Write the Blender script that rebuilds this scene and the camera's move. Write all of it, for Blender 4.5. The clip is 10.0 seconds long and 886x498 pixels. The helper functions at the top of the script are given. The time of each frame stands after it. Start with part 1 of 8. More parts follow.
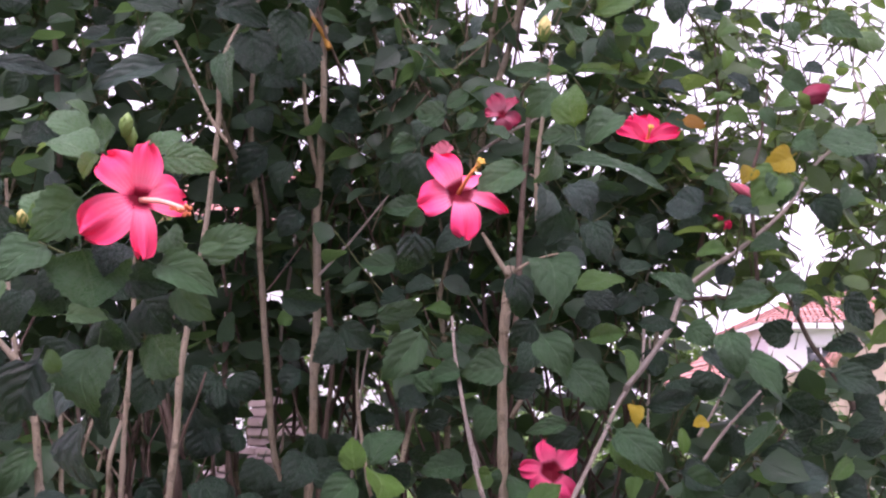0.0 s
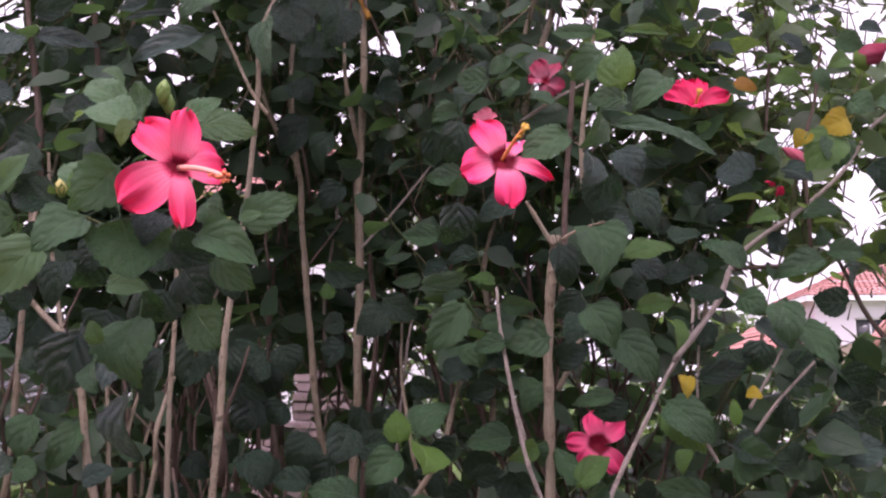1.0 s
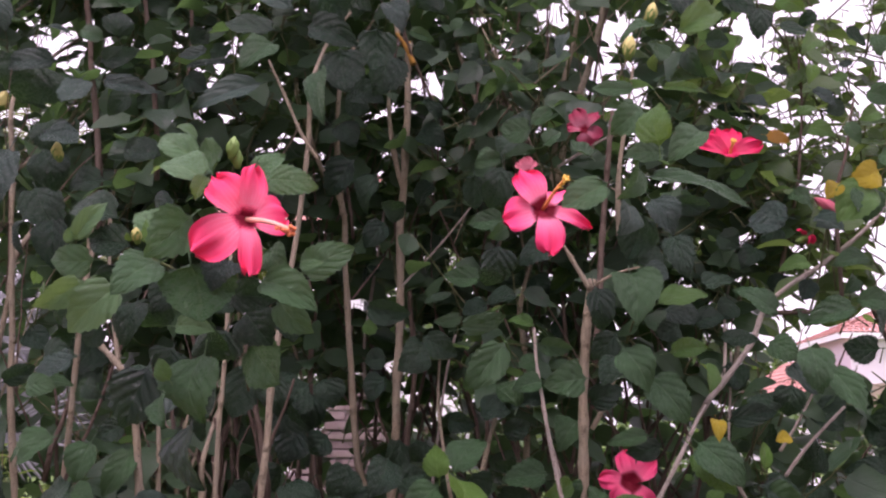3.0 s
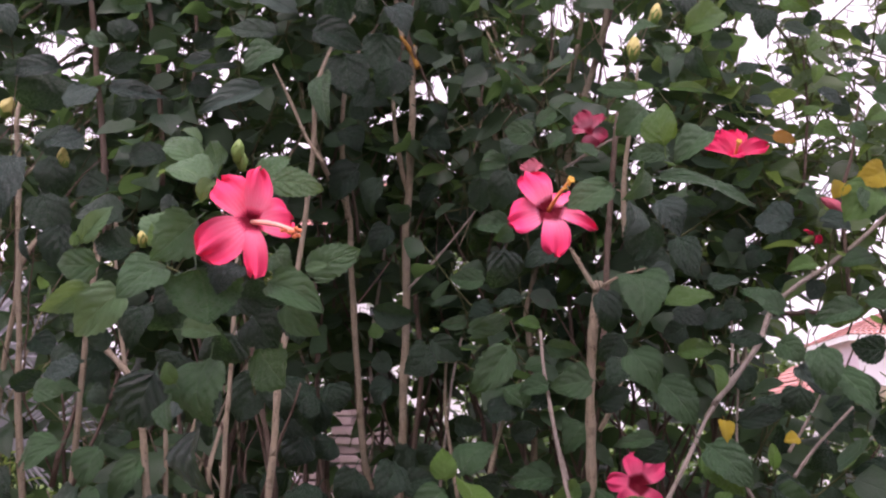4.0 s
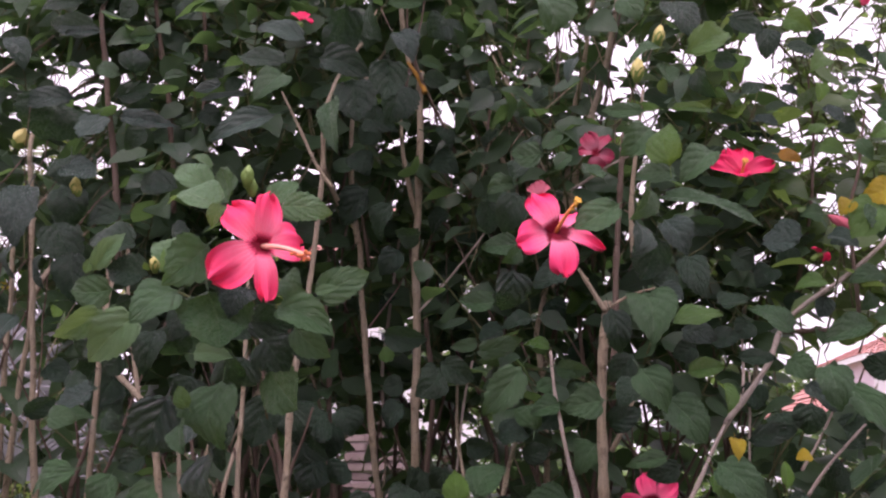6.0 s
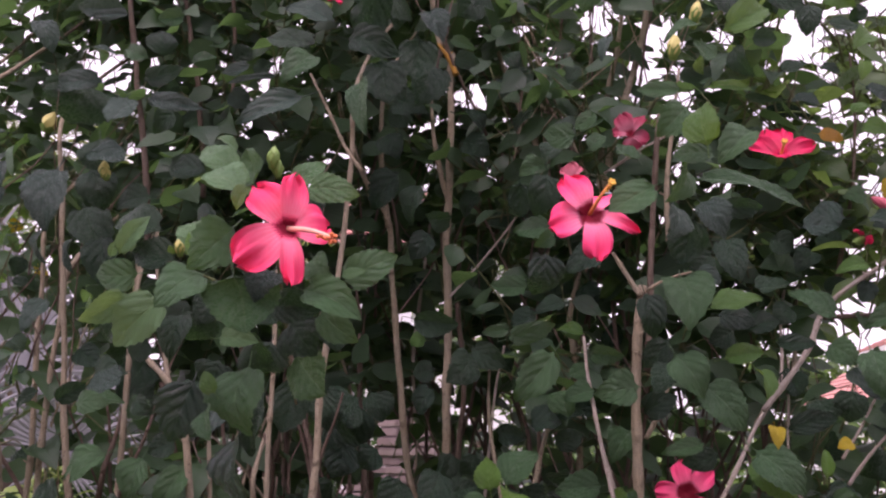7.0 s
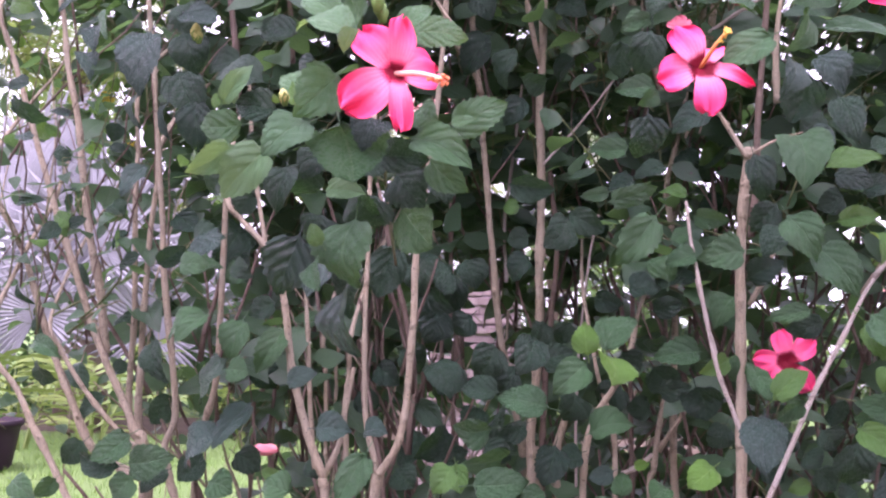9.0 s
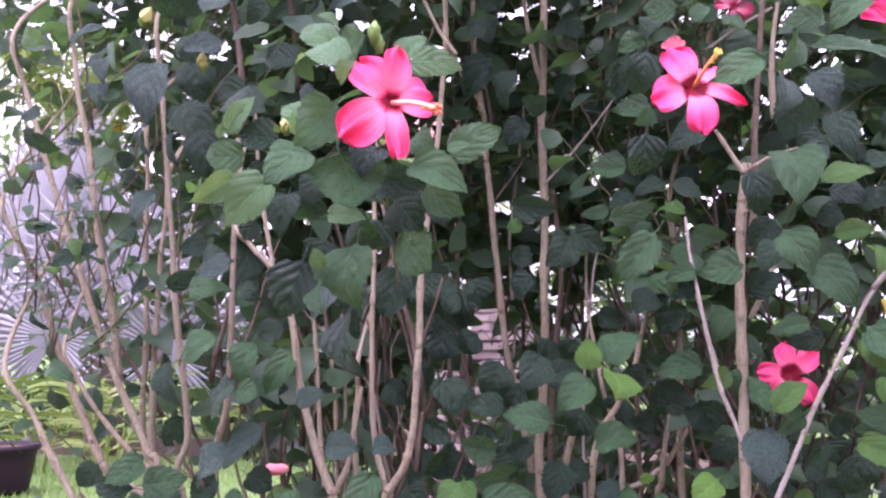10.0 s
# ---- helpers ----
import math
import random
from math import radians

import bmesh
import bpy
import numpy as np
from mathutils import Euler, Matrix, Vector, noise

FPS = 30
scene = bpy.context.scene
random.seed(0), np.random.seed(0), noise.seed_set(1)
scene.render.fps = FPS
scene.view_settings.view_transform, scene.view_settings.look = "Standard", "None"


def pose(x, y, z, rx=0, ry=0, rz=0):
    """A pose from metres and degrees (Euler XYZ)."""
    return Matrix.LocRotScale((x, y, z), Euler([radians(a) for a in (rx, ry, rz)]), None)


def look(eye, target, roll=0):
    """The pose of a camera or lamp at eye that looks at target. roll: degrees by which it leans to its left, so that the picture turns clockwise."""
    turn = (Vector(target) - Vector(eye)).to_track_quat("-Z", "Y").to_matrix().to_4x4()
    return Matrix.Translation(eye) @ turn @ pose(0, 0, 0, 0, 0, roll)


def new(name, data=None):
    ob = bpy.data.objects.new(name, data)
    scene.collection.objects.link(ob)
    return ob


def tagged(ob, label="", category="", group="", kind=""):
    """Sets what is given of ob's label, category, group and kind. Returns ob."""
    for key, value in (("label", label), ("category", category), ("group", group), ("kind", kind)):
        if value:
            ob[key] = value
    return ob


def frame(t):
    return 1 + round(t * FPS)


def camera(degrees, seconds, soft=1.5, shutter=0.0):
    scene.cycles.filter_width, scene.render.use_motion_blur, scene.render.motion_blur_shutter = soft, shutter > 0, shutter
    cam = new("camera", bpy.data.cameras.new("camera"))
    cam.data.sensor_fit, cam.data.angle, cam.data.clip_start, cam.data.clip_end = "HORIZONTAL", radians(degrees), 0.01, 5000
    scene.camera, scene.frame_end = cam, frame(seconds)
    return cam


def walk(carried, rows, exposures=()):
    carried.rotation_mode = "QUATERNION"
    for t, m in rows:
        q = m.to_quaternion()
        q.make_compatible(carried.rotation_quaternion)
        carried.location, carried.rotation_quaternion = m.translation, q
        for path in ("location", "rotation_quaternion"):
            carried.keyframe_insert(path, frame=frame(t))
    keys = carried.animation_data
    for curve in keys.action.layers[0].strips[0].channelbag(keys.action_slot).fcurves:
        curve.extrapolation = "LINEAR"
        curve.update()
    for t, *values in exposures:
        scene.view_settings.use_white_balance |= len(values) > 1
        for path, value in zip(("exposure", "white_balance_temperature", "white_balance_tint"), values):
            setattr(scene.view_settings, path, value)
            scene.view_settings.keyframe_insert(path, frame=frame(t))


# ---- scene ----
cam = camera(48.1, 10.0, soft=2.25)
# seconds, x, y, z, yaw, pitch, roll
ROWS = [
    (0.0, 0.0017, 0.0035, 1.2978, -0.000, 10.000, 0.001),
    (0.5, 0.0062, 0.0247, 1.2925, 0.104, 8.677, 0.170),
    (1.0, -0.0006, 0.0301, 1.2938, 2.503, 8.590, 0.185),
    (1.5, -0.0005, 0.0068, 1.2944, 3.116, 9.369, 0.531),
    (2.0, 0.0065, -0.0110, 1.2913, 2.591, 9.554, 0.468),
    (2.5, 0.0000, -0.0309, 1.2896, 3.414, 10.013, -0.385),
    (3.0, -0.0136, -0.0350, 1.3037, 4.088, 10.245, -1.089),
    (4.5, -0.0129, -0.0320, 1.2992, 4.636, 10.590, -0.618),
    (5.0, -0.0062, -0.0313, 1.3006, 4.503, 10.875, -0.153),
    (5.5, -0.0041, -0.0430, 1.2993, 5.224, 11.960, 0.099),
    (6.8, -0.0215, -0.0371, 1.2899, 5.621, 11.877, -0.668),
    (7.0, -0.0100, -0.0168, 1.2975, 7.120, 11.110, -0.329),
    (7.5, -0.0441, -0.0059, 1.2915, 9.487, 9.375, -1.198),
    (8.0, -0.0489, 0.0025, 1.2802, 10.661, 7.361, -1.104),
    (8.5, -0.0459, 0.0112, 1.2735, 11.101, 5.373, -1.078),
    (9.0, -0.0477, 0.0121, 1.2683, 11.456, 4.432, -0.798),
    (9.5, -0.0384, -0.0075, 1.2705, 10.993, 4.472, 0.050),
    (10.0, -0.0283, -0.0134, 1.2714, 12.264, 5.386, 0.203),
]
EXPOSURES = [(0.0, 0.96, 6250, 48), (0.5, 0.68, 6350, 48), (2.0, 0.68, 6500, 47), (4.5, 0.63, 6650, 45), (7.0, 0.59, 6650, 45), (7.5, 0.72, 6500, 46), (8.0, 1.2, 6250, 49), (9.0, 1.7, 6000, 51), (10.0, 1.66, 5900, 51)]
walk(cam, [(t, pose(x, y, z, 90 + pitch, roll, yaw)) for t, x, y, z, yaw, pitch, roll in ROWS], EXPOSURES)

SKY, SUN = 0.15, 1.3
world = bpy.data.worlds.new("overcast_sky")
scene.world = world
world.use_nodes = True
wn = world.node_tree.nodes
wl = world.node_tree.links
wn.clear()
sky = wn.new("ShaderNodeTexSky")
sky.sky_type = "NISHITA"
sky.sun_disc = False
sky.sun_elevation = radians(64)
sky.sun_rotation = radians(202)
sky.dust_density = 6.0
sky.air_density = 1.4
pale = wn.new("ShaderNodeHueSaturation")
pale.inputs["Saturation"].default_value = 0.25
wl.new(sky.outputs[0], pale.inputs["Color"])
veil = wn.new("ShaderNodeMix")
veil.data_type = "RGBA"
veil.inputs["Factor"].default_value = 0.6
veil.inputs["B"].default_value = (9.0, 9.1, 9.6, 1)
wl.new(pale.outputs[0], veil.inputs["A"])
bg = wn.new("ShaderNodeBackground")
bg.inputs["Strength"].default_value = SKY
wl.new(veil.outputs["Result"], bg.inputs["Color"])
wout = wn.new("ShaderNodeOutputWorld")
wl.new(bg.outputs[0], wout.inputs["Surface"])

sun_data = bpy.data.lights.new("sun", "SUN")
sun_data.energy = SUN
sun_data.angle = radians(35)
sun_data.color = (1.0, 0.97, 0.92)
sun = new("sun", sun_data)
sun.matrix_world = look((-1.3, -3.2, 7.0), (0, 0, 0))


# ---- materials ----
class Nodes:
    """A node material under construction."""

    def __init__(self, name):
        self.mat = bpy.data.materials.new(name)
        self.mat.use_nodes = True
        self.tree = self.mat.node_tree
        self.tree.nodes.clear()
        self.out = self.add("ShaderNodeOutputMaterial")

    def add(self, kind, **values):
        n = self.tree.nodes.new(kind)
        for k, v in values.items():
            n.inputs[k.replace("_", " ")].default_value = v
        return n

    def link(self, a, b):
        self.tree.links.new(a, b)

    def math(self, op, a, b=0.0, c=0.0):
        n = self.add("ShaderNodeMath")
        n.operation = op
        for i, v in enumerate((a, b, c)):
            if hasattr(v, "is_linked"):
                self.link(v, n.inputs[i])
            else:
                n.inputs[i].default_value = v
        return n.outputs[0]

    def mix(self, f, a, b, blend="MIX"):
        n = self.add("ShaderNodeMix")
        n.data_type = "RGBA"
        n.blend_type = blend
        for key, v in (("Factor", f), ("A", a), ("B", b)):
            if hasattr(v, "is_linked"):
                self.link(v, n.inputs[key])
            else:
                n.inputs[key].default_value = v if key == "Factor" else (*v, 1)
        return n.outputs["Result"]

    def noise(self, scale, detail=4.0, rough=0.55, vector=None):
        n = self.add("ShaderNodeTexNoise", Scale=scale, Detail=detail, Roughness=rough)
        if vector is None:
            tc = self.add("ShaderNodeTexCoord")
            vector = tc.outputs["Object"]
        self.link(vector, n.inputs["Vector"])
        return n.outputs["Fac"]

    def ramp(self, f, lo, hi):
        n = self.add("ShaderNodeMapRange", From_Min=lo, From_Max=hi)
        self.link(f, n.inputs["Value"])
        return n.outputs["Result"]

    def bump(self, height, strength=0.3, distance=0.002):
        n = self.add("ShaderNodeBump", Strength=strength, Distance=distance)
        self.link(height, n.inputs["Height"])
        return n.outputs["Normal"]

    def surface(self, color, rough=0.5, normal=None, thin=None, spec=0.5, metal=0.0, sheen=0.0, thin_share=0.3):
        p = self.add("ShaderNodeBsdfPrincipled", Metallic=metal)
        p.inputs["Specular IOR Level"].default_value = spec
        p.inputs["Sheen Weight"].default_value = sheen
        for key, v in (("Base Color", color), ("Roughness", rough)):
            if hasattr(v, "is_linked"):
                self.link(v, p.inputs[key])
            else:
                p.inputs[key].default_value = (*v, 1) if key == "Base Color" else v
        if normal is not None:
            self.link(normal, p.inputs["Normal"])
        last = p.outputs[0]
        if thin is not None:
            t = self.add("ShaderNodeBsdfTranslucent")
            if hasattr(thin, "is_linked"):
                self.link(thin, t.inputs["Color"])
            else:
                t.inputs["Color"].default_value = (*thin, 1)
            m = self.add("ShaderNodeMixShader", Fac=thin_share)
            self.link(last, m.inputs[1])
            self.link(t.outputs[0], m.inputs[2])
            last = m.outputs[0]
        self.link(last, self.out.inputs["Surface"])
        return self.mat


def leaf_material(name, low, high, vein, through_colour, island=False, rough=0.31, share=0.22, vein_gain=0.42, swell=0.42, gloss=0.48):
    """Leaf blade: pinnate veins laid out on the blade's own u, v, with blotches and a tone of its own for each leaf."""
    n = Nodes(name)
    uv = n.add("ShaderNodeUVMap")
    sep = n.add("ShaderNodeSeparateXYZ")
    n.link(uv.outputs[0], sep.inputs[0])
    u = n.math("ABSOLUTE", n.math("MULTIPLY_ADD", sep.outputs[0], 2.0, -1.0))
    v = sep.outputs[1]
    if island:
        own = n.add("ShaderNodeNewGeometry").outputs["Random Per Island"]
    else:
        own = n.add("ShaderNodeObjectInfo").outputs["Random"]
    # side veins sweep towards the tip
    warp = n.noise(5.0, 2.0, 0.5, uv.outputs[0])
    wave = n.math("SINE", n.math("MULTIPLY", n.math("ADD", n.math("MULTIPLY_ADD", u, -0.5, v), n.math("MULTIPLY_ADD", warp, 0.16, -0.08)), 27.0))
    side = n.ramp(wave, 0.9, 1.0)
    mid = n.ramp(u, 0.06, 0.015)
    net = n.add("ShaderNodeTexVoronoi", Scale=16.0)
    net.feature = "DISTANCE_TO_EDGE"
    n.link(uv.outputs[0], net.inputs["Vector"])
    mesh = n.ramp(net.outputs["Distance"], 0.05, 0.0)
    lines = n.math("MAXIMUM", n.math("MAXIMUM", n.math("MULTIPLY", side, 0.55), n.math("MULTIPLY", mesh, 0.16)), mid)
    tc = n.add("ShaderNodeTexCoord")
    blotch = n.ramp(n.noise(26.0, 3.0, 0.6, tc.outputs["Object"]), 0.35, 0.7)
    fine = n.noise(420.0, 2.0, 0.5, tc.outputs["Object"])
    base = n.mix(n.math("MULTIPLY_ADD", own, 0.75, n.math("MULTIPLY", blotch, 0.25)), low, high)
    base = n.mix(n.math("MULTIPLY", fine, 0.25), base, (low[0] * 0.6, low[1] * 0.65, low[2] * 0.6))
    spots = n.ramp(n.noise(95.0, 1.0, 0.5, tc.outputs["Object"]), 0.76, 0.8)
    base = n.mix(n.math("MULTIPLY", spots, 0.35), base, (0.16, 0.12, 0.05))
    base = n.mix(n.math("MULTIPLY", lines, vein_gain), base, vein)
    pillow = n.math("ADD", n.math("MULTIPLY", wave, 0.1 if island else swell), n.math("MULTIPLY", fine, 0.25))
    relief = n.bump(n.math("SUBTRACT", n.math("ADD", pillow, n.math("MULTIPLY", n.noise(70.0, 2.0, 0.5, tc.outputs["Object"]), 0.9)), n.math("MULTIPLY", lines, 0.8)), 0.6 if island else 0.85, 0.0026)
    shine = n.math("ADD", n.math("MULTIPLY_ADD", blotch, 0.16, rough - 0.1), n.math("MULTIPLY", own, 0.1))
    return n.surface(base, shine, relief, through_colour, gloss, thin_share=share)


LEAF = {
    # dark: mature blades, and blades whose shade in the hedge is put into the colour
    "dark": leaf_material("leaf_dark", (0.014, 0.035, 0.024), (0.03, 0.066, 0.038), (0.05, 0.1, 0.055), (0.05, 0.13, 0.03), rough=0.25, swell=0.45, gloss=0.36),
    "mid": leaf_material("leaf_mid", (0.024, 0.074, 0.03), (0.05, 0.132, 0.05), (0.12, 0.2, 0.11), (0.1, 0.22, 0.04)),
    "fresh": leaf_material("leaf_fresh", (0.034, 0.1, 0.042), (0.065, 0.165, 0.068), (0.15, 0.25, 0.13), (0.13, 0.26, 0.05), share=0.25),
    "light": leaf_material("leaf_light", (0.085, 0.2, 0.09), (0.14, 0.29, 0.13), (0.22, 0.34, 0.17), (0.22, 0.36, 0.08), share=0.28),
    "grass": leaf_material("leaf_sappy", (0.05, 0.14, 0.034), (0.085, 0.2, 0.05), (0.16, 0.28, 0.09), (0.22, 0.38, 0.04), share=0.32),
    "lime": leaf_material("leaf_lime", (0.068, 0.18, 0.028), (0.108, 0.26, 0.043), (0.28, 0.45, 0.14), (0.3, 0.5, 0.08), share=0.34),
    # grey: the sky's sheen on the blade is partly put into the colour
    "grey": leaf_material("leaf_grey", (0.022, 0.05, 0.038), (0.042, 0.088, 0.064), (0.08, 0.12, 0.1), (0.07, 0.12, 0.06), rough=0.28, gloss=0.5),
    "glossy": leaf_material("leaf_glossy", (0.014, 0.036, 0.028), (0.026, 0.06, 0.04), (0.07, 0.11, 0.09), (0.05, 0.12, 0.03), rough=0.2, swell=0.8, gloss=0.6, vein_gain=0.4),
    "yellow": leaf_material("leaf_yellow", (0.4, 0.32, 0.025), (0.6, 0.47, 0.03), (0.6, 0.5, 0.1), (0.7, 0.5, 0.04), share=0.4),
    "rusty": leaf_material("leaf_rusty", (0.42, 0.2, 0.02), (0.55, 0.3, 0.05), (0.45, 0.3, 0.1), (0.5, 0.3, 0.04), share=0.3),
}
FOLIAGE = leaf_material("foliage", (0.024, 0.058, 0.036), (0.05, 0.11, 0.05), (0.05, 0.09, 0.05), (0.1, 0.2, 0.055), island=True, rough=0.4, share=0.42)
# lighter copy of the foliage: light from the sky behind is put into its colours
FOLIAGE_SKY = leaf_material("foliage_sky_lit", (0.024, 0.052, 0.03), (0.1, 0.18, 0.06), (0.09, 0.15, 0.08), (0.22, 0.36, 0.08), island=True, share=0.42)


def bark_material(name, low, high, grey):
    n = Nodes(name)
    tc = n.add("ShaderNodeTexCoord")
    mp = n.add("ShaderNodeMapping")
    mp.inputs["Scale"].default_value = (1, 1, 0.16)
    n.link(tc.outputs["Object"], mp.inputs["Vector"])
    grain = n.ramp(n.noise(330.0, 6.0, 0.7, mp.outputs[0]), 0.28, 0.72)
    patch = n.ramp(n.noise(22.0, 4.0, 0.65, tc.outputs["Object"]), 0.4, 0.62)
    specks = n.ramp(n.noise(230.0, 2.0, 0.5, tc.outputs["Object"]), 0.64, 0.7)
    stain = n.ramp(n.noise(55.0, 3.0, 0.6, tc.outputs["Object"]), 0.58, 0.7)
    c = n.mix(grain, low, high)
    c = n.mix(n.math("MULTIPLY", patch, 0.55), c, grey)
    c = n.mix(n.math("MULTIPLY", stain, 0.45), c, (low[0] * 0.55, low[1] * 0.55, low[2] * 0.5))
    c = n.mix(n.math("MULTIPLY", specks, 0.65), c, (0.06, 0.045, 0.032))
    return n.surface(c, 0.85, n.bump(n.math("ADD", grain, n.math("MULTIPLY", stain, 1.5)), 0.9, 0.0022), spec=0.2)


BARK = bark_material("bark_tan", (0.18, 0.146, 0.098), (0.42, 0.35, 0.245), (0.29, 0.26, 0.2))
BARK_PALE = bark_material("bark_pale", (0.25, 0.21, 0.17), (0.44, 0.38, 0.32), (0.36, 0.33, 0.3))
# darker copy of the tan bark: shade inside the hedge is put into it
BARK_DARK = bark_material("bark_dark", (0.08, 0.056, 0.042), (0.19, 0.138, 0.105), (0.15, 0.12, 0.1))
TWIG = bark_material("twig_green", (0.07, 0.1, 0.04), (0.16, 0.19, 0.08), (0.18, 0.15, 0.1))
ORANGE_BARK = bark_material("bark_orange", (0.35, 0.17, 0.03), (0.48, 0.26, 0.05), (0.35, 0.2, 0.08))


def petal_material(name, deep, main, rim, eye=0.2, pale=0.2):
    n = Nodes(name)
    uv = n.add("ShaderNodeUVMap")
    sep = n.add("ShaderNodeSeparateXYZ")
    n.link(uv.outputs[0], sep.inputs[0])
    u = n.math("MULTIPLY_ADD", sep.outputs[0], 2.0, -1.0)
    v = sep.outputs[1]
    tc = n.add("ShaderNodeTexCoord")
    wobble = n.noise(60.0, 3.0, 0.5, tc.outputs["Object"])
    streak = n.math("SINE", n.math("ADD", n.math("MULTIPLY", u, 26.0), n.math("MULTIPLY", wobble, 9.0)))
    c = n.mix(n.ramp(v, 0.35, 0.95), main, rim)
    c = n.mix(n.math("MULTIPLY", n.ramp(streak, 0.2, 1.0), 0.12), c, deep)
    # pale rays, then the crimson eye
    halo = n.math("MULTIPLY", n.ramp(v, 0.16, 0.28), n.ramp(v, 0.75, 0.28))
    rays = n.math("MULTIPLY_ADD", n.ramp(streak, 0.6, -0.8), 0.35, 0.65)
    c = n.mix(n.math("MULTIPLY", n.math("MULTIPLY", halo, rays), pale), c, (0.95, 0.6, 0.7))
    reach = n.math("ADD", v, n.math("MULTIPLY", n.math("MULTIPLY_ADD", streak, -0.5, wobble), 0.08))
    c = n.mix(n.ramp(reach, eye + 0.035, eye - 0.03), c, (0.16, 0.002, 0.014))
    relief = n.bump(n.math("ADD", n.math("MULTIPLY", streak, 0.3), n.math("MULTIPLY", wobble, 3.0)), 0.3, 0.0012)
    return n.surface(c, 0.6, relief, c, 0.18, thin_share=0.1)


PETAL = petal_material("petal_pink_red", (0.95, 0.06, 0.16), (1.0, 0.075, 0.19), (1.0, 0.075, 0.185), 0.22, 0.32)
PETAL_ROSE = petal_material("petal_rose", (0.94, 0.07, 0.18), (0.99, 0.095, 0.25), (0.97, 0.06, 0.18), 0.31, 0.36)
PETAL_CARMINE = petal_material("petal_carmine", (0.62, 0.015, 0.07), (0.78, 0.03, 0.115), (0.8, 0.035, 0.125), 0.1, 0.1)
PETAL_EYE = petal_material("petal_dark_eye", (0.66, 0.02, 0.09), (0.9, 0.07, 0.2), (0.92, 0.09, 0.23), 0.36, 0.2)
PETAL_FADED = petal_material("petal_faded", (0.6, 0.12, 0.16), (0.82, 0.26, 0.3), (0.84, 0.3, 0.33), 0.0)
PETAL_DULL = petal_material("petal_dull", (0.34, 0.05, 0.08), (0.5, 0.1, 0.145), (0.52, 0.13, 0.17))
# petal red darkened: shade among the leaves is put into the colour
PETAL_SHADED = petal_material("petal_shaded", (0.16, 0.012, 0.03), (0.26, 0.026, 0.055), (0.3, 0.035, 0.07))


def plain_material(name, low, high, scale, rough=0.7, bump=0.3, spec=0.4, dist=0.003, thin=None):
    n = Nodes(name)
    tc = n.add("ShaderNodeTexCoord")
    a = n.noise(scale, 5.0, 0.6, tc.outputs["Object"])
    b = n.ramp(n.noise(scale * 0.13, 3.0, 0.6, tc.outputs["Object"]), 0.35, 0.68)
    c = n.mix(n.math("MULTIPLY_ADD", a, 0.6, n.math("MULTIPLY", b, 0.4)), low, high)
    return n.surface(c, rough, n.bump(a, bump, dist), thin, spec)


COLUMN = plain_material("staminal_column", (0.82, 0.32, 0.24), (0.94, 0.52, 0.42), 300.0, 0.55)
COLUMN_ORANGE = plain_material("staminal_column_orange", (0.78, 0.26, 0.07), (0.88, 0.42, 0.14), 300.0, 0.55)
POLLEN = plain_material("pollen", (0.78, 0.17, 0.06), (0.9, 0.33, 0.15), 500.0, 0.8)
POLLEN_YELLOW = plain_material("pollen_yellow", (0.8, 0.45, 0.06), (0.9, 0.62, 0.14), 500.0, 0.8)
CALYX = plain_material("calyx", (0.1, 0.2, 0.04), (0.2, 0.32, 0.08), 160.0, 0.55)
BUD_YELLOW = plain_material("bud_yellow", (0.36, 0.34, 0.09), (0.55, 0.5, 0.18), 140.0, 0.55)
EARTH = plain_material("earth", (0.05, 0.036, 0.025), (0.13, 0.1, 0.07), 30.0, 0.95, 0.8, 0.2, 0.02)
MORTAR = plain_material("mortar", (0.2, 0.16, 0.16), (0.32, 0.27, 0.27), 60.0, 0.95, 0.6, 0.2, 0.004)
WALL_WHITE = plain_material("house_render_white", (0.6, 0.57, 0.62), (0.74, 0.71, 0.76), 3.0, 0.9, 0.2, 0.2, 0.004)
WALL_CREAM = plain_material("house_render_cream", (0.36, 0.28, 0.22), (0.46, 0.37, 0.3), 3.0, 0.9, 0.2, 0.2, 0.004)
FASCIA = plain_material("white_fascia", (0.7, 0.7, 0.72), (0.82, 0.82, 0.84), 6.0, 0.6, 0.1, 0.3, 0.002)
POT = plain_material("dark_glazed_pot", (0.012, 0.006, 0.012), (0.03, 0.014, 0.024), 9.0, 0.5, 0.2, 0.2)
DARK_GLASS = plain_material("window_glass", (0.03, 0.035, 0.04), (0.06, 0.065, 0.07), 2.0, 0.08, 0.02, 0.8)
PALM_TRUNK = plain_material("palm_trunk", (0.12, 0.085, 0.07), (0.26, 0.2, 0.17), 25.0, 0.9, 0.8, 0.2, 0.01)
SILVER = plain_material("silver_palm_blade", (0.15, 0.15, 0.165), (0.36, 0.355, 0.385), 8.0, 0.5, 0.25, 0.4, 0.004, (0.18, 0.18, 0.2))
ARECA = plain_material("areca_blade", (0.05, 0.12, 0.025), (0.3, 0.36, 0.09), 9.0, 0.45, 0.2, 0.4, 0.003, (0.17, 0.25, 0.06))
FEATHER = plain_material("feather_palm_blade", (0.1, 0.14, 0.04), (0.32, 0.32, 0.1), 5.0, 0.45, 0.2, 0.4, 0.003, (0.2, 0.3, 0.06))


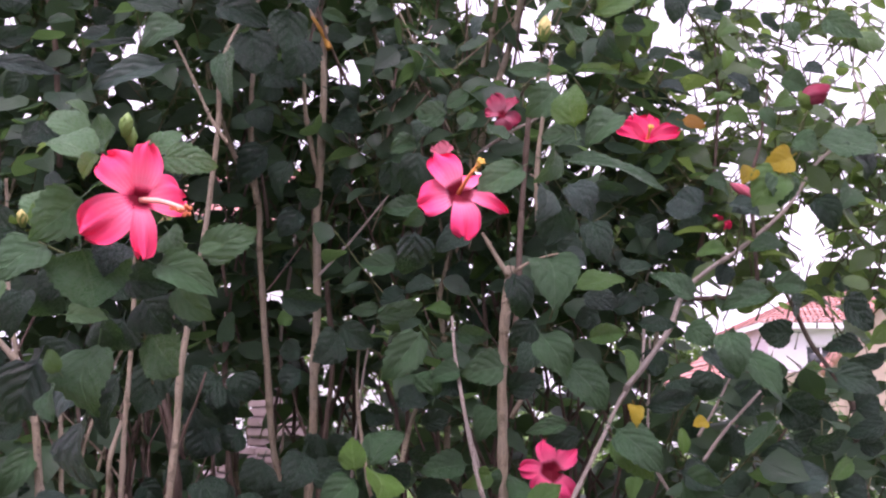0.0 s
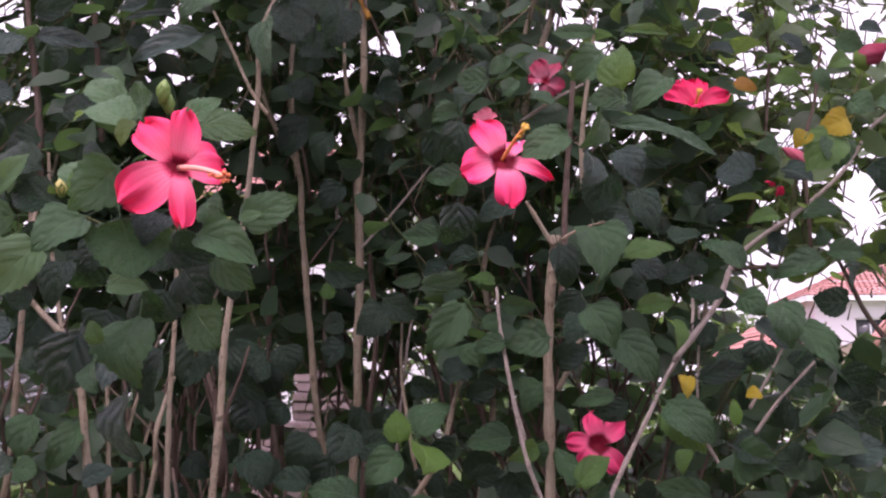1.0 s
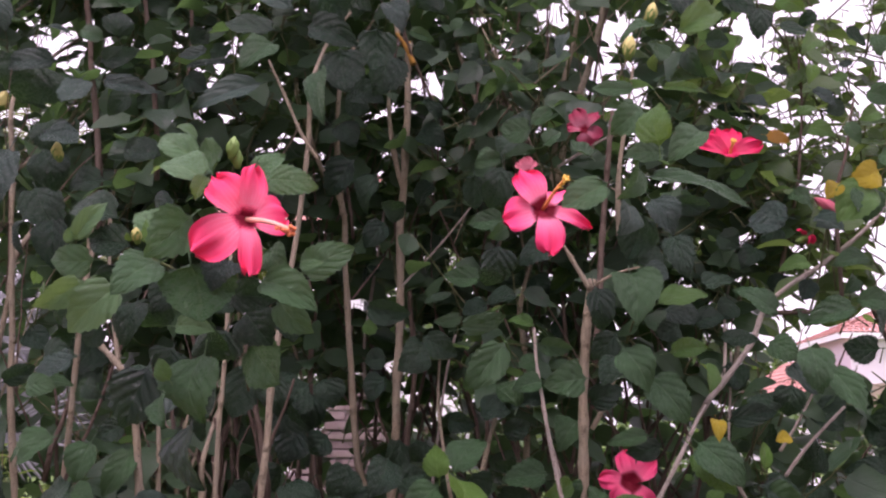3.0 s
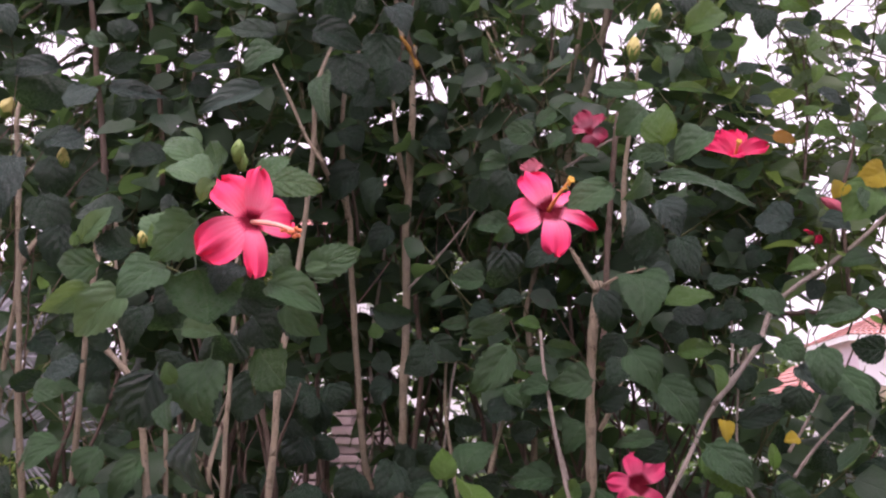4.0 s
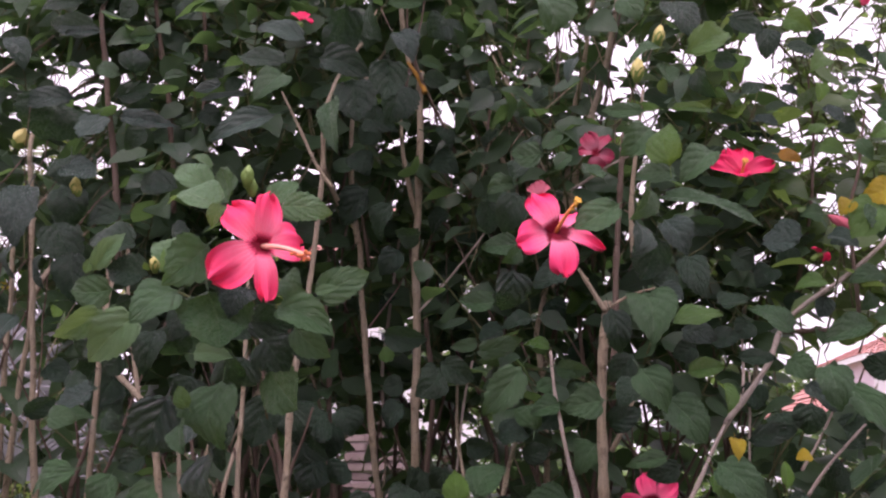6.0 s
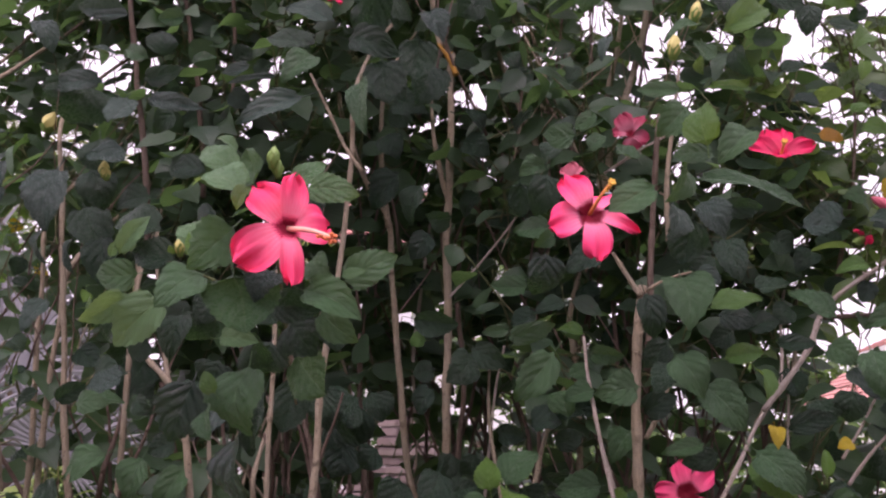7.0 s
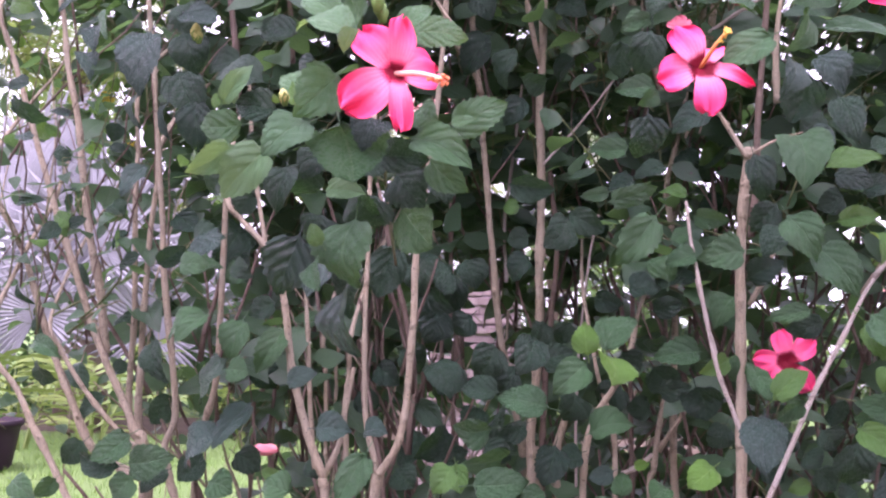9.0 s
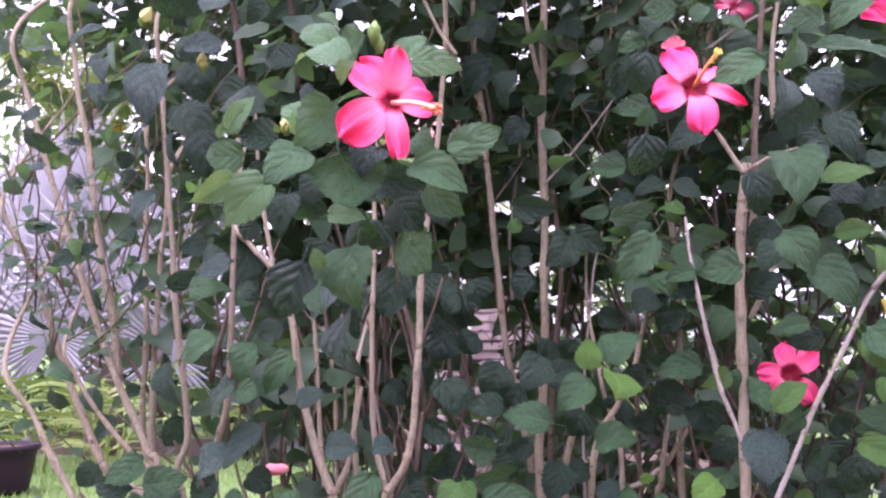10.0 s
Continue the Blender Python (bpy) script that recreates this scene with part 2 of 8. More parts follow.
def tile_material():
    n = Nodes("terracotta_tile")
    own = n.add("ShaderNodeNewGeometry").outputs["Random Per Island"]
    tc = n.add("ShaderNodeTexCoord")
    grime = n.ramp(n.noise(1.3, 4.0, 0.6, tc.outputs["Object"]), 0.35, 0.7)
    c = n.mix(own, (0.4, 0.175, 0.15), (0.54, 0.27, 0.235))
    c = n.mix(n.math("MULTIPLY", grime, 0.35), c, (0.5, 0.3, 0.27))
    return n.surface(c, 0.8, n.bump(n.noise(30.0, 3.0, 0.6, tc.outputs["Object"]), 0.3, 0.004), spec=0.3)


TILE = tile_material()


def brick_material():
    n = Nodes("weathered_brick")
    own = n.add("ShaderNodeObjectInfo").outputs["Random"]
    tc = n.add("ShaderNodeTexCoord")
    grain = n.noise(70.0, 5.0, 0.65, tc.outputs["Object"])
    bloom = n.ramp(n.noise(9.0, 4.0, 0.6, tc.outputs["Object"]), 0.38, 0.68)
    c = n.mix(own, (0.15, 0.108, 0.106), (0.29, 0.225, 0.22))
    c = n.mix(n.math("MULTIPLY", bloom, 0.4), c, (0.34, 0.28, 0.29))
    c = n.mix(n.math("MULTIPLY", grain, 0.45), c, (0.14, 0.095, 0.085))
    return n.surface(c, 0.92, n.bump(grain, 0.7, 0.004), spec=0.2)


BRICK = brick_material()


def lawn_material():
    n = Nodes("lawn")
    tc = n.add("ShaderNodeTexCoord")
    fine = n.noise(90.0, 5.0, 0.7, tc.outputs["Object"])
    wide = n.ramp(n.noise(0.9, 4.0, 0.6, tc.outputs["Object"]), 0.35, 0.68)
    c = n.mix(n.ramp(fine, 0.3, 0.7), (0.06, 0.13, 0.03), (0.22, 0.36, 0.1))
    c = n.mix(n.math("MULTIPLY", wide, 0.4), c, (0.25, 0.3, 0.15))
    return n.surface(c, 0.9, n.bump(fine, 0.9, 0.03), spec=0.15)


LAWN = lawn_material()


def grass_material():
    n = Nodes("grass_blade")
    own = n.add("ShaderNodeNewGeometry").outputs["Random Per Island"]
    c = n.mix(own, (0.08, 0.17, 0.035), (0.27, 0.42, 0.12))
    return n.surface(c, 0.6, thin=(0.2, 0.3, 0.06), spec=0.3)


GRASS = grass_material()


# ---- builders ----
def part(name, bm, material, parent, label=""):
    me = bpy.data.meshes.new(name)
    bm.to_mesh(me)
    bm.free()
    me.materials.append(material)
    for p in me.polygons:
        p.use_smooth = True
    return hang(name, me, parent, label)


def hang(name, me, parent, label=""):
    ob = new(name, me)
    if parent is not None:
        ob.parent = parent
        ob.matrix_parent_inverse = Matrix.Translation(parent.matrix_basis.translation).inverted() if parent.type == "EMPTY" else Matrix()
    if label:
        tagged(ob, label)
    return ob


def raw_mesh(name, verts, faces, material, uvs=None, smooth=True):
    me = bpy.data.meshes.new(name)
    me.from_pydata(verts, [], faces)
    if uvs is not None:
        layer = me.uv_layers.new(name="UVMap")
        idx = np.empty(len(me.loops), dtype=np.int32)
        me.loops.foreach_get("vertex_index", idx)
        layer.data.foreach_set("uv", np.asarray(uvs, dtype=np.float32)[idx].ravel())
    me.materials.append(material)
    if smooth:
        me.polygons.foreach_set("use_smooth", [True] * len(me.polygons))
    me.update()
    return me


def thing(name, at, label, category, group="", kind=""):
    ob = new(name)
    ob.empty_display_size = 0.1
    ob.location = at
    return tagged(ob, label, category, group, kind)


def smooth_line(points, steps=5):
    """Points of a Catmull-Rom curve through the given ones."""
    p = [Vector(q) for q in points]
    if len(p) < 3:
        a, b = p
        return [a.lerp(b, i / steps) for i in range(steps + 1)]
    p = [p[0] * 2 - p[1]] + p + [p[-1] * 2 - p[-2]]
    out = []
    for i in range(1, len(p) - 2):
        a, b, c, d = p[i - 1:i + 3]
        for k in range(steps):
            t = k / steps
            out.append(0.5 * ((2 * b) + (c - a) * t + (2 * a - 5 * b + 4 * c - d) * t * t + (3 * b - a - 3 * c + d) * t ** 3))
    return out + [p[-2]]


def tube(points, r0, r1, sides=8, rough=0.0, seed=0):
    """Vertices and faces of a tapering, slightly knotty tube with closed ends."""
    rng = random.Random(seed)
    pts = [Vector(q) for q in points]
    verts, faces = [], []
    n = len(pts)
    for i, q in enumerate(pts):
        d = (pts[min(i + 1, n - 1)] - pts[max(i - 1, 0)]).normalized()
        side = d.cross(Vector((0.21, 0.93, 0.3))).normalized()
        up = side.cross(d)
        r = (r0 + (r1 - r0) * i / (n - 1)) * (1 + rough * rng.uniform(-1, 1))
        for k in range(sides):
            a = 2 * math.pi * k / sides
            rr = r * (1 + rough * 0.5 * rng.uniform(-1, 1))
            verts.append(tuple(q + side * (math.cos(a) * rr) + up * (math.sin(a) * rr)))
    for i in range(n - 1):
        for k in range(sides):
            a, b = i * sides + k, i * sides + (k + 1) % sides
            faces.append((a, b, b + sides, a + sides))
    faces.append(tuple(range(sides))[::-1])
    faces.append(tuple(range((n - 1) * sides, n * sides)))
    return verts, faces


STEM_COUNT = [0]


def stem(bush, r0, r1, points, material=None, name="stem", label=""):
    """A bark-covered stem with a slight waver, swollen leaf scars and short spurs."""
    STEM_COUNT[0] += 1
    rng = random.Random(STEM_COUNT[0])
    rough_line = smooth_line(points, 10)
    line = [rough_line[0]]
    for q in rough_line[1:]:
        gap = (q - line[-1]).length
        steps = max(1, int(gap / 0.013))
        line += [line[-1].lerp(q, (k + 1) / steps) for k in range(steps)]
    seed = STEM_COUNT[0] * 3.7
    line = [q + Vector((noise.noise((q.z * 9, seed, 0)), noise.noise((q.z * 9, 5, seed)), 0)) * r0 * 0.5 for q in line]
    sides = 10 if r0 > 0.006 else 7
    scars = sorted(rng.sample(range(2, max(4, len(line) - 2)), max(1, len(line) // 9))) if len(line) > 6 else []
    verts, faces = tube(line, r0, r1, sides, 0.06, STEM_COUNT[0])
    for i in scars:
        for d, k in ((-1, 1.08), (0, 1.2), (1, 1.07)):
            if 0 <= i + d < len(line):
                c = line[i + d]
                for j in range(sides):
                    m = (i + d) * sides + j
                    verts[m] = tuple(c + (Vector(verts[m]) - c) * k)
        if rng.random() < 0.4:
            a = rng.uniform(0, 6.28)
            d = Vector((math.cos(a), math.sin(a), 0.6)).normalized()
            r = r0 + (r1 - r0) * i / len(line)
            v, f = tube([line[i], line[i] + d * r * rng.uniform(1.6, 3.2)], r * 0.4, r * 0.26, 6)
            k = len(verts)
            verts += v
            faces += [tuple(m + k for m in face) for face in f]
    return hang(name, raw_mesh(name, verts, faces, material or BARK), bush, label)


VEINS, SWEEP = 27.0, 0.5


def leaf_blade(seed, teeth=9, half=4):
    """A hibiscus leaf one long (stalk end at the origin, tip at +y), one wide, facing +z: saw-toothed, folded, arched, swollen between its veins."""
    rng = random.Random(seed)
    rows, cols = teeth * 4 + 1, 2 * half + 1
    fold_l, fold_r = rng.uniform(0.02, 0.5), rng.uniform(0.02, 0.5)
    arch, tipcurl, roll = rng.uniform(-0.1, 0.24), rng.uniform(-0.24, 0.05), rng.uniform(0.0, 0.14)
    full, point = rng.uniform(0.3, 0.44), rng.uniform(1.7, 2.9)
    phase, sway, twist = rng.uniform(0, 6), rng.uniform(-0.09, 0.09), rng.uniform(-0.25, 0.25)
    saw = rng.uniform(0.035, 0.075)
    verts, uvs, faces = [], [], []
    for i in range(rows):
        v = i / (rows - 1)
        if v < full:
            wide = math.sin(math.pi / 2 * (v / full)) ** 0.6
        else:
            wide = 1 - ((v - full) / (1 - full)) ** point
        wide = max(wide, 0.015) * 0.5
        nick = rng.uniform(0.6, 1.3)
        for j in range(cols):
            u = (j - half) / half
            tooth = 0.0
            if abs(u) == 1 and 0.16 < v < 0.97:
                tooth = ((i % 4) / 3 - 0.55) * saw * nick * min(1, v * 1.8)
            x = u * (wide + tooth)
            y = v + (0.02 if abs(u) == 1 else 0.0) - abs(u) * 0.03 * (1 if v > 0.1 else -2)
            z = (fold_l if u < 0 else fold_r) * abs(x) + arch * math.sin(math.pi * v) + tipcurl * v ** 2.4 - roll * abs(u) ** 3 * wide
            z += 0.04 * math.sin(phase + v * 11 + (3 if u > 0 else 0)) * abs(u) ** 2
            # the blade sinks along its side veins
            z -= 0.015 * math.sin(VEINS * (v - SWEEP * abs(u))) * math.sin(math.pi * min(1, abs(u) * 1.1)) * math.sin(math.pi * v) ** 0.5
            c, t = math.cos(twist * v), math.sin(twist * v)
            verts.append((x * c - z * t + sway * math.sin(math.pi * v), y, x * t + z * c))
            uvs.append((0.5 + u / 2, v))
    for i in range(rows - 1):
        for j in range(cols - 1):
            a = i * cols + j
            faces.append((a, a + 1, a + cols + 1, a + cols))
    # stalk
    base = len(verts)
    for y, r in ((-0.2, 0.016), (0.02, 0.013)):
        for k in range(4):
            a = math.pi / 2 * k
            verts.append((math.cos(a) * r, y, math.sin(a) * r - (0.05 if y < 0 else 0.006)))
            uvs.append((0.5, 0.5))
    for k in range(4):
        a, b = base + k, base + (k + 1) % 4
        faces.append((a, b, b + 4, a + 4))
    return verts, faces, uvs


BLADES = [leaf_blade(100 + s) for s in range(17)]
BLADE_MESH = {}
LEAF_COUNT = [0]


def leaf(bush, tone, base, tip, width, spin=0.0, name="leaf"):
    """One leaf of a bush, from its stalk end to its tip, turned towards the camera's side of the hedge and up."""
    LEAF_COUNT[0] += 1
    k = (LEAF_COUNT[0] * 5) % len(BLADES)
    if (tone, k) not in BLADE_MESH:
        v, f, uv = BLADES[k]
        BLADE_MESH[tone, k] = raw_mesh("leaf_" + tone, v, f, LEAF[tone], uv)
    rng = random.Random(LEAF_COUNT[0] * 7 + 3)
    b, t = Vector(base), Vector(tip)
    # blades slope outwards from the hedge, so that most turn their upper side to the sky
    drop = b.z - t.z
    t.y -= drop * (rng.uniform(-0.5, 0.6) if tone in ("dark", "glossy") else rng.uniform(0.0, 0.85))
    y = (t - b)
    length = y.length
    y.normalize()
    droop = -0.3 if tone == "dark" else 0.0
    z = Vector((rng.uniform(-0.5, 0.5), -1.0, rng.uniform(droop, 0.5)))
    z = (z - y * z.dot(y)).normalized()
    x = y.cross(z)
    turned = radians(spin + rng.gauss(0, 16))
    turn = Matrix((x, y, z)).transposed().to_4x4() @ Matrix.Rotation(turned, 4, "Y")
    # the width is given as the camera sees it and stretched here to fit that view
    width /= max(0.6, math.sqrt(max(0.0, 1 - (turn @ Vector((1, 0, 0))).y ** 2))) * 0.92
    ob = hang(name, BLADE_MESH[tone, k], bush)
    ob.matrix_basis = Matrix.Translation(b) @ turn @ Matrix.Diagonal((width, length, (width + length) / 2, 1))
    return ob


LEAF_ROWS = ((0.08, 0.55), (0.22, 0.9), (0.38, 1.0), (0.54, 0.9), (0.7, 0.66), (0.86, 0.34))


def scatter(bush, name, boxes, material, seed, size=(0.05, 0.085), twig_radius=0.0022, gaps=None, label=""):
    """Leafy twigs filling boxes (x0, x1, y0, y1, z0, z1, twigs): all leaves in one mesh, all twigs in another."""
    rng = np.random.default_rng(seed)
    lv, lf, luv, tv, tf = [], [], [], [], []
    for x0, x1, y0, y1, z0, z1, count in boxes:
        for _ in range(count):
            p = np.array([rng.uniform(x0, x1), rng.uniform(y0, y1), rng.uniform(z0, z1)])
            d = np.array([rng.normal(0, 0.45), rng.normal(-0.1, 0.4), rng.uniform(0.25, 1.0)])
            d /= np.linalg.norm(d)
            n = int(rng.integers(4, 9))
            step = rng.uniform(0.03, 0.05)
            q = p.copy()
            line = [tuple(q)]
            for i in range(n):
                d = d + rng.normal(0, 0.12, 3)
                d /= np.linalg.norm(d)
                q = q + d * step
                line.append(tuple(q))
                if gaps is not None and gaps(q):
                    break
                a = i * 2.4 + rng.uniform(-0.5, 0.5)
                out = np.array([math.cos(a), math.sin(a) - 0.35, rng.uniform(-0.45, 0.35)])
                out /= np.linalg.norm(out)
                length = rng.uniform(*size)
                width = length * rng.uniform(0.55, 0.78)
                b = q + out * length * 0.35
                y = out + np.array([0, 0, rng.uniform(-0.9, 0.1)])
                y /= np.linalg.norm(y)
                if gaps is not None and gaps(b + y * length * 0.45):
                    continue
                if rng.random() < 0.55:
                    z = np.array([rng.normal(0, 0.4), -0.75 + rng.normal(0, 0.35), 0.65 + rng.normal(0, 0.3)])
                else:
                    z = np.array([rng.normal(0, 0.45), -0.2 + rng.normal(0, 0.4), 1.0])
                z -= y * z.dot(y)
                z /= np.linalg.norm(z)
                x = np.cross(y, z)
                bend, fold = rng.uniform(-0.14, 0.24), rng.uniform(0.0, 0.45)
                k = len(lv)
                lv.append(tuple(b))
                luv.append((0.5, 0.0))
                for v, w in LEAF_ROWS:
                    for u in (-1, 0, 1):
                        s = u * w * width * 0.5 * (rng.uniform(0.88, 1.1) if u else 1)
                        lv.append(tuple(b + y * (v + (rng.uniform(-0.03, 0.03) if u else 0)) * length + x * s + z * (abs(s) * fold + bend * length * math.sin(math.pi * v))))
                        luv.append((0.5 + u / 2, v))
                lv.append(tuple(b + y * length))
                luv.append((0.5, 1.0))
                lf += [(k, k + 2, k + 1), (k, k + 3, k + 2)]
                m = len(LEAF_ROWS)
                for r in range(m - 1):
                    a0 = k + 1 + r * 3
                    lf += [(a0, a0 + 1, a0 + 4, a0 + 3), (a0 + 1, a0 + 2, a0 + 5, a0 + 4)]
                e = k + 1 + (m - 1) * 3
                lf += [(e, e + 1, e + 3), (e + 1, e + 2, e + 3)]
                sv, sf = tube([tuple(q), tuple(b)], twig_radius * 0.5, twig_radius * 0.4, 3)
                o = len(tv)
                tv += sv
                tf += [tuple(m + o for m in face) for face in sf]
            sv, sf = tube(line, twig_radius, twig_radius * 0.5, 4)
            o = len(tv)
            tv += sv
            tf += [tuple(m + o for m in face) for face in sf]
    leaves = tagged(hang(name, raw_mesh(name, lv, lf, material, luv), bush, label), kind="stuff")
    twigs = tagged(hang("brushwood", raw_mesh("brushwood", tv, tf, TWIG), bush), kind="stuff")
    return leaves, twigs


def bare_twigs(bush, box6, count, seed, thick=0.0028, material=None):
    """A tangle of thin leafless shoots inside a box, joined in one mesh."""
    rng = random.Random(seed)
    verts, faces = [], []
    x0, x1, y0, y1, z0, z1 = box6
    for _ in range(count):
        p = Vector((rng.uniform(x0, x1), rng.uniform(y0, y1), rng.uniform(z0, z1)))
        d = Vector((rng.gauss(0, 0.3), rng.gauss(0, 0.2), 1)).normalized()
        line = [p.copy()]
        for _ in range(rng.randint(4, 8)):
            d = (d + Vector((rng.gauss(0, 0.13), rng.gauss(0, 0.1), 0.02))).normalized()
            p = p + d * 0.055
            line.append(p.copy())
        r = thick * rng.uniform(0.5, 1.5)
        v, f = tube(line, r, r * 0.5, 5, 0.1, rng.randint(0, 99))
        k = len(verts)
        verts += v
        faces += [tuple(m + k for m in face) for face in f]
    return tagged(hang("brushwood", raw_mesh("brushwood", verts, faces, material or BARK_DARK), bush, "tangle of thin bare shoots"), kind="stuff")


def axes(forward, up=(0, 0, 1), spin=0.0):
    """A turn whose z looks along forward."""
    z = Vector(forward).normalized()
    x = Vector(up).cross(z)
    x.normalize()
    y = z.cross(x)
    return Matrix((x, y, z)).transposed() @ Matrix.Rotation(radians(spin), 3, "Z")


def petal_mesh(name, seed, material, twist=0.0, curl=0.0):
    """One petal, one long and one wide: narrow claw at the origin, growing along +y, its open face to +z, ruffled at the rim."""
    rng = random.Random(seed)
    rows, half = 17, 6
    cols = 2 * half + 1
    verts, uvs, faces = [], [], []
    ph, skew = rng.uniform(0, 6), rng.uniform(-0.1, 0.1)
    cup, flare = rng.uniform(0.05, 0.12), rng.uniform(0.02, 0.16)
    for i in range(rows):
        v = i / (rows - 1)
        wide = 0.5 * (0.2 + 0.8 * math.sin(math.pi / 2 * min(1, v / 0.7)) ** 1.15)
        if v > 0.7:
            wide *= max(0.0, 1 - ((v - 0.7) / 0.305) ** 2.8) ** 0.45
        for j in range(cols):
            u = (j - half) / half
            x = u * wide + skew * v * v
            y = v - 0.05 * u * u * v + (0.09 * math.sin(ph + 6 * u) + 0.05 * math.sin(ph * 3 + 14 * u)) * max(0, v - 0.55)
            z = cup * math.sin(math.pi * v) - flare * v ** 3 + 0.05 * u * u * math.sin(math.pi * min(1, v * 1.1))
            z += (0.075 * math.sin(ph + u * 5.2) + 0.05 * math.sin(ph * 2 + u * 12)) * max(0, v - 0.45) * 1.7
            # shallow pleats run out from the claw; the rim may roll back
            z += 0.008 * math.cos(u * 11 + ph) * v - curl * max(0, v - 0.6) ** 2 * 2.4
            y -= abs(curl) * max(0, v - 0.75) ** 2
            c, t = math.cos(twist * v), math.sin(twist * v)
            verts.append((x * c - z * t, y, x * t + z * c))
            uvs.append((0.5 + u / 2, v))
    for i in range(rows - 1):
        for j in range(cols - 1):
            a = i * cols + j
            faces.append((a, a + 1, a + cols + 1, a + cols))
    return raw_mesh(name, verts, faces, material, uvs)


def flower(bush, at, forward, petals, seed=1, material=None, column=None, pollen=None, label=""):
    """An open hibiscus flower: petals as (tip, width), the staminal column to its end with pollen and stigma pads, and the calyx."""
    body = Matrix.Translation(at) @ axes(forward).to_4x4()
    a = Vector(at)
    bm = bmesh.new()
    bmesh.ops.create_cone(bm, segments=10, radius1=0.004, radius2=0.0075, depth=0.022, cap_ends=True, matrix=body @ Matrix.Translation((0, 0, -0.014)))
    head = part("flower", bm, CALYX, bush, label)
    f = Vector(forward).normalized()
    for i, (tip, width, *shape) in enumerate(petals):
        y = Vector(tip) - a
        length = y.length
        y.normalize()
        z = (f - y * f.dot(y)).normalized()
        x = y.cross(z)
        ob = hang("petal", petal_mesh("petal", seed * 10 + i, material or PETAL, *shape), head)
        ob.matrix_basis = Matrix.Translation(a + f * 0.0006 * i) @ Matrix((x, y, z)).transposed().to_4x4() @ Matrix.Diagonal((width, length, length, 1))
    if column:
        end = Vector(column)
        d = (end - a)
        size = d.length
        d.normalize()
        side = d.cross(Vector((0, 0, 1))).normalized()
        line = [a.lerp(end, s) + Vector((0, 0, 0.04)) * size * math.sin(s * 3) for s in (0, 0.2, 0.4, 0.6, 0.8, 1.0)]
        v, fc = tube(line, 0.0027, 0.0019, 8)
        hang("staminal_column", raw_mesh("staminal_column", v, fc, COLUMN_ORANGE if pollen else COLUMN), head, "orange staminal column" if pollen else "peach pink staminal column")
        bm = bmesh.new()
        rng = random.Random(seed)
        for k in range(46):
            c = a.lerp(end, rng.uniform(0.72, 0.99)) + Vector((rng.gauss(0, 1), rng.gauss(0, 1), rng.gauss(0, 1))).normalized() * rng.uniform(0.0012, 0.0034)
            bmesh.ops.create_icosphere(bm, subdivisions=1, radius=0.0013, matrix=Matrix.Translation(c))
        part("pollen", bm, pollen or POLLEN, head, "orange pollen grains")
        bm = bmesh.new()
        for k in range(5):
            ang = k * 2 * math.pi / 5
            c = end + (side * math.cos(ang) + side.cross(d) * math.sin(ang)) * 0.0038
            bmesh.ops.create_icosphere(bm, subdivisions=2, radius=0.002, matrix=Matrix.Translation(c))
        part("stigma", bm, pollen or POLLEN, head, "five orange stigma pads")
    return head


def bud(bush, at, forward, length, radius, material, name="bud", label="", calyx=0.4, blunt=0.8):
    """A closed bud or a rolled-up spent flower: a spindle with spiral folds in a calyx with five teeth."""
    turn = Matrix.Translation(at) @ axes(forward).to_4x4()
    verts, faces, uvs = [], [], []
    rows, sides = 12, 15
    for i in range(rows):
        s = i / (rows - 1)
        r = radius * (math.sin(math.pi * min(1, s * 0.9 + 0.08)) ** blunt)
        for k in range(sides):
            a = 2 * math.pi * k / sides + s * 1.8
            rr = r * (1 + 0.13 * math.cos(5 * 2 * math.pi * k / sides))
            verts.append(turn @ Vector((math.cos(a) * rr, math.sin(a) * rr, s * length)))
            uvs.append((k / sides, 0.45 + 0.5 * s))
    for i in range(rows - 1):
        for k in range(sides):
            a, b = i * sides + k, i * sides + (k + 1) % sides
            faces.append((a, b, b + sides, a + sides))
    head = hang(name, raw_mesh(name, verts, faces, material, uvs), bush, label)
    bm = bmesh.new()
    c = length * calyx
    ring0 = [bm.verts.new(turn @ Vector((math.cos(k * math.pi / 5) * radius * 0.5, math.sin(k * math.pi / 5) * radius * 0.5, -0.002))) for k in range(10)]
    ring1 = [bm.verts.new(turn @ Vector((math.cos(k * math.pi / 5) * radius * 1.12, math.sin(k * math.pi / 5) * radius * 1.12, c * (1.0 if k % 2 else 0.55)))) for k in range(10)]
    for k in range(10):
        bm.faces.new((ring0[k], ring0[(k + 1) % 10], ring1[(k + 1) % 10], ring1[k]))
    bm.faces.new(ring0[::-1])
    part("calyx", bm, CALYX, head, "green calyx")
    return head


def box(bm, x0, x1, y0, y1, z0, z1, bevel=0.0):
    r = bmesh.ops.create_cube(bm, size=1, matrix=Matrix.Translation(((x0 + x1) / 2, (y0 + y1) / 2, (z0 + z1) / 2)) @ Matrix.Diagonal((x1 - x0, y1 - y0, z1 - z0, 1)))
    if bevel:
        es = list({e for v in r["verts"] for e in v.link_edges})
        bmesh.ops.bevel(bm, geom=es, offset=bevel, segments=2, affect="EDGES")


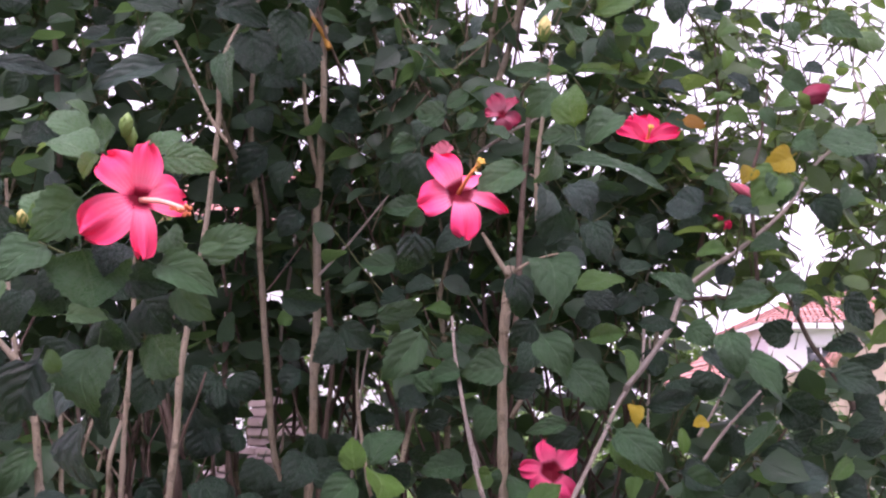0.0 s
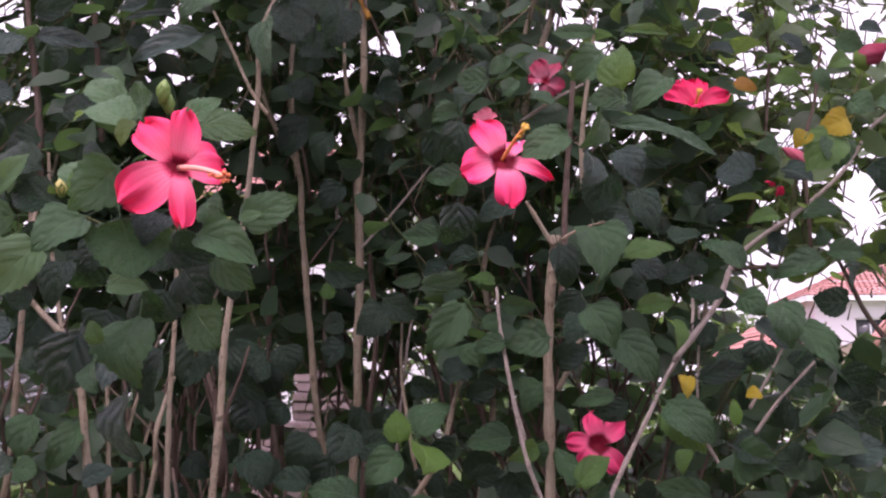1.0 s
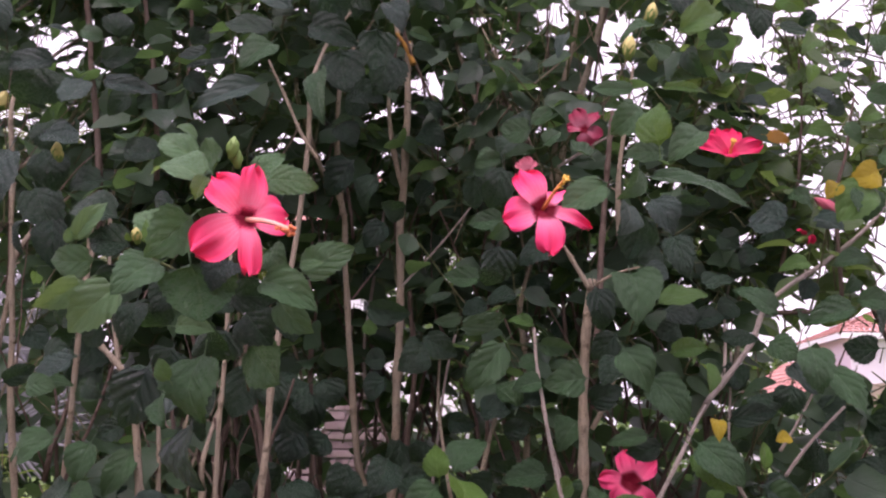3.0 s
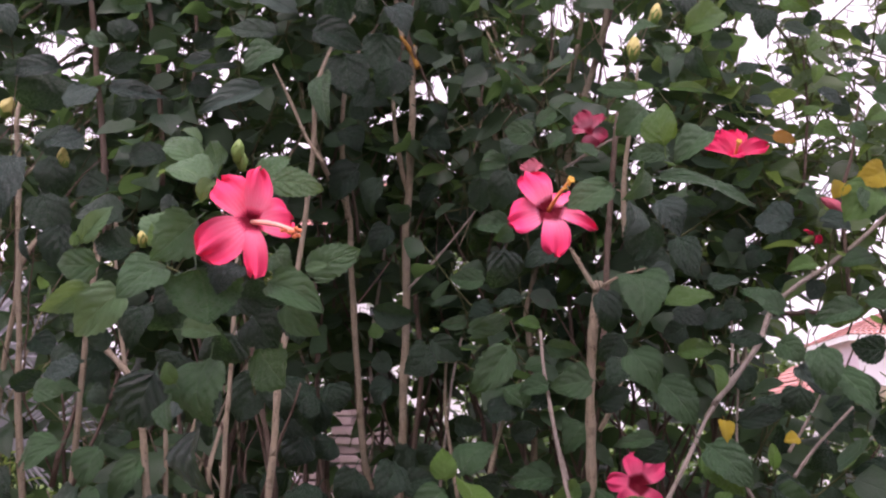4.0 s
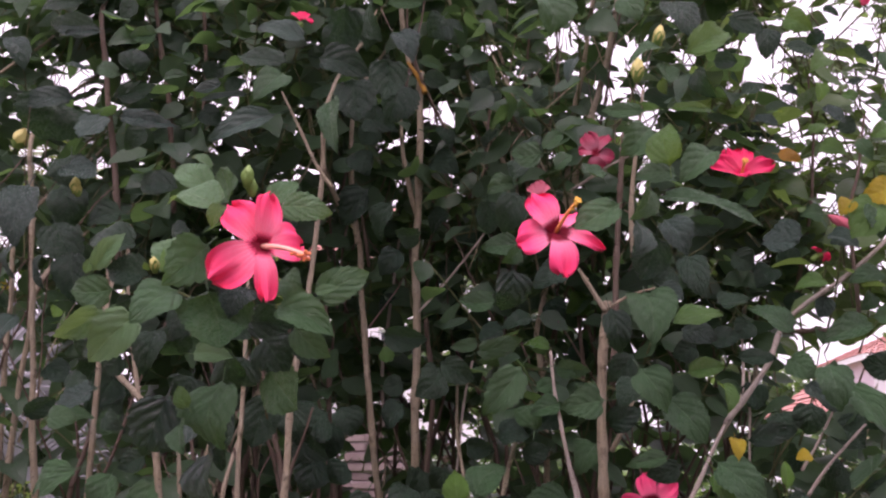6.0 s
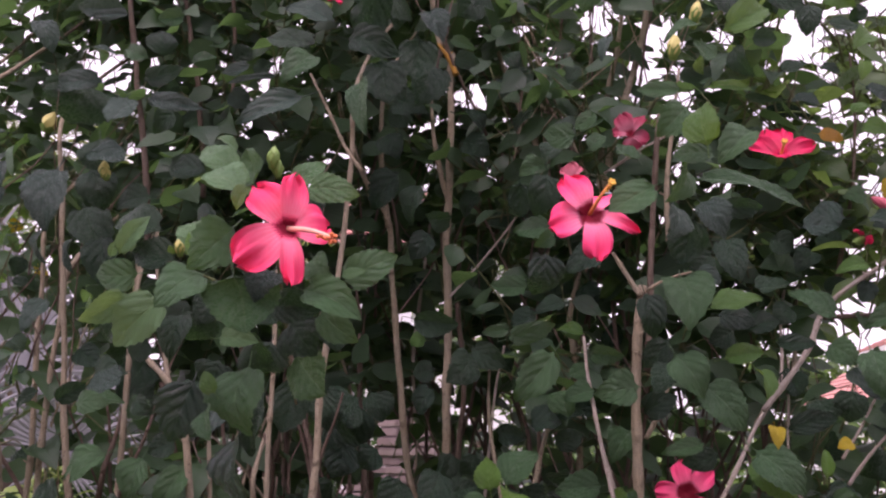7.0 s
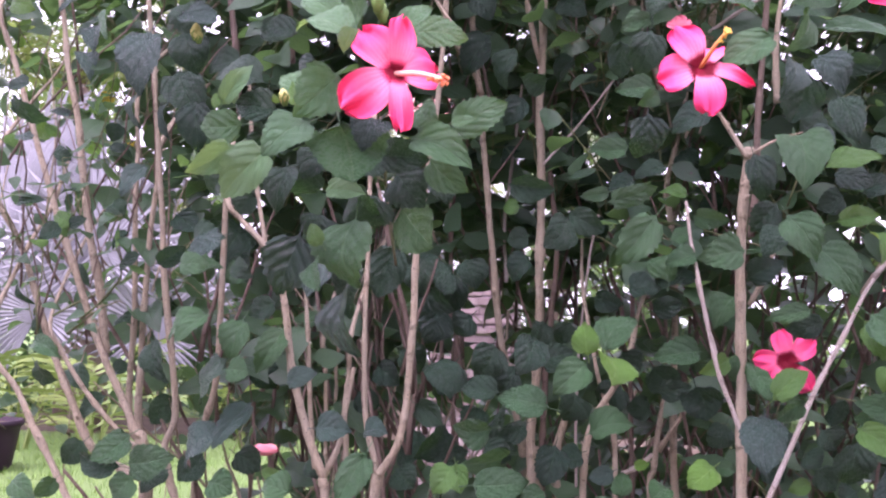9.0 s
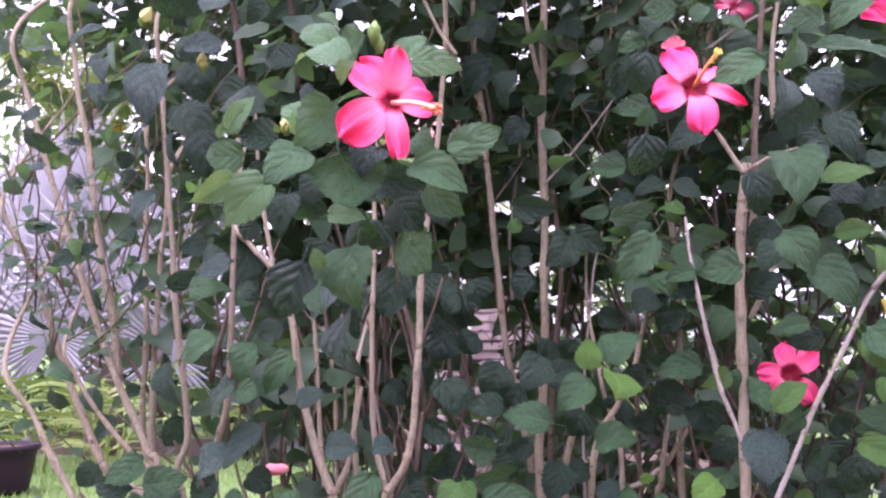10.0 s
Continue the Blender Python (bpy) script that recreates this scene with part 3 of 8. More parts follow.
# ---- ground ----
def ground():
    nx, ny = 60, 60
    xs = np.sign(np.linspace(-1, 1, nx)) * np.abs(np.linspace(-1, 1, nx)) ** 3 * 900
    ys = np.linspace(-0.35, 1, ny)
    ys = np.sign(ys) * np.abs(ys) ** 3 * 1200
    verts = [(x, y, 0.03 * noise.noise((x * 0.4, y * 0.4, 0)) if abs(x) < 60 and abs(y) < 80 else 0.0) for y in ys for x in xs]
    faces = [(j * nx + i, j * nx + i + 1, (j + 1) * nx + i + 1, (j + 1) * nx + i) for j in range(ny - 1) for i in range(nx - 1)]
    return tagged(new("ground", raw_mesh("ground", verts, faces, LAWN)), "mown green lawn reaching far behind the hedge", "lawn", kind="structure")


ground()


def bed(name, x0, x1, y0, y1, seed, label):
    """A low mound of bare planting soil on the lawn."""
    rng = random.Random(seed)
    nx, ny = 40, 16
    verts = []
    for j in range(ny):
        for i in range(nx):
            u, v = i / (nx - 1), j / (ny - 1)
            edge = min(u, 1 - u, v * 0.5, (1 - v) * 0.5) * 12
            h = 0.09 * min(1, edge) - 0.05 + 0.025 * noise.noise((i * 0.6, j * 0.6, seed))
            verts.append((x0 + (x1 - x0) * u, y0 + (y1 - y0) * v + 0.12 * noise.noise((i * 0.25, seed, 0)), h))
    faces = [(j * nx + i, j * nx + i + 1, (j + 1) * nx + i + 1, (j + 1) * nx + i) for j in range(ny - 1) for i in range(nx - 1)]
    return tagged(new(name, raw_mesh(name, verts, faces, EARTH)), label, "soil bed", kind="structure")


# the bed runs on unseen behind the viewer to cut light bounced off the lawn
bed("soil_bed_hedge", -6.0, 6.0, -2.9, 3.6, 1, "bare brown soil bed under the hedge, extended unseen to cut bounced light")
bed("soil_bed_palms", -9.0, 1.5, 10.3, 12.5, 2, "bare brown soil bed under the palms")


# ---- behind the hedge: houses, pillar, palms, trees ----
def tiled_slope(a, b, c, d, course=0.33, wave=0.24):
    """Vertices and faces of pantile courses on a slope: a, b along the eave, d, c along the ridge."""
    a, b, c, d = (Vector(q) for q in (a, b, c, d))
    up = ((d - a) + (c - b)) / 2
    n_rows = max(2, int(up.length / course))
    normal = (b - a).cross(d - a).normalized()
    verts, faces = [], []
    for i in range(n_rows):
        v0, v1 = i / n_rows, (i + 1.12) / n_rows
        l0, r0 = a.lerp(d, v0), b.lerp(c, v0)
        l1, r1 = a.lerp(d, min(v1, 1)), b.lerp(c, min(v1, 1))
        n_cols = max(1, int((r0 - l0).length / wave))
        for j in range(n_cols):
            k = len(verts)
            for s in range(5):
                u = (j + s / 4) / n_cols
                h = 0.045 * math.sin(math.pi * s / 4)
                verts.append(tuple(l0.lerp(r0, u) + normal * (h + 0.05)))
                verts.append(tuple(l1.lerp(r1, u) + normal * (h + 0.004)))
            for s in range(4):
                faces.append((k + 2 * s, k + 2 * s + 2, k + 2 * s + 3, k + 2 * s + 1))
    return verts, faces


def roof_part(house, slopes, name="roof", label="red pantile roof"):
    verts, faces = [], []
    for q in slopes:
        v, f = tiled_slope(*q)
        k = len(verts)
        verts += v
        faces += [tuple(m + k for m in face) for face in f]
    ob = hang(name, raw_mesh(name, verts, faces, TILE, smooth=False), house, label)
    return ob


def block(house, x0, x1, y0, y1, z1, material, openings=(), name="wall"):
    """Four walls with thickness; window openings (x centre, z sill, width, height) go through the front wall."""
    th = 0.25
    xs = sorted({x0, x1, *[o[0] - o[2] / 2 for o in openings], *[o[0] + o[2] / 2 for o in openings]})
    zs = sorted({0.0, z1, *[o[1] for o in openings], *[o[1] + o[3] for o in openings]})
    bm = bmesh.new()
    for i in range(len(xs) - 1):
        for k in range(len(zs) - 1):
            cx, cz = (xs[i] + xs[i + 1]) / 2, (zs[k] + zs[k + 1]) / 2
            if any(abs(cx - o[0]) < o[2] / 2 and o[1] < cz < o[1] + o[3] for o in openings):
                continue
            box(bm, xs[i], xs[i + 1], y0, y0 + th, zs[k], zs[k + 1])
    box(bm, x0, x0 + th, y0 + th, y1, 0, z1)
    box(bm, x1 - th, x1, y0 + th, y1, 0, z1)
    box(bm, x0 + th, x1 - th, y1 - th, y1, 0, z1)
    w = part(name, bm, material, house)
    for p in w.data.polygons:
        p.use_smooth = False
    for cx, z0, wd, ht in openings:
        bm = bmesh.new()
        for a, b, c, d in ((cx - wd / 2, cx - wd / 2 + 0.07, z0, z0 + ht), (cx + wd / 2 - 0.07, cx + wd / 2, z0, z0 + ht), (cx - wd / 2 + 0.07, cx + wd / 2 - 0.07, z0, z0 + 0.07), (cx - wd / 2 + 0.07, cx + wd / 2 - 0.07, z0 + ht - 0.07, z0 + ht), (cx - 0.03, cx + 0.03, z0 + 0.07, z0 + ht - 0.07)):
            box(bm, a, b, y0 + 0.08, y0 + 0.15, c, d)
        win = part("window", bm, FASCIA, house, "white-framed window")
        bm = bmesh.new()
        box(bm, cx - wd / 2 + 0.05, cx + wd / 2 - 0.05, y0 + 0.11, y0 + 0.12, z0 + 0.05, z0 + ht - 0.05)
        part("pane", bm, DARK_GLASS, win)
    return w


def eaves(house, x0, x1, y0, y1, z, over=0.5):
    for name, q in (("fascia", (x0 - over, x1 + over, y0 - over, y0 - over + 0.05, z - 0.2, z + 0.04)),
                    ("fascia", (x0 - over, x0 - over + 0.05, y0 - over + 0.05, y1 + over, z - 0.2, z + 0.04)),
                    ("fascia", (x1 + over - 0.05, x1 + over, y0 - over + 0.05, y1 + over, z - 0.2, z + 0.04)),
                    ("soffit", (x0 - over + 0.05, x1 + over - 0.05, y0 - over + 0.05, y1 + over, z - 0.06, z - 0.02))):
        bm = bmesh.new()
        box(bm, *q)
        ob = part(name, bm, FASCIA, house, "white painted " + name)
        for p in ob.data.polygons:
            p.use_smooth = False


def hip(x0, x1, y0, y1, z, rise, over=0.5):
    x0, x1, y0, y1 = x0 - over, x1 + over, y0 - over, y1 + over
    s = (y1 - y0) / 2
    a, b, c, d = (x0, y0, z), (x1, y0, z), (x1, y1, z), (x0, y1, z)
    if x1 - x0 > y1 - y0:
        p, q = (x0 + s, (y0 + y1) / 2, z + rise), (x1 - s, (y0 + y1) / 2, z + rise)
        return [(a, b, q, p), (c, d, p, q), (b, c, q, q), (d, a, p, p)]
    s = (x1 - x0) / 2
    p, q = ((x0 + x1) / 2, y0 + s, z + rise), ((x0 + x1) / 2, y1 - s, z + rise)
    return [(b, c, q, p), (d, a, p, q), (a, b, p, p), (c, d, q, q)]


house = thing("house", (16, 44, 0), "two-storey pale lavender house with red pantile roofs", "house")
block(house, 13.4, 23.0, 41.0, 49.0, 5.25, WALL_WHITE, [(15.6, 3.3, 1.3, 1.2), (18.6, 3.3, 1.3, 1.2), (16.0, 0.9, 1.6, 1.3)])
eaves(house, 13.4, 23.0, 41.0, 49.0, 5.35)
roof_part(house, hip(13.4, 23.0, 41.0, 49.0, 5.35, 2.1))
block(house, 10.4, 13.4, 40.0, 46.0, 2.75, WALL_WHITE, [(12.0, 1.0, 1.2, 1.1)])
eaves(house, 10.4, 13.2, 40.0, 46.0, 2.85)
roof_part(house, hip(10.4, 13.2, 40.0, 46.0, 2.85, 1.5), "wing_roof")

# nearer house at the side: a cream gable wall under a terracotta verge
villa = thing("house", (15.5, 26, 0), "cream rendered house with a sloping terracotta roof verge", "house")


def gable_house():
    bm = bmesh.new()
    x0, x1, y0, y1, z0, zr = 10.1, 16.5, 26.0, 26.4, 2.9, 6.6
    xm = (x0 + x1) / 2
    pts = [(x0, 0), (x1, 0), (x1, z0), (xm, zr), (x0, z0)]
    front = [bm.verts.new((x, y0, z)) for x, z in pts]
    back = [bm.verts.new((x, y1, z)) for x, z in pts]
    bm.faces.new(front)
    bm.faces.new(back[::-1])
    for k in range(5):
        bm.faces.new((front[k], front[(k + 1) % 5], back[(k + 1) % 5], back[k]))
    box(bm, x0 + 0.2, x1 - 0.2, y1 + 0.004, 33.0, 0, 2.8)
    bmesh.ops.recalc_face_normals(bm, faces=bm.faces)
    ob = part("wall", bm, WALL_CREAM, villa)
    for p in ob.data.polygons:
        p.use_smooth = False
    for sx, x in ((-1, x0), (1, x1)):
        for j in range(14):
            a = Vector((x + sx * 0.3, y0 - 0.1, z0 - 0.3)).lerp(Vector((xm, y0 - 0.1, zr + 0.1)), j / 14)
            b = Vector((x + sx * 0.3, y0 - 0.1, z0 - 0.3)).lerp(Vector((xm, y0 - 0.1, zr + 0.1)), (j + 1.15) / 14)
            v, f = tube([tuple(a), tuple(b)], 0.17, 0.14, 8)
            hang("verge_tile", raw_mesh("verge_tile", v, f, TILE), villa)


gable_house()

villa_back = thing("house", (-5, 27, 0), "pale lavender house with a red roof, mostly hidden", "house")
block(villa_back, -9.5, -1.5, 27.0, 33.0, 6.6, WALL_WHITE, [(-3.6, 3.4, 1.4, 1.4), (-6.6, 3.4, 1.4, 1.4)])
eaves(villa_back, -9.5, -1.5, 27.0, 33.0, 6.7)
roof_part(villa_back, hip(-9.5, -1.5, 27.0, 33.0, 6.7, 2.4))


def garden_wall():
    fence = thing("garden_wall", (8, 19, 0), "white rendered garden wall with square pillars", "wall")
    bm = bmesh.new()
    box(bm, 3.0, 14.0, 19.05, 19.2, 0, 0.55, 0.02)
    part("wall_panel", bm, WALL_WHITE, fence)
    for k in range(7):
        x = 3.2 + k * 1.75
        bm = bmesh.new()
        box(bm, x - 0.17, x + 0.17, 18.95, 19.3, 0, 1.15, 0.015)
        box(bm, x - 0.23, x + 0.23, 18.89, 19.36, 1.15, 1.25, 0.02)
        part("pillar", bm, WALL_WHITE, fence)
    bm = bmesh.new()
    box(bm, 3.0, 14.0, 19.08, 19.17, 0.9, 0.97, 0.01)
    part("rail", bm, WALL_WHITE, fence)


garden_wall()


def unseen_light_wall():
    """Plain unseen wall added behind the viewer: it blocks low sky light and bounces light back."""
    bm = bmesh.new()
    box(bm, -14, 14, -3.3, -3.05, -0.1, 3.1, 0.02)
    return tagged(part("unseen_light_wall", bm, WALL_WHITE, None), "unseen pale wall added behind the viewer to block and bounce light", "wall", kind="structure")


unseen_light_wall()


def brick_pillar():
    """Stepped brick pier: the courses widen twice towards the ground. Bricks stand proud of the mortar core."""
    y0 = 6.3
    pier = thing("brick_pier", (-1.15, y0 + 0.2, 0), "weathered pinkish brick pier with a stepped base", "brick pier")
    rng = random.Random(8)
    tiers = [(0.0, 1.0, -1.62, -0.78), (1.0, 1.16, -1.42, -0.80), (1.16, 1.64, -1.22, -0.845)]
    bm = bmesh.new()
    for i, (z0, z1, x0, x1) in enumerate(tiers):
        box(bm, x0 + 0.02, x1 - 0.02, y0 + 0.014, y0 + 0.4, z0 + (0.001 * i), z1 - 0.004)
    part("mortar", bm, MORTAR, pier, "grey mortar core")
    meshes = {}
    for z0, z1, x0, x1 in tiers:
        rows = round((z1 - z0) / 0.061)
        h = (z1 - z0) / rows
        for r in range(rows):
            n = max(1, round((x1 - x0) / 0.52))
            shift = rng.uniform(0.15, 0.85)
            cuts = [x0] + [x0 + (k + shift) * (x1 - x0) / n for k in range(n + 1)] + [x1]
            cuts = sorted({round(c, 4) for c in cuts if x0 <= c <= x1})
            for a, b in zip(cuts, cuts[1:]):
                if b - a < 0.03:
                    continue
                key = (round(b - a, 3), round(h, 3))
                if key not in meshes:
                    bm2 = bmesh.new()
                    box(bm2, 0, b - a - 0.003, 0, 0.1, 0, h - 0.011, 0.006)
                    me = bpy.data.meshes.new("brick")
                    bm2.to_mesh(me)
                    bm2.free()
                    me.materials.append(BRICK)
                    meshes[key] = me
                ob = hang("brick", meshes[key], pier)
                ob.location = (a + 0.002, y0 + rng.uniform(-0.03, 0.008), z0 + r * h + 0.004)
                ob.rotation_euler = (0, radians(rng.uniform(-1.2, 1.2)), radians(rng.uniform(-2, 2)))


brick_pillar()


def fan_frond(palm, at, forward, up, radius, seed, material, segments=44, spread=300, label=""):
    """A fan leaf: pleated segments round the stalk's end, joined near the middle and free towards their tips."""
    rng = random.Random(seed)
    turn = axes(forward, up)
    verts, faces = [], []
    for k in range(segments):
        a0 = radians(-spread / 2 + spread * k / segments)
        a1 = radians(-spread / 2 + spread * (k + 1) / segments)
        am = (a0 + a1) / 2
        length = radius * (0.8 + 0.2 * math.cos(am)) * rng.uniform(0.9, 1.05)
        droop = rng.uniform(0.05, 0.28)
        lean = rng.uniform(-0.03, 0.03)
        base = len(verts)
        for s, w in ((0.05, 1.0), (0.3, 1.0), (0.55, 0.98), (0.8, 0.55), (1.0, 0.05)):
            for a, z in ((am - (am - a0) * w, 0.0), (am, 0.035 * w), (am + (a1 - am) * w, 0.0)):
                r = length * s
                fall = -droop * radius * max(0, s - 0.45) ** 2 * 2 + 0.16 * radius * s * s
                verts.append(tuple(Vector(at) + turn @ Vector((math.sin(a + lean * s) * r, math.cos(a + lean * s) * r, fall + z * s * radius))))
        for r in range(4):
            for c in range(2):
                a = base + r * 3 + c
                faces.append((a, a + 1, a + 4, a + 3))
    return hang("frond", raw_mesh("frond", verts, faces, material, smooth=False), palm, label)


def feather_frond(palm, at, tip, rise, blade, seed, material, pairs=34, sag=0.5):
    """A feather leaf: an arching rachis with drooping leaflets on both sides."""
    rng = random.Random(seed)
    a, b = Vector(at), Vector(tip)
    line = [a.lerp(b, s / 14) + Vector((0, 0, rise * 4 * (s / 14) * (1 - s / 14))) for s in range(15)]
    verts, faces = tube(line, 0.013, 0.003, 5)
    along = (b - a).normalized()
    side = along.cross(Vector((0, 0, 1))).normalized()
    for k in range(pairs):
        s = 0.12 + 0.87 * k / pairs
        i = min(13, int(s * 14))
        p = line[i].lerp(line[i + 1], s * 14 - i)
        length = blade * (0.35 + 0.65 * math.sin(math.pi * (0.15 + 0.8 * s))) * rng.uniform(0.85, 1.1)
        for sg in (-1, 1):
            d = (side * sg + along * rng.uniform(0.5, 0.8) + Vector((0, 0, rng.uniform(0.1, 0.35)))).normalized()
            w = blade * 0.034
            base = len(verts)
            for u, ww in ((0, 0.5), (0.3, 1), (0.7, 0.8), (1, 0.05)):
                q = p + d * length * u + Vector((0, 0, -sag * length * u * u))
                verts.append(tuple(q + along * w * ww))
                verts.append(tuple(q - along * w * ww))
            for r in range(3):
                c = base + 2 * r
                faces.append((c, c + 1, c + 3, c + 2))
    return hang("frond", raw_mesh("frond", verts, faces, material, smooth=False), palm)


def silver_palm():
    palm = thing("silver_fan_palm", (-6.4, 10.6, 0), "silvery blue fan palm with large pleated fronds", "palm tree")
    v, f = tube([(-6.4, 10.6, -0.05), (-6.38, 10.6, 0.6), (-6.4, 10.62, 1.5)], 0.24, 0.2, 14, 0.07, 3)
    hang("trunk", raw_mesh("trunk", v, f, PALM_TRUNK), palm)
    crown = Vector((-6.4, 10.6, 1.5))
    rng = random.Random(31)
    spots = [((-6.9, 9.7, 2.3), (-0.25, -1, 0.35), 1.5), ((-5.75, 9.6, 2.0), (0.2, -1, 0.3), 1.35), ((-7.6, 9.9, 1.6), (-0.5, -1, 0.2), 1.3),
             ((-5.2, 9.8, 1.2), (0.5, -1, 0.0), 1.0), ((-6.3, 9.4, 1.35), (0.0, -1, 0.1), 1.2), ((-7.0, 10.3, 3.0), (-0.2, -0.9, 0.6), 1.4),
             ((-5.0, 10.4, 1.5), (0.5, -0.9, 0.3), 1.0), ((-6.9, 11.5, 2.5), (-0.2, 0.9, 0.6), 1.2), ((-5.7, 11.4, 2.4), (0.5, 0.9, 0.6), 1.1), ((-8.3, 10.8, 2.3), (-0.9, -0.4, 0.4), 1.3)]
    for k, (at, fw, r) in enumerate(spots):
        v, f = tube([tuple(crown), tuple((crown + Vector(at)) / 2 + Vector((0, 0, 0.12))), at], 0.035, 0.02, 6)
        hang("stalk", raw_mesh("stalk", v, f, SILVER), palm)
        fan_frond(palm, at, fw, (rng.uniform(-0.3, 0.3), 0, 1), r, 40 + k, SILVER)


silver_palm()


def areca(name, at, n, reach, seed, material, height, label, blade=0.3):
    palm = thing(name, at, label, "palm")
    rng = random.Random(seed)
    for k in range(n):
        ang = 2 * math.pi * k / n + rng.uniform(-0.3, 0.3)
        r = reach * rng.uniform(0.6, 1.1)
        foot = (at[0] + math.cos(ang) * 0.07, at[1] + math.sin(ang) * 0.07, 0.0)
        end = (at[0] + math.cos(ang) * r, at[1] + math.sin(ang) * r, height * rng.uniform(0.2, 0.75))
        feather_frond(palm, foot, end, height * rng.uniform(0.4, 0.75), blade, seed * 50 + k, material, 9, 0.4)
    return palm


areca("areca_palm", (-5.05, 8.4, 0), 7, 0.8, 5, ARECA, 0.95, "low yellow-green feather palm on the lawn's edge", 0.55)
areca("areca_palm", (-4.0, 9.6, 0), 5, 0.7, 6, ARECA, 0.7, "small yellow-green feather palm beside the silver palm", 0.45)
areca("areca_palm", (-6.1, 8.9, 0), 7, 0.9, 7, ARECA, 1.0, "yellow-green feather palm at the bed's end", 0.6)


def tall_palm(at, height, n, reach, seed, label):
    palm = thing("feather_palm", at, label, "palm tree")
    rng = random.Random(seed)
    line = [(at[0] + 0.1 * math.sin(s * 2), at[1], height * s - 0.05) for s in (0, 0.2, 0.4, 0.6, 0.8, 1.0)]
    v, f = tube(line, 0.13, 0.09, 12, 0.06, seed)
    hang("trunk", raw_mesh("trunk", v, f, PALM_TRUNK), palm)
    top = Vector(line[-1])
    for k in range(n):
        ang = 2 * math.pi * k / n + rng.uniform(-0.2, 0.2)
        r = reach * rng.uniform(0.8, 1.1)
        end = top + Vector((math.cos(ang) * r, math.sin(ang) * r, rng.uniform(-0.9, 0.6)))
        feather_frond(palm, tuple(top), tuple(end), rng.uniform(0.3, 0.8), 0.6, seed * 60 + k, FEATHER, 44, 0.45)
    return palm


tall_palm((-7.6, 12.0, 0), 4.5, 18, 2.4, 9, "feather palm with arching green fronds against the sky")
tall_palm((-3.75, 11.8, 0), 3.0, 13, 1.9, 10, "feather palm with a thin brown trunk behind the silver palm")


def planter():
    pot = thing("plant_pot", (-5.55, 7.6, 0), "dark glazed plant pot standing on the lawn", "plant pot")
    bm = bmesh.new()
    prof = [(0.0, 0.0), (0.2, 0.0), (0.23, 0.04), (0.27, 0.26), (0.29, 0.36), (0.32, 0.38), (0.32, 0.42), (0.28, 0.42), (0.26, 0.36), (0.0, 0.36)]
    vs = [bm.verts.new((-5.55 + x, 7.6, z)) for x, z in prof]
    es = [bm.edges.new((vs[i], vs[i + 1])) for i in range(len(vs) - 1)]
    bmesh.ops.spin(bm, geom=vs + es, cent=(-5.55, 7.6, 0), axis=(0, 0, 1), angle=2 * math.pi, steps=28, use_merge=True)
    bmesh.ops.recalc_face_normals(bm, faces=bm.faces)
    part("body", bm, POT, pot)
    soil = bmesh.new()
    bmesh.ops.create_circle(soil, cap_ends=True, segments=28, radius=0.272, matrix=Matrix.Translation((-5.55, 7.6, 0.385)))
    part("soil", soil, EARTH, pot)


planter()


def clump_tree(name, at, height, spread, trunk, count, seed, material, label, size=(0.16, 0.3), low=0.35):
    """A broadleaf tree or shrub: trunk, limbs and a ragged crown of separate leaves."""
    rng = random.Random(seed)
    tree = thing(name, at, label, "tree" if trunk > 0.05 else "shrub")
    x, y, _ = at
    v, f = tube(smooth_line([(x, y, -0.1), (x + 0.03 * height, y, height * 0.25), (x - 0.02 * height, y, height * 0.6)]), trunk, trunk * 0.5, 9, 0.08, seed)
    hang("trunk", raw_mesh("trunk", v, f, BARK_DARK), tree)
    verts, faces, uvs = [], [], []
    lobes = []
    for k in range(9):
        a = rng.uniform(0, 2 * math.pi)
        r = spread * rng.uniform(0.2, 0.75)
        c = Vector((x + math.cos(a) * r, y + math.sin(a) * r, height * rng.uniform(low + 0.1, 0.92)))
        lobes.append((c, spread * rng.uniform(0.28, 0.5)))
        v, f = tube(smooth_line([(x, y, height * rng.uniform(0.2, 0.5)), tuple((c + Vector((x, y, c.z))) / 2), tuple(c)]), trunk * 0.4, trunk * 0.12, 6, 0.05, k)
        hang("limb", raw_mesh("limb", v, f, BARK_DARK), tree)
    for _ in range(count):
        c, r = rng.choice(lobes)
        d = Vector((rng.gauss(0, 1), rng.gauss(0, 1), rng.gauss(0, 0.8))).normalized() * r * rng.uniform(0.3, 1.1) ** 0.6
        p = c + d
        y_ax = Vector((rng.gauss(0, 1), rng.gauss(0, 1), rng.gauss(-0.5, 0.6))).normalized()
        z_ax = Vector((rng.gauss(0, 0.6), rng.gauss(-0.4, 0.6), 1)).normalized()
        x_ax = y_ax.cross(z_ax).normalized()
        ln = rng.uniform(*size)
        wd = ln * 0.35
        k = len(verts)
        for a, b, u, w in ((0, 0, 0.5, 0), (wd, 0.4, 1, 0.4), (0, 1, 0.5, 1), (-wd, 0.4, 0, 0.4)):
            q = p + x_ax * a + y_ax * (b * ln) + z_ax * (abs(a) * 0.3)
            verts.append(tuple(q))
            uvs.append((u, w))
        faces += [(k, k + 1, k + 2), (k, k + 2, k + 3)]
    tagged(hang("crown", raw_mesh("crown", verts, faces, material, uvs, smooth=False), tree), kind="stuff")
    return tree


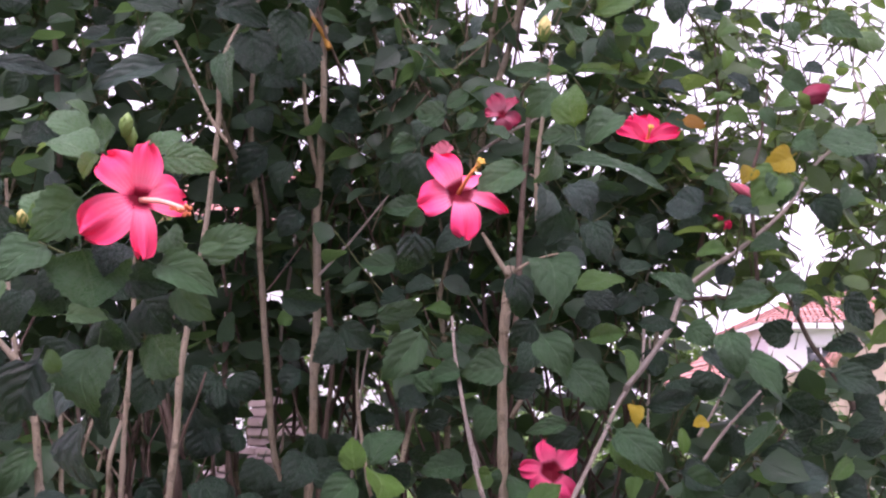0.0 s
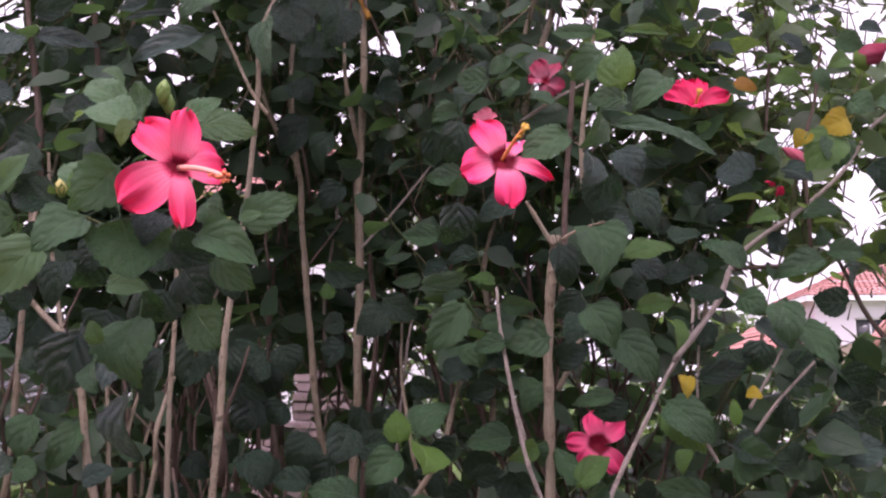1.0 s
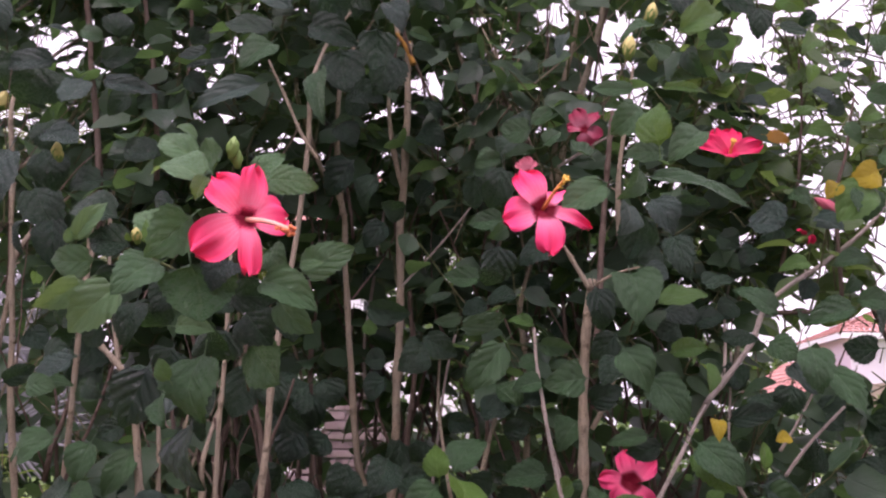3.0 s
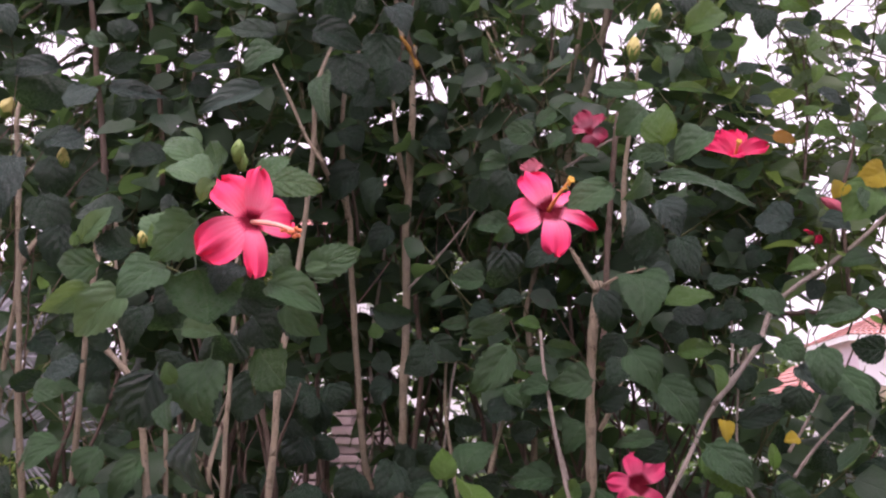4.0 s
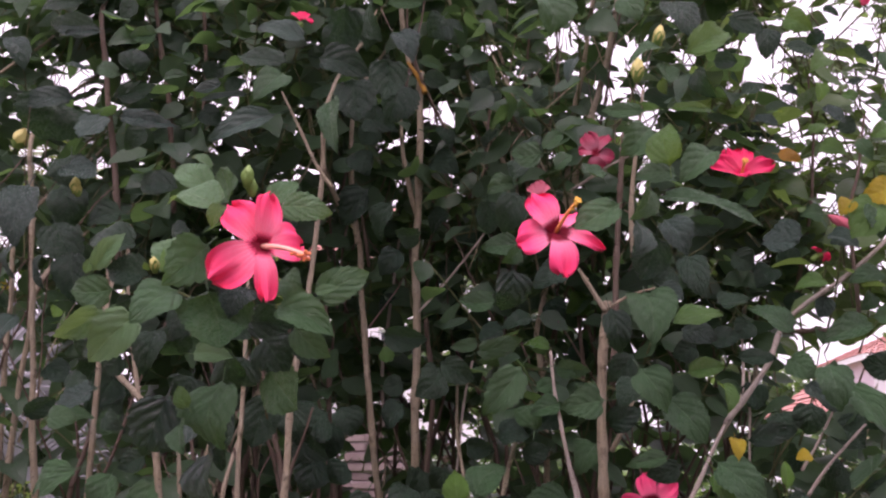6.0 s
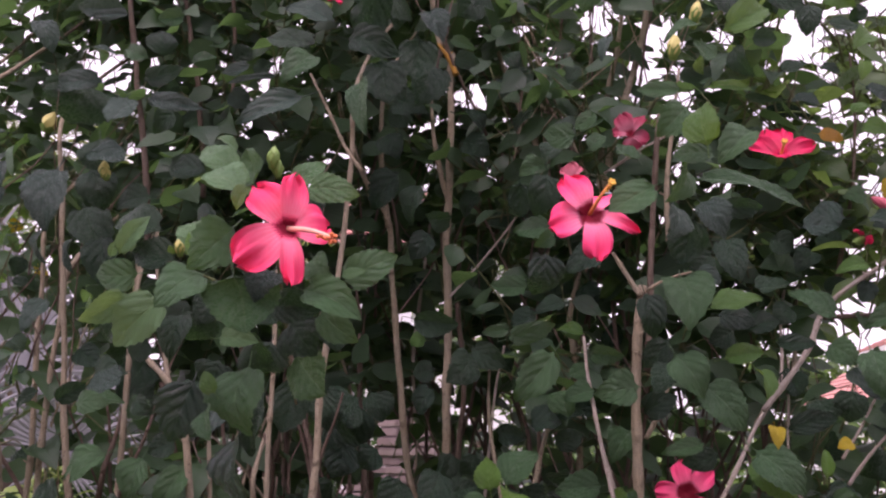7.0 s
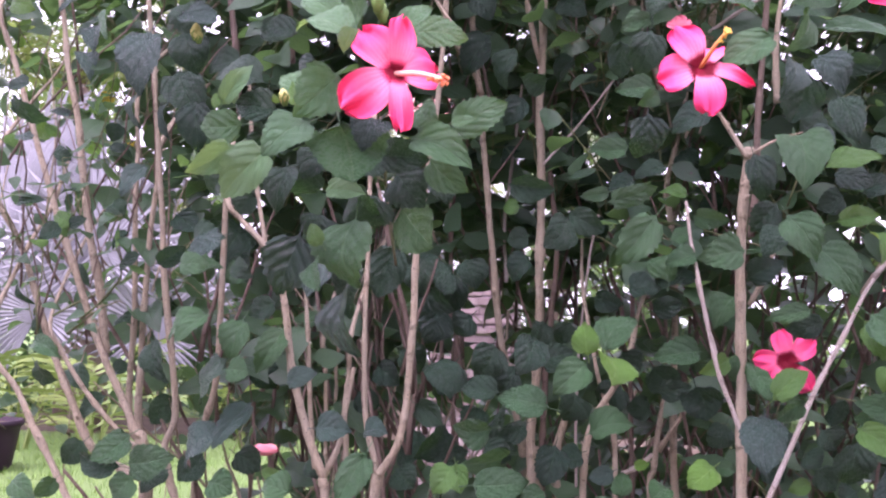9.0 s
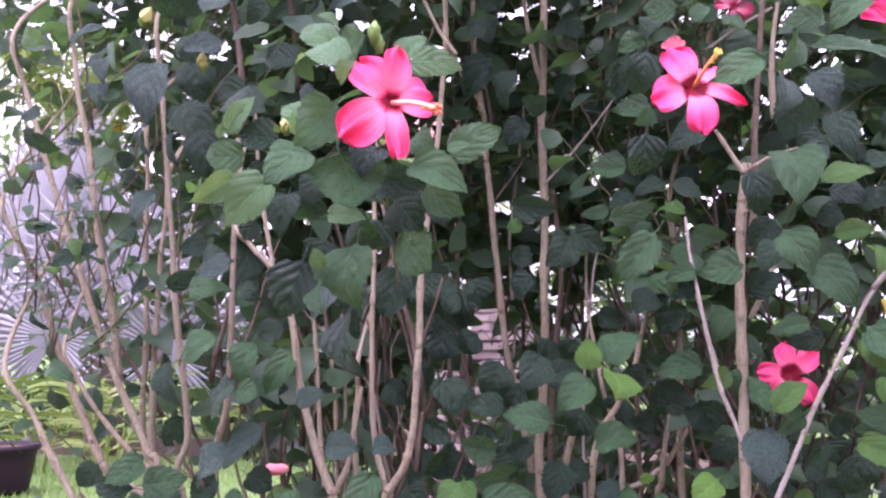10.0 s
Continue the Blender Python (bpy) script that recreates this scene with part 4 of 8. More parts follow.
clump_tree("tree", (-1.4, 14.5, 0), 4.0, 1.9, 0.09, 2600, 21, FOLIAGE_SKY, "leafy green garden tree behind the brick pier", (0.09, 0.17), 0.1)
clump_tree("tree", (-0.2, 17.5, 0), 4.6, 2.2, 0.1, 2600, 22, FOLIAGE_SKY, "leafy green garden tree beyond the lawn", (0.1, 0.2), 0.1)
clump_tree("shrub", (2.3, 12.5, 0), 1.7, 1.3, 0.04, 1800, 23, FOLIAGE_SKY, "low leafy shrub beyond the hedge", (0.07, 0.14), 0.05)
clump_tree("shrub", (4.4, 13.5, 0), 1.5, 1.3, 0.04, 1800, 24, FOLIAGE_SKY, "low leafy shrub near the garden wall", (0.07, 0.14), 0.05)
clump_tree("shrub", (-4.7, 10.7, 0), 1.6, 0.75, 0.03, 1300, 27, FOLIAGE, "dark leafy shrub beside the silver fan palm", (0.08, 0.14), 0.05)
clump_tree("shrub", (-3.6, 10.8, 0), 1.5, 0.75, 0.03, 1300, 28, FOLIAGE, "dark leafy shrub in the palm bed", (0.08, 0.14), 0.05)
clump_tree("tree", (-10.5, 17.5, 0), 7.0, 3.0, 0.14, 4500, 25, FOLIAGE_SKY, "broad green tree behind the palms", (0.14, 0.26), 0.15)
clump_tree("tree", (11.5, 52.0, 0), 5.0, 4.0, 0.2, 2600, 26, FOLIAGE_SKY, "dark green tree behind the far house", (0.3, 0.6), 0.1)


# added shrub row, which also stands in for the shadow zone below the palms
for k, (sx, sy, sh) in enumerate(((-8.6, 13.0, 2.2), (-7.2, 13.4, 2.0), (-5.9, 13.2, 2.1), (-4.6, 13.4, 1.9), (-3.4, 13.0, 2.3), (-2.4, 12.6, 2.1), (-10.0, 12.6, 2.4))):
    clump_tree("shrub", (sx, sy, 0), sh, 1.15, 0.05, 1500, 30 + k, FOLIAGE, "dense dark green shrub behind the palms", (0.09, 0.18), 0.0)


def grass():
    """Blades standing out of the lawn where it shows under the hedge."""
    rng = random.Random(91)
    verts, faces = [], []
    for _ in range(14000):
        x, y = rng.uniform(-7.5, -0.5), rng.uniform(5.5, 10.3)
        a = rng.uniform(0, 6.28)
        h, lean = rng.uniform(0.03, 0.085), rng.uniform(0.2, 0.9)
        d = Vector((math.cos(a), math.sin(a), 0))
        sd = Vector((-d.y, d.x, 0)) * 0.005
        p = Vector((x, y, -0.01))
        k = len(verts)
        verts += [tuple(p - sd), tuple(p + sd), tuple(p + d * h * lean + Vector((0, 0, h)))]
        faces.append((k, k + 1, k + 2))
    tagged(new("grass", raw_mesh("grass", verts, faces, GRASS, smooth=False)), "short green grass blades of the lawn", "grass", kind="stuff")


grass()


def far_woods():
    """The far belt of trees that closes the horizon all round."""
    rng = random.Random(77)
    verts, faces, uvs = [], [], []
    for k in range(9000):
        a = rng.uniform(0, 2 * math.pi)
        r = rng.uniform(75, 110)
        lump = 2.4 + 1.3 * math.sin(a * 23) + 0.8 * math.sin(a * 51 + 1)
        p = Vector((math.cos(a) * r, 10 + math.sin(a) * r, rng.uniform(0, 1) ** 0.7 * lump))
        y_ax = Vector((rng.gauss(0, 1), rng.gauss(0, 1), rng.gauss(0, 1))).normalized()
        x_ax = y_ax.cross(Vector((rng.gauss(0, 1), rng.gauss(0, 1), 1))).normalized()
        s = rng.uniform(0.6, 1.5)
        k0 = len(verts)
        for u, v in ((-0.5, 0), (0.5, 0.3), (0.1, 1), (-0.6, 0.7)):
            verts.append(tuple(p + x_ax * u * s + y_ax * v * s))
            uvs.append((0.2, 0.3))
        faces.append((k0, k0 + 1, k0 + 2, k0 + 3))
    tagged(new("far_woods", raw_mesh("far_woods", verts, faces, FOLIAGE_SKY, uvs, smooth=False)), "distant belt of dark green trees", "woods", kind="stuff")


far_woods()


# ---- the hibiscus hedge ----
bush_left = thing("hibiscus_bush", (-1.0, 1.68, 0), "tall hibiscus bush with bare tan stems fanning out above the lawn", "bush", "hibiscus hedge")
bush_mid = thing("hibiscus_bush", (-0.62, 1.62, 0), "hibiscus bush with forked tan stems and a large pink-red flower", "bush", "hibiscus hedge")
bush_centre = thing("hibiscus_bush", (-0.3, 1.95, 0), "dense hibiscus bush with slender upright stems before a brick pier", "bush", "hibiscus hedge")
bush_right = thing("hibiscus_bush", (0.12, 1.62, 0), "hibiscus bush with glossy leaves and several pink flowers", "bush", "hibiscus hedge")
bush_end = thing("hibiscus_bush", (0.72, 1.85, 0), "hibiscus bush with an open crown, yellowing leaves and closed flowers", "bush", "hibiscus hedge")
bush_back = thing("hibiscus_bush", (-0.35, 2.6, 0), "dark inner hibiscus bush at the back of the hedge", "bush", "hibiscus hedge")
bush_back_end = thing("hibiscus_bush", (0.55, 2.6, 0), "airy hibiscus bush at the back of the hedge", "bush", "hibiscus hedge")


# holes as slopes x/y, (z - 1.3)/y and radius, placed to fit the camera's view
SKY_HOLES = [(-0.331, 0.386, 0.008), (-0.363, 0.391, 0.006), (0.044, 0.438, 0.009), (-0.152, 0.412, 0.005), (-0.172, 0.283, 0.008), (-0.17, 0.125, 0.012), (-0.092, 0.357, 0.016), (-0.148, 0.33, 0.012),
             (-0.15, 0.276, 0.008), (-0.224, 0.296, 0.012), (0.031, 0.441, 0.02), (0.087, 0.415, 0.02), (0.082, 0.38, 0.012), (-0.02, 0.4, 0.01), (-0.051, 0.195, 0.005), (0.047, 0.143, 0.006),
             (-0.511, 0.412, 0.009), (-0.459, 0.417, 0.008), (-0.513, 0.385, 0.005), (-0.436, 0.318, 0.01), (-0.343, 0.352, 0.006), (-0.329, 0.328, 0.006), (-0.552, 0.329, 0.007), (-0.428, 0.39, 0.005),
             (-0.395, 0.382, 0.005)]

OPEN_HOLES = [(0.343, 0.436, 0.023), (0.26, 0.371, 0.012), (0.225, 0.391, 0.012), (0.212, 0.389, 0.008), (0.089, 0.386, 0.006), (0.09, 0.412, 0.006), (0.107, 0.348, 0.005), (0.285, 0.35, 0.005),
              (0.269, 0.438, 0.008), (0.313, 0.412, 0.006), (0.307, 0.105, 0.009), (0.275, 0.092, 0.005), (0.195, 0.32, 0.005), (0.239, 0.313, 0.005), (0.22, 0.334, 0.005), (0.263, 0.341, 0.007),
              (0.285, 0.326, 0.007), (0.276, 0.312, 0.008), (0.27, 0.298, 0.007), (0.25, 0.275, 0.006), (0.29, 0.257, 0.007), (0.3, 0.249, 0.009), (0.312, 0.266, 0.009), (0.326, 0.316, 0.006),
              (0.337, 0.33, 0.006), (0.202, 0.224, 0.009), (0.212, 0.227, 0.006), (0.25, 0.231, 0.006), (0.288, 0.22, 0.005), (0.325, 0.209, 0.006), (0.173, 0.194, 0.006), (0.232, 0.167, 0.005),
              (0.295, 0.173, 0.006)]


def view_gap(q):
    """Where the hedge is cut open along sight lines from (0, 0, 1.3), placed to fit the camera's view: slots before the
    brick pier and the houses, and ragged sky holes in the thin crown.
    """
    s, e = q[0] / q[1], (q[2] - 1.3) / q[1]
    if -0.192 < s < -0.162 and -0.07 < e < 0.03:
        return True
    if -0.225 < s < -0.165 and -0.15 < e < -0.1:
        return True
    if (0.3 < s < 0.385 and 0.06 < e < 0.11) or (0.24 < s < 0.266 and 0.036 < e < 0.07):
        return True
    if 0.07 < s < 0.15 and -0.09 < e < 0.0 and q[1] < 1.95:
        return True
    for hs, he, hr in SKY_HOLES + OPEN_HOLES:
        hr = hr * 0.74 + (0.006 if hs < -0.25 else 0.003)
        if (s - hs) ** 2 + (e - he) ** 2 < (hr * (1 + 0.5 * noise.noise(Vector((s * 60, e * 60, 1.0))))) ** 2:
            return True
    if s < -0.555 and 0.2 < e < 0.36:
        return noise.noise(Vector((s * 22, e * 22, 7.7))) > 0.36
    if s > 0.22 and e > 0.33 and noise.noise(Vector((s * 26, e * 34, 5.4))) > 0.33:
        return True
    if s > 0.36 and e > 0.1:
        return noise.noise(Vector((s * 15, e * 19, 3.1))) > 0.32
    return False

# stems
stem(bush_left, 0.0093, 0.0035, [(-1.000, 1.680, -0.030), (-0.949, 1.650, 0.507), (-0.899, 1.620, 1.014), (-0.923, 1.620, 1.086), (-0.988, 1.620, 1.217), (-1.025, 1.620, 1.297), (-1.063, 1.620, 1.398), (-1.095, 1.620, 1.480), (-1.122, 1.620, 1.553), (-1.155, 1.620, 1.647), (-1.196, 1.620, 1.765), (-1.219, 1.620, 1.863), (-1.252, 1.790, 2.003), (-1.263, 1.960, 2.143), (-1.296, 2.130, 2.283)])
stem(bush_left, 0.0076, 0.0028, [(-0.985, 1.630, 1.212), (-1.008, 1.630, 1.338), (-1.030, 1.630, 1.450), (-1.049, 1.630, 1.563), (-1.071, 1.630, 1.679), (-1.094, 1.630, 1.796), (-1.104, 1.630, 1.924), (-1.122, 1.800, 2.064), (-1.118, 1.970, 2.204), (-1.135, 2.140, 2.344)])
stem(bush_left, 0.0089, 0.0036, [(-1.020, 1.600, -0.030), (-0.971, 1.575, 0.433), (-0.921, 1.550, 0.866), (-0.999, 1.550, 0.973), (-1.062, 1.550, 1.074), (-1.104, 1.550, 1.149), (-1.163, 1.550, 1.235), (-1.230, 1.720, 1.375), (-1.274, 1.890, 1.515), (-1.341, 2.060, 1.655)])
stem(bush_left, 0.0080, 0.0029, [(-0.940, 1.700, 0.981), (-1.044, 1.700, 1.033), (-1.101, 1.700, 1.140), (-1.147, 1.700, 1.239), (-1.181, 1.700, 1.329), (-1.229, 1.700, 1.437), (-1.290, 1.700, 1.558), (-1.345, 1.870, 1.698), (-1.378, 2.040, 1.838), (-1.433, 2.210, 1.978)])
stem(bush_left, 0.0056, 0.0021, [(-0.926, 1.660, 1.037), (-0.966, 1.660, 1.066), (-1.042, 1.660, 1.144), (-1.091, 1.660, 1.215), (-1.117, 1.660, 1.276), (-1.166, 1.830, 1.416), (-1.193, 2.000, 1.556), (-1.243, 2.170, 1.696)])
stem(bush_left, 0.0063, 0.0027, [(-0.953, 1.720, 1.029), (-0.986, 1.720, 1.095), (-0.984, 1.720, 1.257), (-0.987, 1.720, 1.448), (-0.988, 1.720, 1.566), (-0.986, 1.720, 1.719), (-0.995, 1.890, 1.859), (-0.981, 2.060, 1.999), (-0.990, 2.230, 2.139)])
stem(bush_left, 0.0066, 0.0027, [(-0.948, 1.700, 1.042), (-0.957, 1.700, 1.113), (-0.952, 1.700, 1.278), (-0.947, 1.700, 1.414), (-0.937, 1.700, 1.520), (-0.923, 1.700, 1.615), (-0.918, 1.870, 1.755), (-0.892, 2.040, 1.895), (-0.887, 2.210, 2.035)])
stem(bush_left, 0.0091, 0.0031, [(-0.900, 1.700, -0.030), (-0.877, 1.680, 0.442), (-0.853, 1.660, 0.884), (-0.870, 1.660, 0.990), (-0.883, 1.660, 1.049), (-0.864, 1.660, 1.114), (-0.883, 1.660, 1.269), (-0.903, 1.660, 1.442), (-0.917, 1.660, 1.576), (-0.929, 1.660, 1.755), (-0.941, 1.660, 1.893), (-0.960, 1.830, 2.033), (-0.956, 2.000, 2.173), (-0.975, 2.170, 2.313)])
stem(bush_left, 0.0073, 0.0050, [(-0.860, 1.800, -0.030), (-0.861, 1.775, 0.463), (-0.863, 1.750, 0.926), (-0.866, 1.750, 1.029), (-0.839, 1.750, 1.113), (-0.827, 1.750, 1.186), (-0.821, 1.750, 1.365), (-0.820, 1.750, 1.493), (-0.814, 1.750, 1.665)])
stem(bush_left, 0.0105, 0.0087, [(-1.000, 1.680, -0.030), (-0.962, 1.680, 0.468), (-0.924, 1.680, 0.935), (-0.923, 1.680, 1.005), (-0.938, 1.680, 1.055)])
stem(bush_mid, 0.0072, 0.0025, [(-0.541, 1.520, 1.029), (-0.568, 1.520, 1.090), (-0.588, 1.520, 1.164), (-0.601, 1.520, 1.218), (-0.611, 1.520, 1.298), (-0.627, 1.520, 1.362), (-0.647, 1.520, 1.394), (-0.687, 1.520, 1.435), (-0.713, 1.520, 1.472), (-0.780, 1.690, 1.612), (-0.826, 1.860, 1.752), (-0.893, 2.030, 1.892)])
stem(bush_mid, 0.0039, 0.0026, [(-0.647, 1.520, 1.394), (-0.657, 1.520, 1.444), (-0.665, 1.520, 1.490), (-0.676, 1.520, 1.574), (-0.685, 1.520, 1.678)])
stem(bush_mid, 0.0085, 0.0072, [(-0.660, 1.550, -0.030), (-0.601, 1.535, 0.465), (-0.542, 1.520, 0.930), (-0.538, 1.520, 0.999), (-0.541, 1.520, 1.029)])
stem(bush_mid, 0.0045, 0.0031, [(-0.583, 1.600, 1.030), (-0.594, 1.600, 1.150), (-0.599, 1.600, 1.244), (-0.607, 1.600, 1.338)])
stem(bush_mid, 0.0066, 0.0025, [(-0.750, 1.800, -0.030), (-0.692, 1.800, 0.464), (-0.634, 1.800, 0.929), (-0.632, 1.800, 1.094), (-0.631, 1.800, 1.199), (-0.635, 1.800, 1.252), (-0.653, 1.970, 1.392), (-0.648, 2.140, 1.532), (-0.666, 2.310, 1.672)])
stem(bush_mid, 0.0055, 0.0022, [(-0.700, 1.850, -0.030), (-0.664, 1.850, 0.460), (-0.628, 1.850, 0.920), (-0.628, 1.850, 1.133), (-0.625, 1.850, 1.219), (-0.632, 2.020, 1.359), (-0.616, 2.190, 1.499), (-0.623, 2.360, 1.639)])
stem(bush_mid, 0.0075, 0.0029, [(-0.680, 1.750, -0.030), (-0.630, 1.750, 0.470), (-0.579, 1.750, 0.940), (-0.579, 1.750, 1.111), (-0.572, 1.750, 1.182), (-0.569, 1.750, 1.253), (-0.575, 1.920, 1.393), (-0.559, 2.090, 1.533), (-0.564, 2.260, 1.673)])
stem(bush_mid, 0.0053, 0.0033, [(-0.549, 1.550, 1.024), (-0.526, 1.550, 1.075), (-0.516, 1.550, 1.129), (-0.504, 1.550, 1.201)])
stem(bush_mid, 0.0053, 0.0020, [(-0.464, 1.560, 1.030), (-0.484, 1.560, 1.102), (-0.489, 1.560, 1.174), (-0.490, 1.560, 1.264), (-0.488, 1.560, 1.355), (-0.486, 1.560, 1.493), (-0.483, 1.560, 1.596), (-0.490, 1.730, 1.736), (-0.475, 1.900, 1.876), (-0.482, 2.070, 2.016)])
stem(bush_mid, 0.0066, 0.0025, [(-0.460, 1.550, 1.032), (-0.433, 1.550, 1.074), (-0.421, 1.550, 1.118), (-0.414, 1.550, 1.167), (-0.407, 1.550, 1.319), (-0.398, 1.550, 1.436), (-0.387, 1.550, 1.518), (-0.377, 1.550, 1.591), (-0.366, 1.550, 1.711), (-0.361, 1.550, 1.794), (-0.358, 1.550, 1.888), (-0.365, 1.720, 2.028), (-0.350, 1.890, 2.168), (-0.356, 2.060, 2.308)])
stem(bush_mid, 0.0100, 0.0090, [(-0.500, 1.600, -0.030), (-0.487, 1.580, 0.463), (-0.474, 1.560, 0.926), (-0.468, 1.560, 0.987), (-0.462, 1.560, 1.030)])
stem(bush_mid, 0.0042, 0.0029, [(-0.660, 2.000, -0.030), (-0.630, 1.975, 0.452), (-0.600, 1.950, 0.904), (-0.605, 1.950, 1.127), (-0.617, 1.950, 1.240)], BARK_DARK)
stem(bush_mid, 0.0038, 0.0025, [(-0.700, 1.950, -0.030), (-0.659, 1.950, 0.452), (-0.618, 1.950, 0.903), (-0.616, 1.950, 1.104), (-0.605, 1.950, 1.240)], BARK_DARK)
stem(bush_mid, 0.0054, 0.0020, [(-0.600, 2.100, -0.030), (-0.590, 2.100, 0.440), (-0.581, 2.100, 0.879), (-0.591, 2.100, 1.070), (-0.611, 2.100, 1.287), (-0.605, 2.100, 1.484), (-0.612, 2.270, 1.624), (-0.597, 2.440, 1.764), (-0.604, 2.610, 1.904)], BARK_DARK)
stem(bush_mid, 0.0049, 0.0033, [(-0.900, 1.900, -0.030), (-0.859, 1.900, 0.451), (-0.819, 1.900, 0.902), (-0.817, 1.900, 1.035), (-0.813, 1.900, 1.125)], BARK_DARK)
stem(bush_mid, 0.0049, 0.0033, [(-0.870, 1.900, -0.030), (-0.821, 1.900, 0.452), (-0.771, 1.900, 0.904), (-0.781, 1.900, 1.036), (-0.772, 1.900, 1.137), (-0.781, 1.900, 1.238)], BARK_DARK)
stem(bush_centre, 0.0095, 0.0034, [(-0.330, 2.020, -0.030), (-0.303, 2.020, 0.454), (-0.276, 2.020, 0.908), (-0.310, 2.005, 1.143), (-0.332, 1.990, 1.255), (-0.349, 1.975, 1.447), (-0.364, 1.960, 1.640), (-0.372, 1.945, 1.752), (-0.417, 1.930, 1.830), (-0.441, 1.915, 1.896), (-0.468, 1.900, 1.985), (-0.507, 2.070, 2.125), (-0.523, 2.240, 2.265), (-0.562, 2.410, 2.405)])
stem(bush_centre, 0.0067, 0.0023, [(-0.366, 1.920, 1.728), (-0.380, 1.920, 1.826), (-0.384, 1.920, 1.918), (-0.380, 1.920, 2.010), (-0.386, 2.090, 2.150), (-0.369, 2.260, 2.290), (-0.375, 2.430, 2.430)])
stem(bush_centre, 0.0114, 0.0068, [(-0.270, 1.950, -0.030), (-0.267, 1.950, 0.460), (-0.265, 1.950, 0.921), (-0.259, 1.950, 1.147), (-0.249, 1.950, 1.290), (-0.248, 1.950, 1.445), (-0.249, 1.950, 1.635), (-0.246, 1.950, 1.806), (-0.242, 1.950, 1.967), (-0.240, 1.950, 2.106)])
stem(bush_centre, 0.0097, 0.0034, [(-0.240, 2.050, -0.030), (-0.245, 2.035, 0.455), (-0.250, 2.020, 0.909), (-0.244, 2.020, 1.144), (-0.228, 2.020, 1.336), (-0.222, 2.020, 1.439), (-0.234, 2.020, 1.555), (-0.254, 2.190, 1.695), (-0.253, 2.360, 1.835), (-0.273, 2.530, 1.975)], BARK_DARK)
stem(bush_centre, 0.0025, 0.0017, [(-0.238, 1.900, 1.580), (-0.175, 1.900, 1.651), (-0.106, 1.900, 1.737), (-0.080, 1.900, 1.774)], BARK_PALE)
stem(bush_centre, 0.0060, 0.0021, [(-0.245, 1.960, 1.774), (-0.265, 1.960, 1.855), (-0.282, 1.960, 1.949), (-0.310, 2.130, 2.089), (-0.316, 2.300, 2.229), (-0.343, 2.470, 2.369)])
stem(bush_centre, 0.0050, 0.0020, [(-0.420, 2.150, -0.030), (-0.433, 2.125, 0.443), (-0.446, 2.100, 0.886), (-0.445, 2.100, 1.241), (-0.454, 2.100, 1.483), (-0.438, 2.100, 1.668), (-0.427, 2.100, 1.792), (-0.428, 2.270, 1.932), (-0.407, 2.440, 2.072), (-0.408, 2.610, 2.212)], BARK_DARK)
stem(bush_centre, 0.0041, 0.0027, [(-0.336, 2.100, 1.362), (-0.340, 2.100, 1.483), (-0.326, 2.100, 1.604), (-0.304, 2.100, 1.787)], BARK_PALE)
stem(bush_centre, 0.0035, 0.0026, [(-0.150, 2.050, -0.030), (-0.165, 2.025, 0.458), (-0.179, 2.000, 0.916), (-0.180, 2.000, 1.136), (-0.164, 2.000, 1.336), (-0.153, 2.000, 1.426), (-0.137, 2.000, 1.494)], BARK_PALE)
stem(bush_centre, 0.0059, 0.0020, [(-0.010, 2.050, 1.739), (-0.064, 2.050, 1.918), (-0.107, 2.050, 2.019), (-0.139, 2.050, 2.111), (-0.171, 2.050, 2.232), (-0.192, 2.050, 2.341), (-0.221, 2.220, 2.481), (-0.228, 2.390, 2.621), (-0.257, 2.560, 2.761)])
stem(bush_centre, 0.0048, 0.0033, [(-0.009, 2.150, 1.852), (-0.041, 2.150, 2.039), (-0.060, 2.150, 2.148), (-0.084, 2.150, 2.260), (-0.100, 2.150, 2.374)])
stem(bush_centre, 0.0037, 0.0023, [(-0.040, 2.100, 1.839), (-0.046, 2.100, 1.982), (-0.027, 2.100, 2.101), (-0.007, 2.100, 2.250)], BARK_DARK)
stem(bush_centre, 0.0031, 0.0022, [(0.026, 2.000, 1.813), (0.003, 2.000, 1.912), (-0.039, 2.000, 2.000), (-0.057, 2.000, 2.039)], BARK_DARK)
stem(bush_right, 0.0088, 0.0072, [(0.120, 1.600, -0.030), (0.109, 1.590, 0.477), (0.098, 1.580, 0.953), (0.094, 1.580, 1.036), (0.095, 1.580, 1.238), (0.095, 1.580, 1.384), (0.103, 1.580, 1.488), (0.110, 1.580, 1.547)])
stem(bush_right, 0.0045, 0.0026, [(0.105, 1.570, 1.530), (0.079, 1.570, 1.574), (0.063, 1.570, 1.601)])
stem(bush_right, 0.0026, 0.0015, [(0.109, 1.570, 1.534), (0.145, 1.570, 1.555), (0.186, 1.570, 1.567)])
stem(bush_right, 0.0058, 0.0046, [(0.122, 1.680, 1.419), (0.130, 1.680, 1.529), (0.137, 1.680, 1.641), (0.145, 1.680, 1.754), (0.158, 1.680, 1.867)], BARK_DARK)
stem(bush_right, 0.0066, 0.0020, [(0.200, 1.500, -0.030), (0.151, 1.475, 0.494), (0.102, 1.450, 0.988), (0.126, 1.510, 1.032), (0.188, 1.570, 1.153), (0.230, 1.630, 1.222), (0.294, 1.690, 1.329), (0.351, 1.750, 1.405), (0.392, 1.920, 1.545), (0.454, 2.090, 1.685), (0.495, 2.260, 1.825)], BARK_PALE)
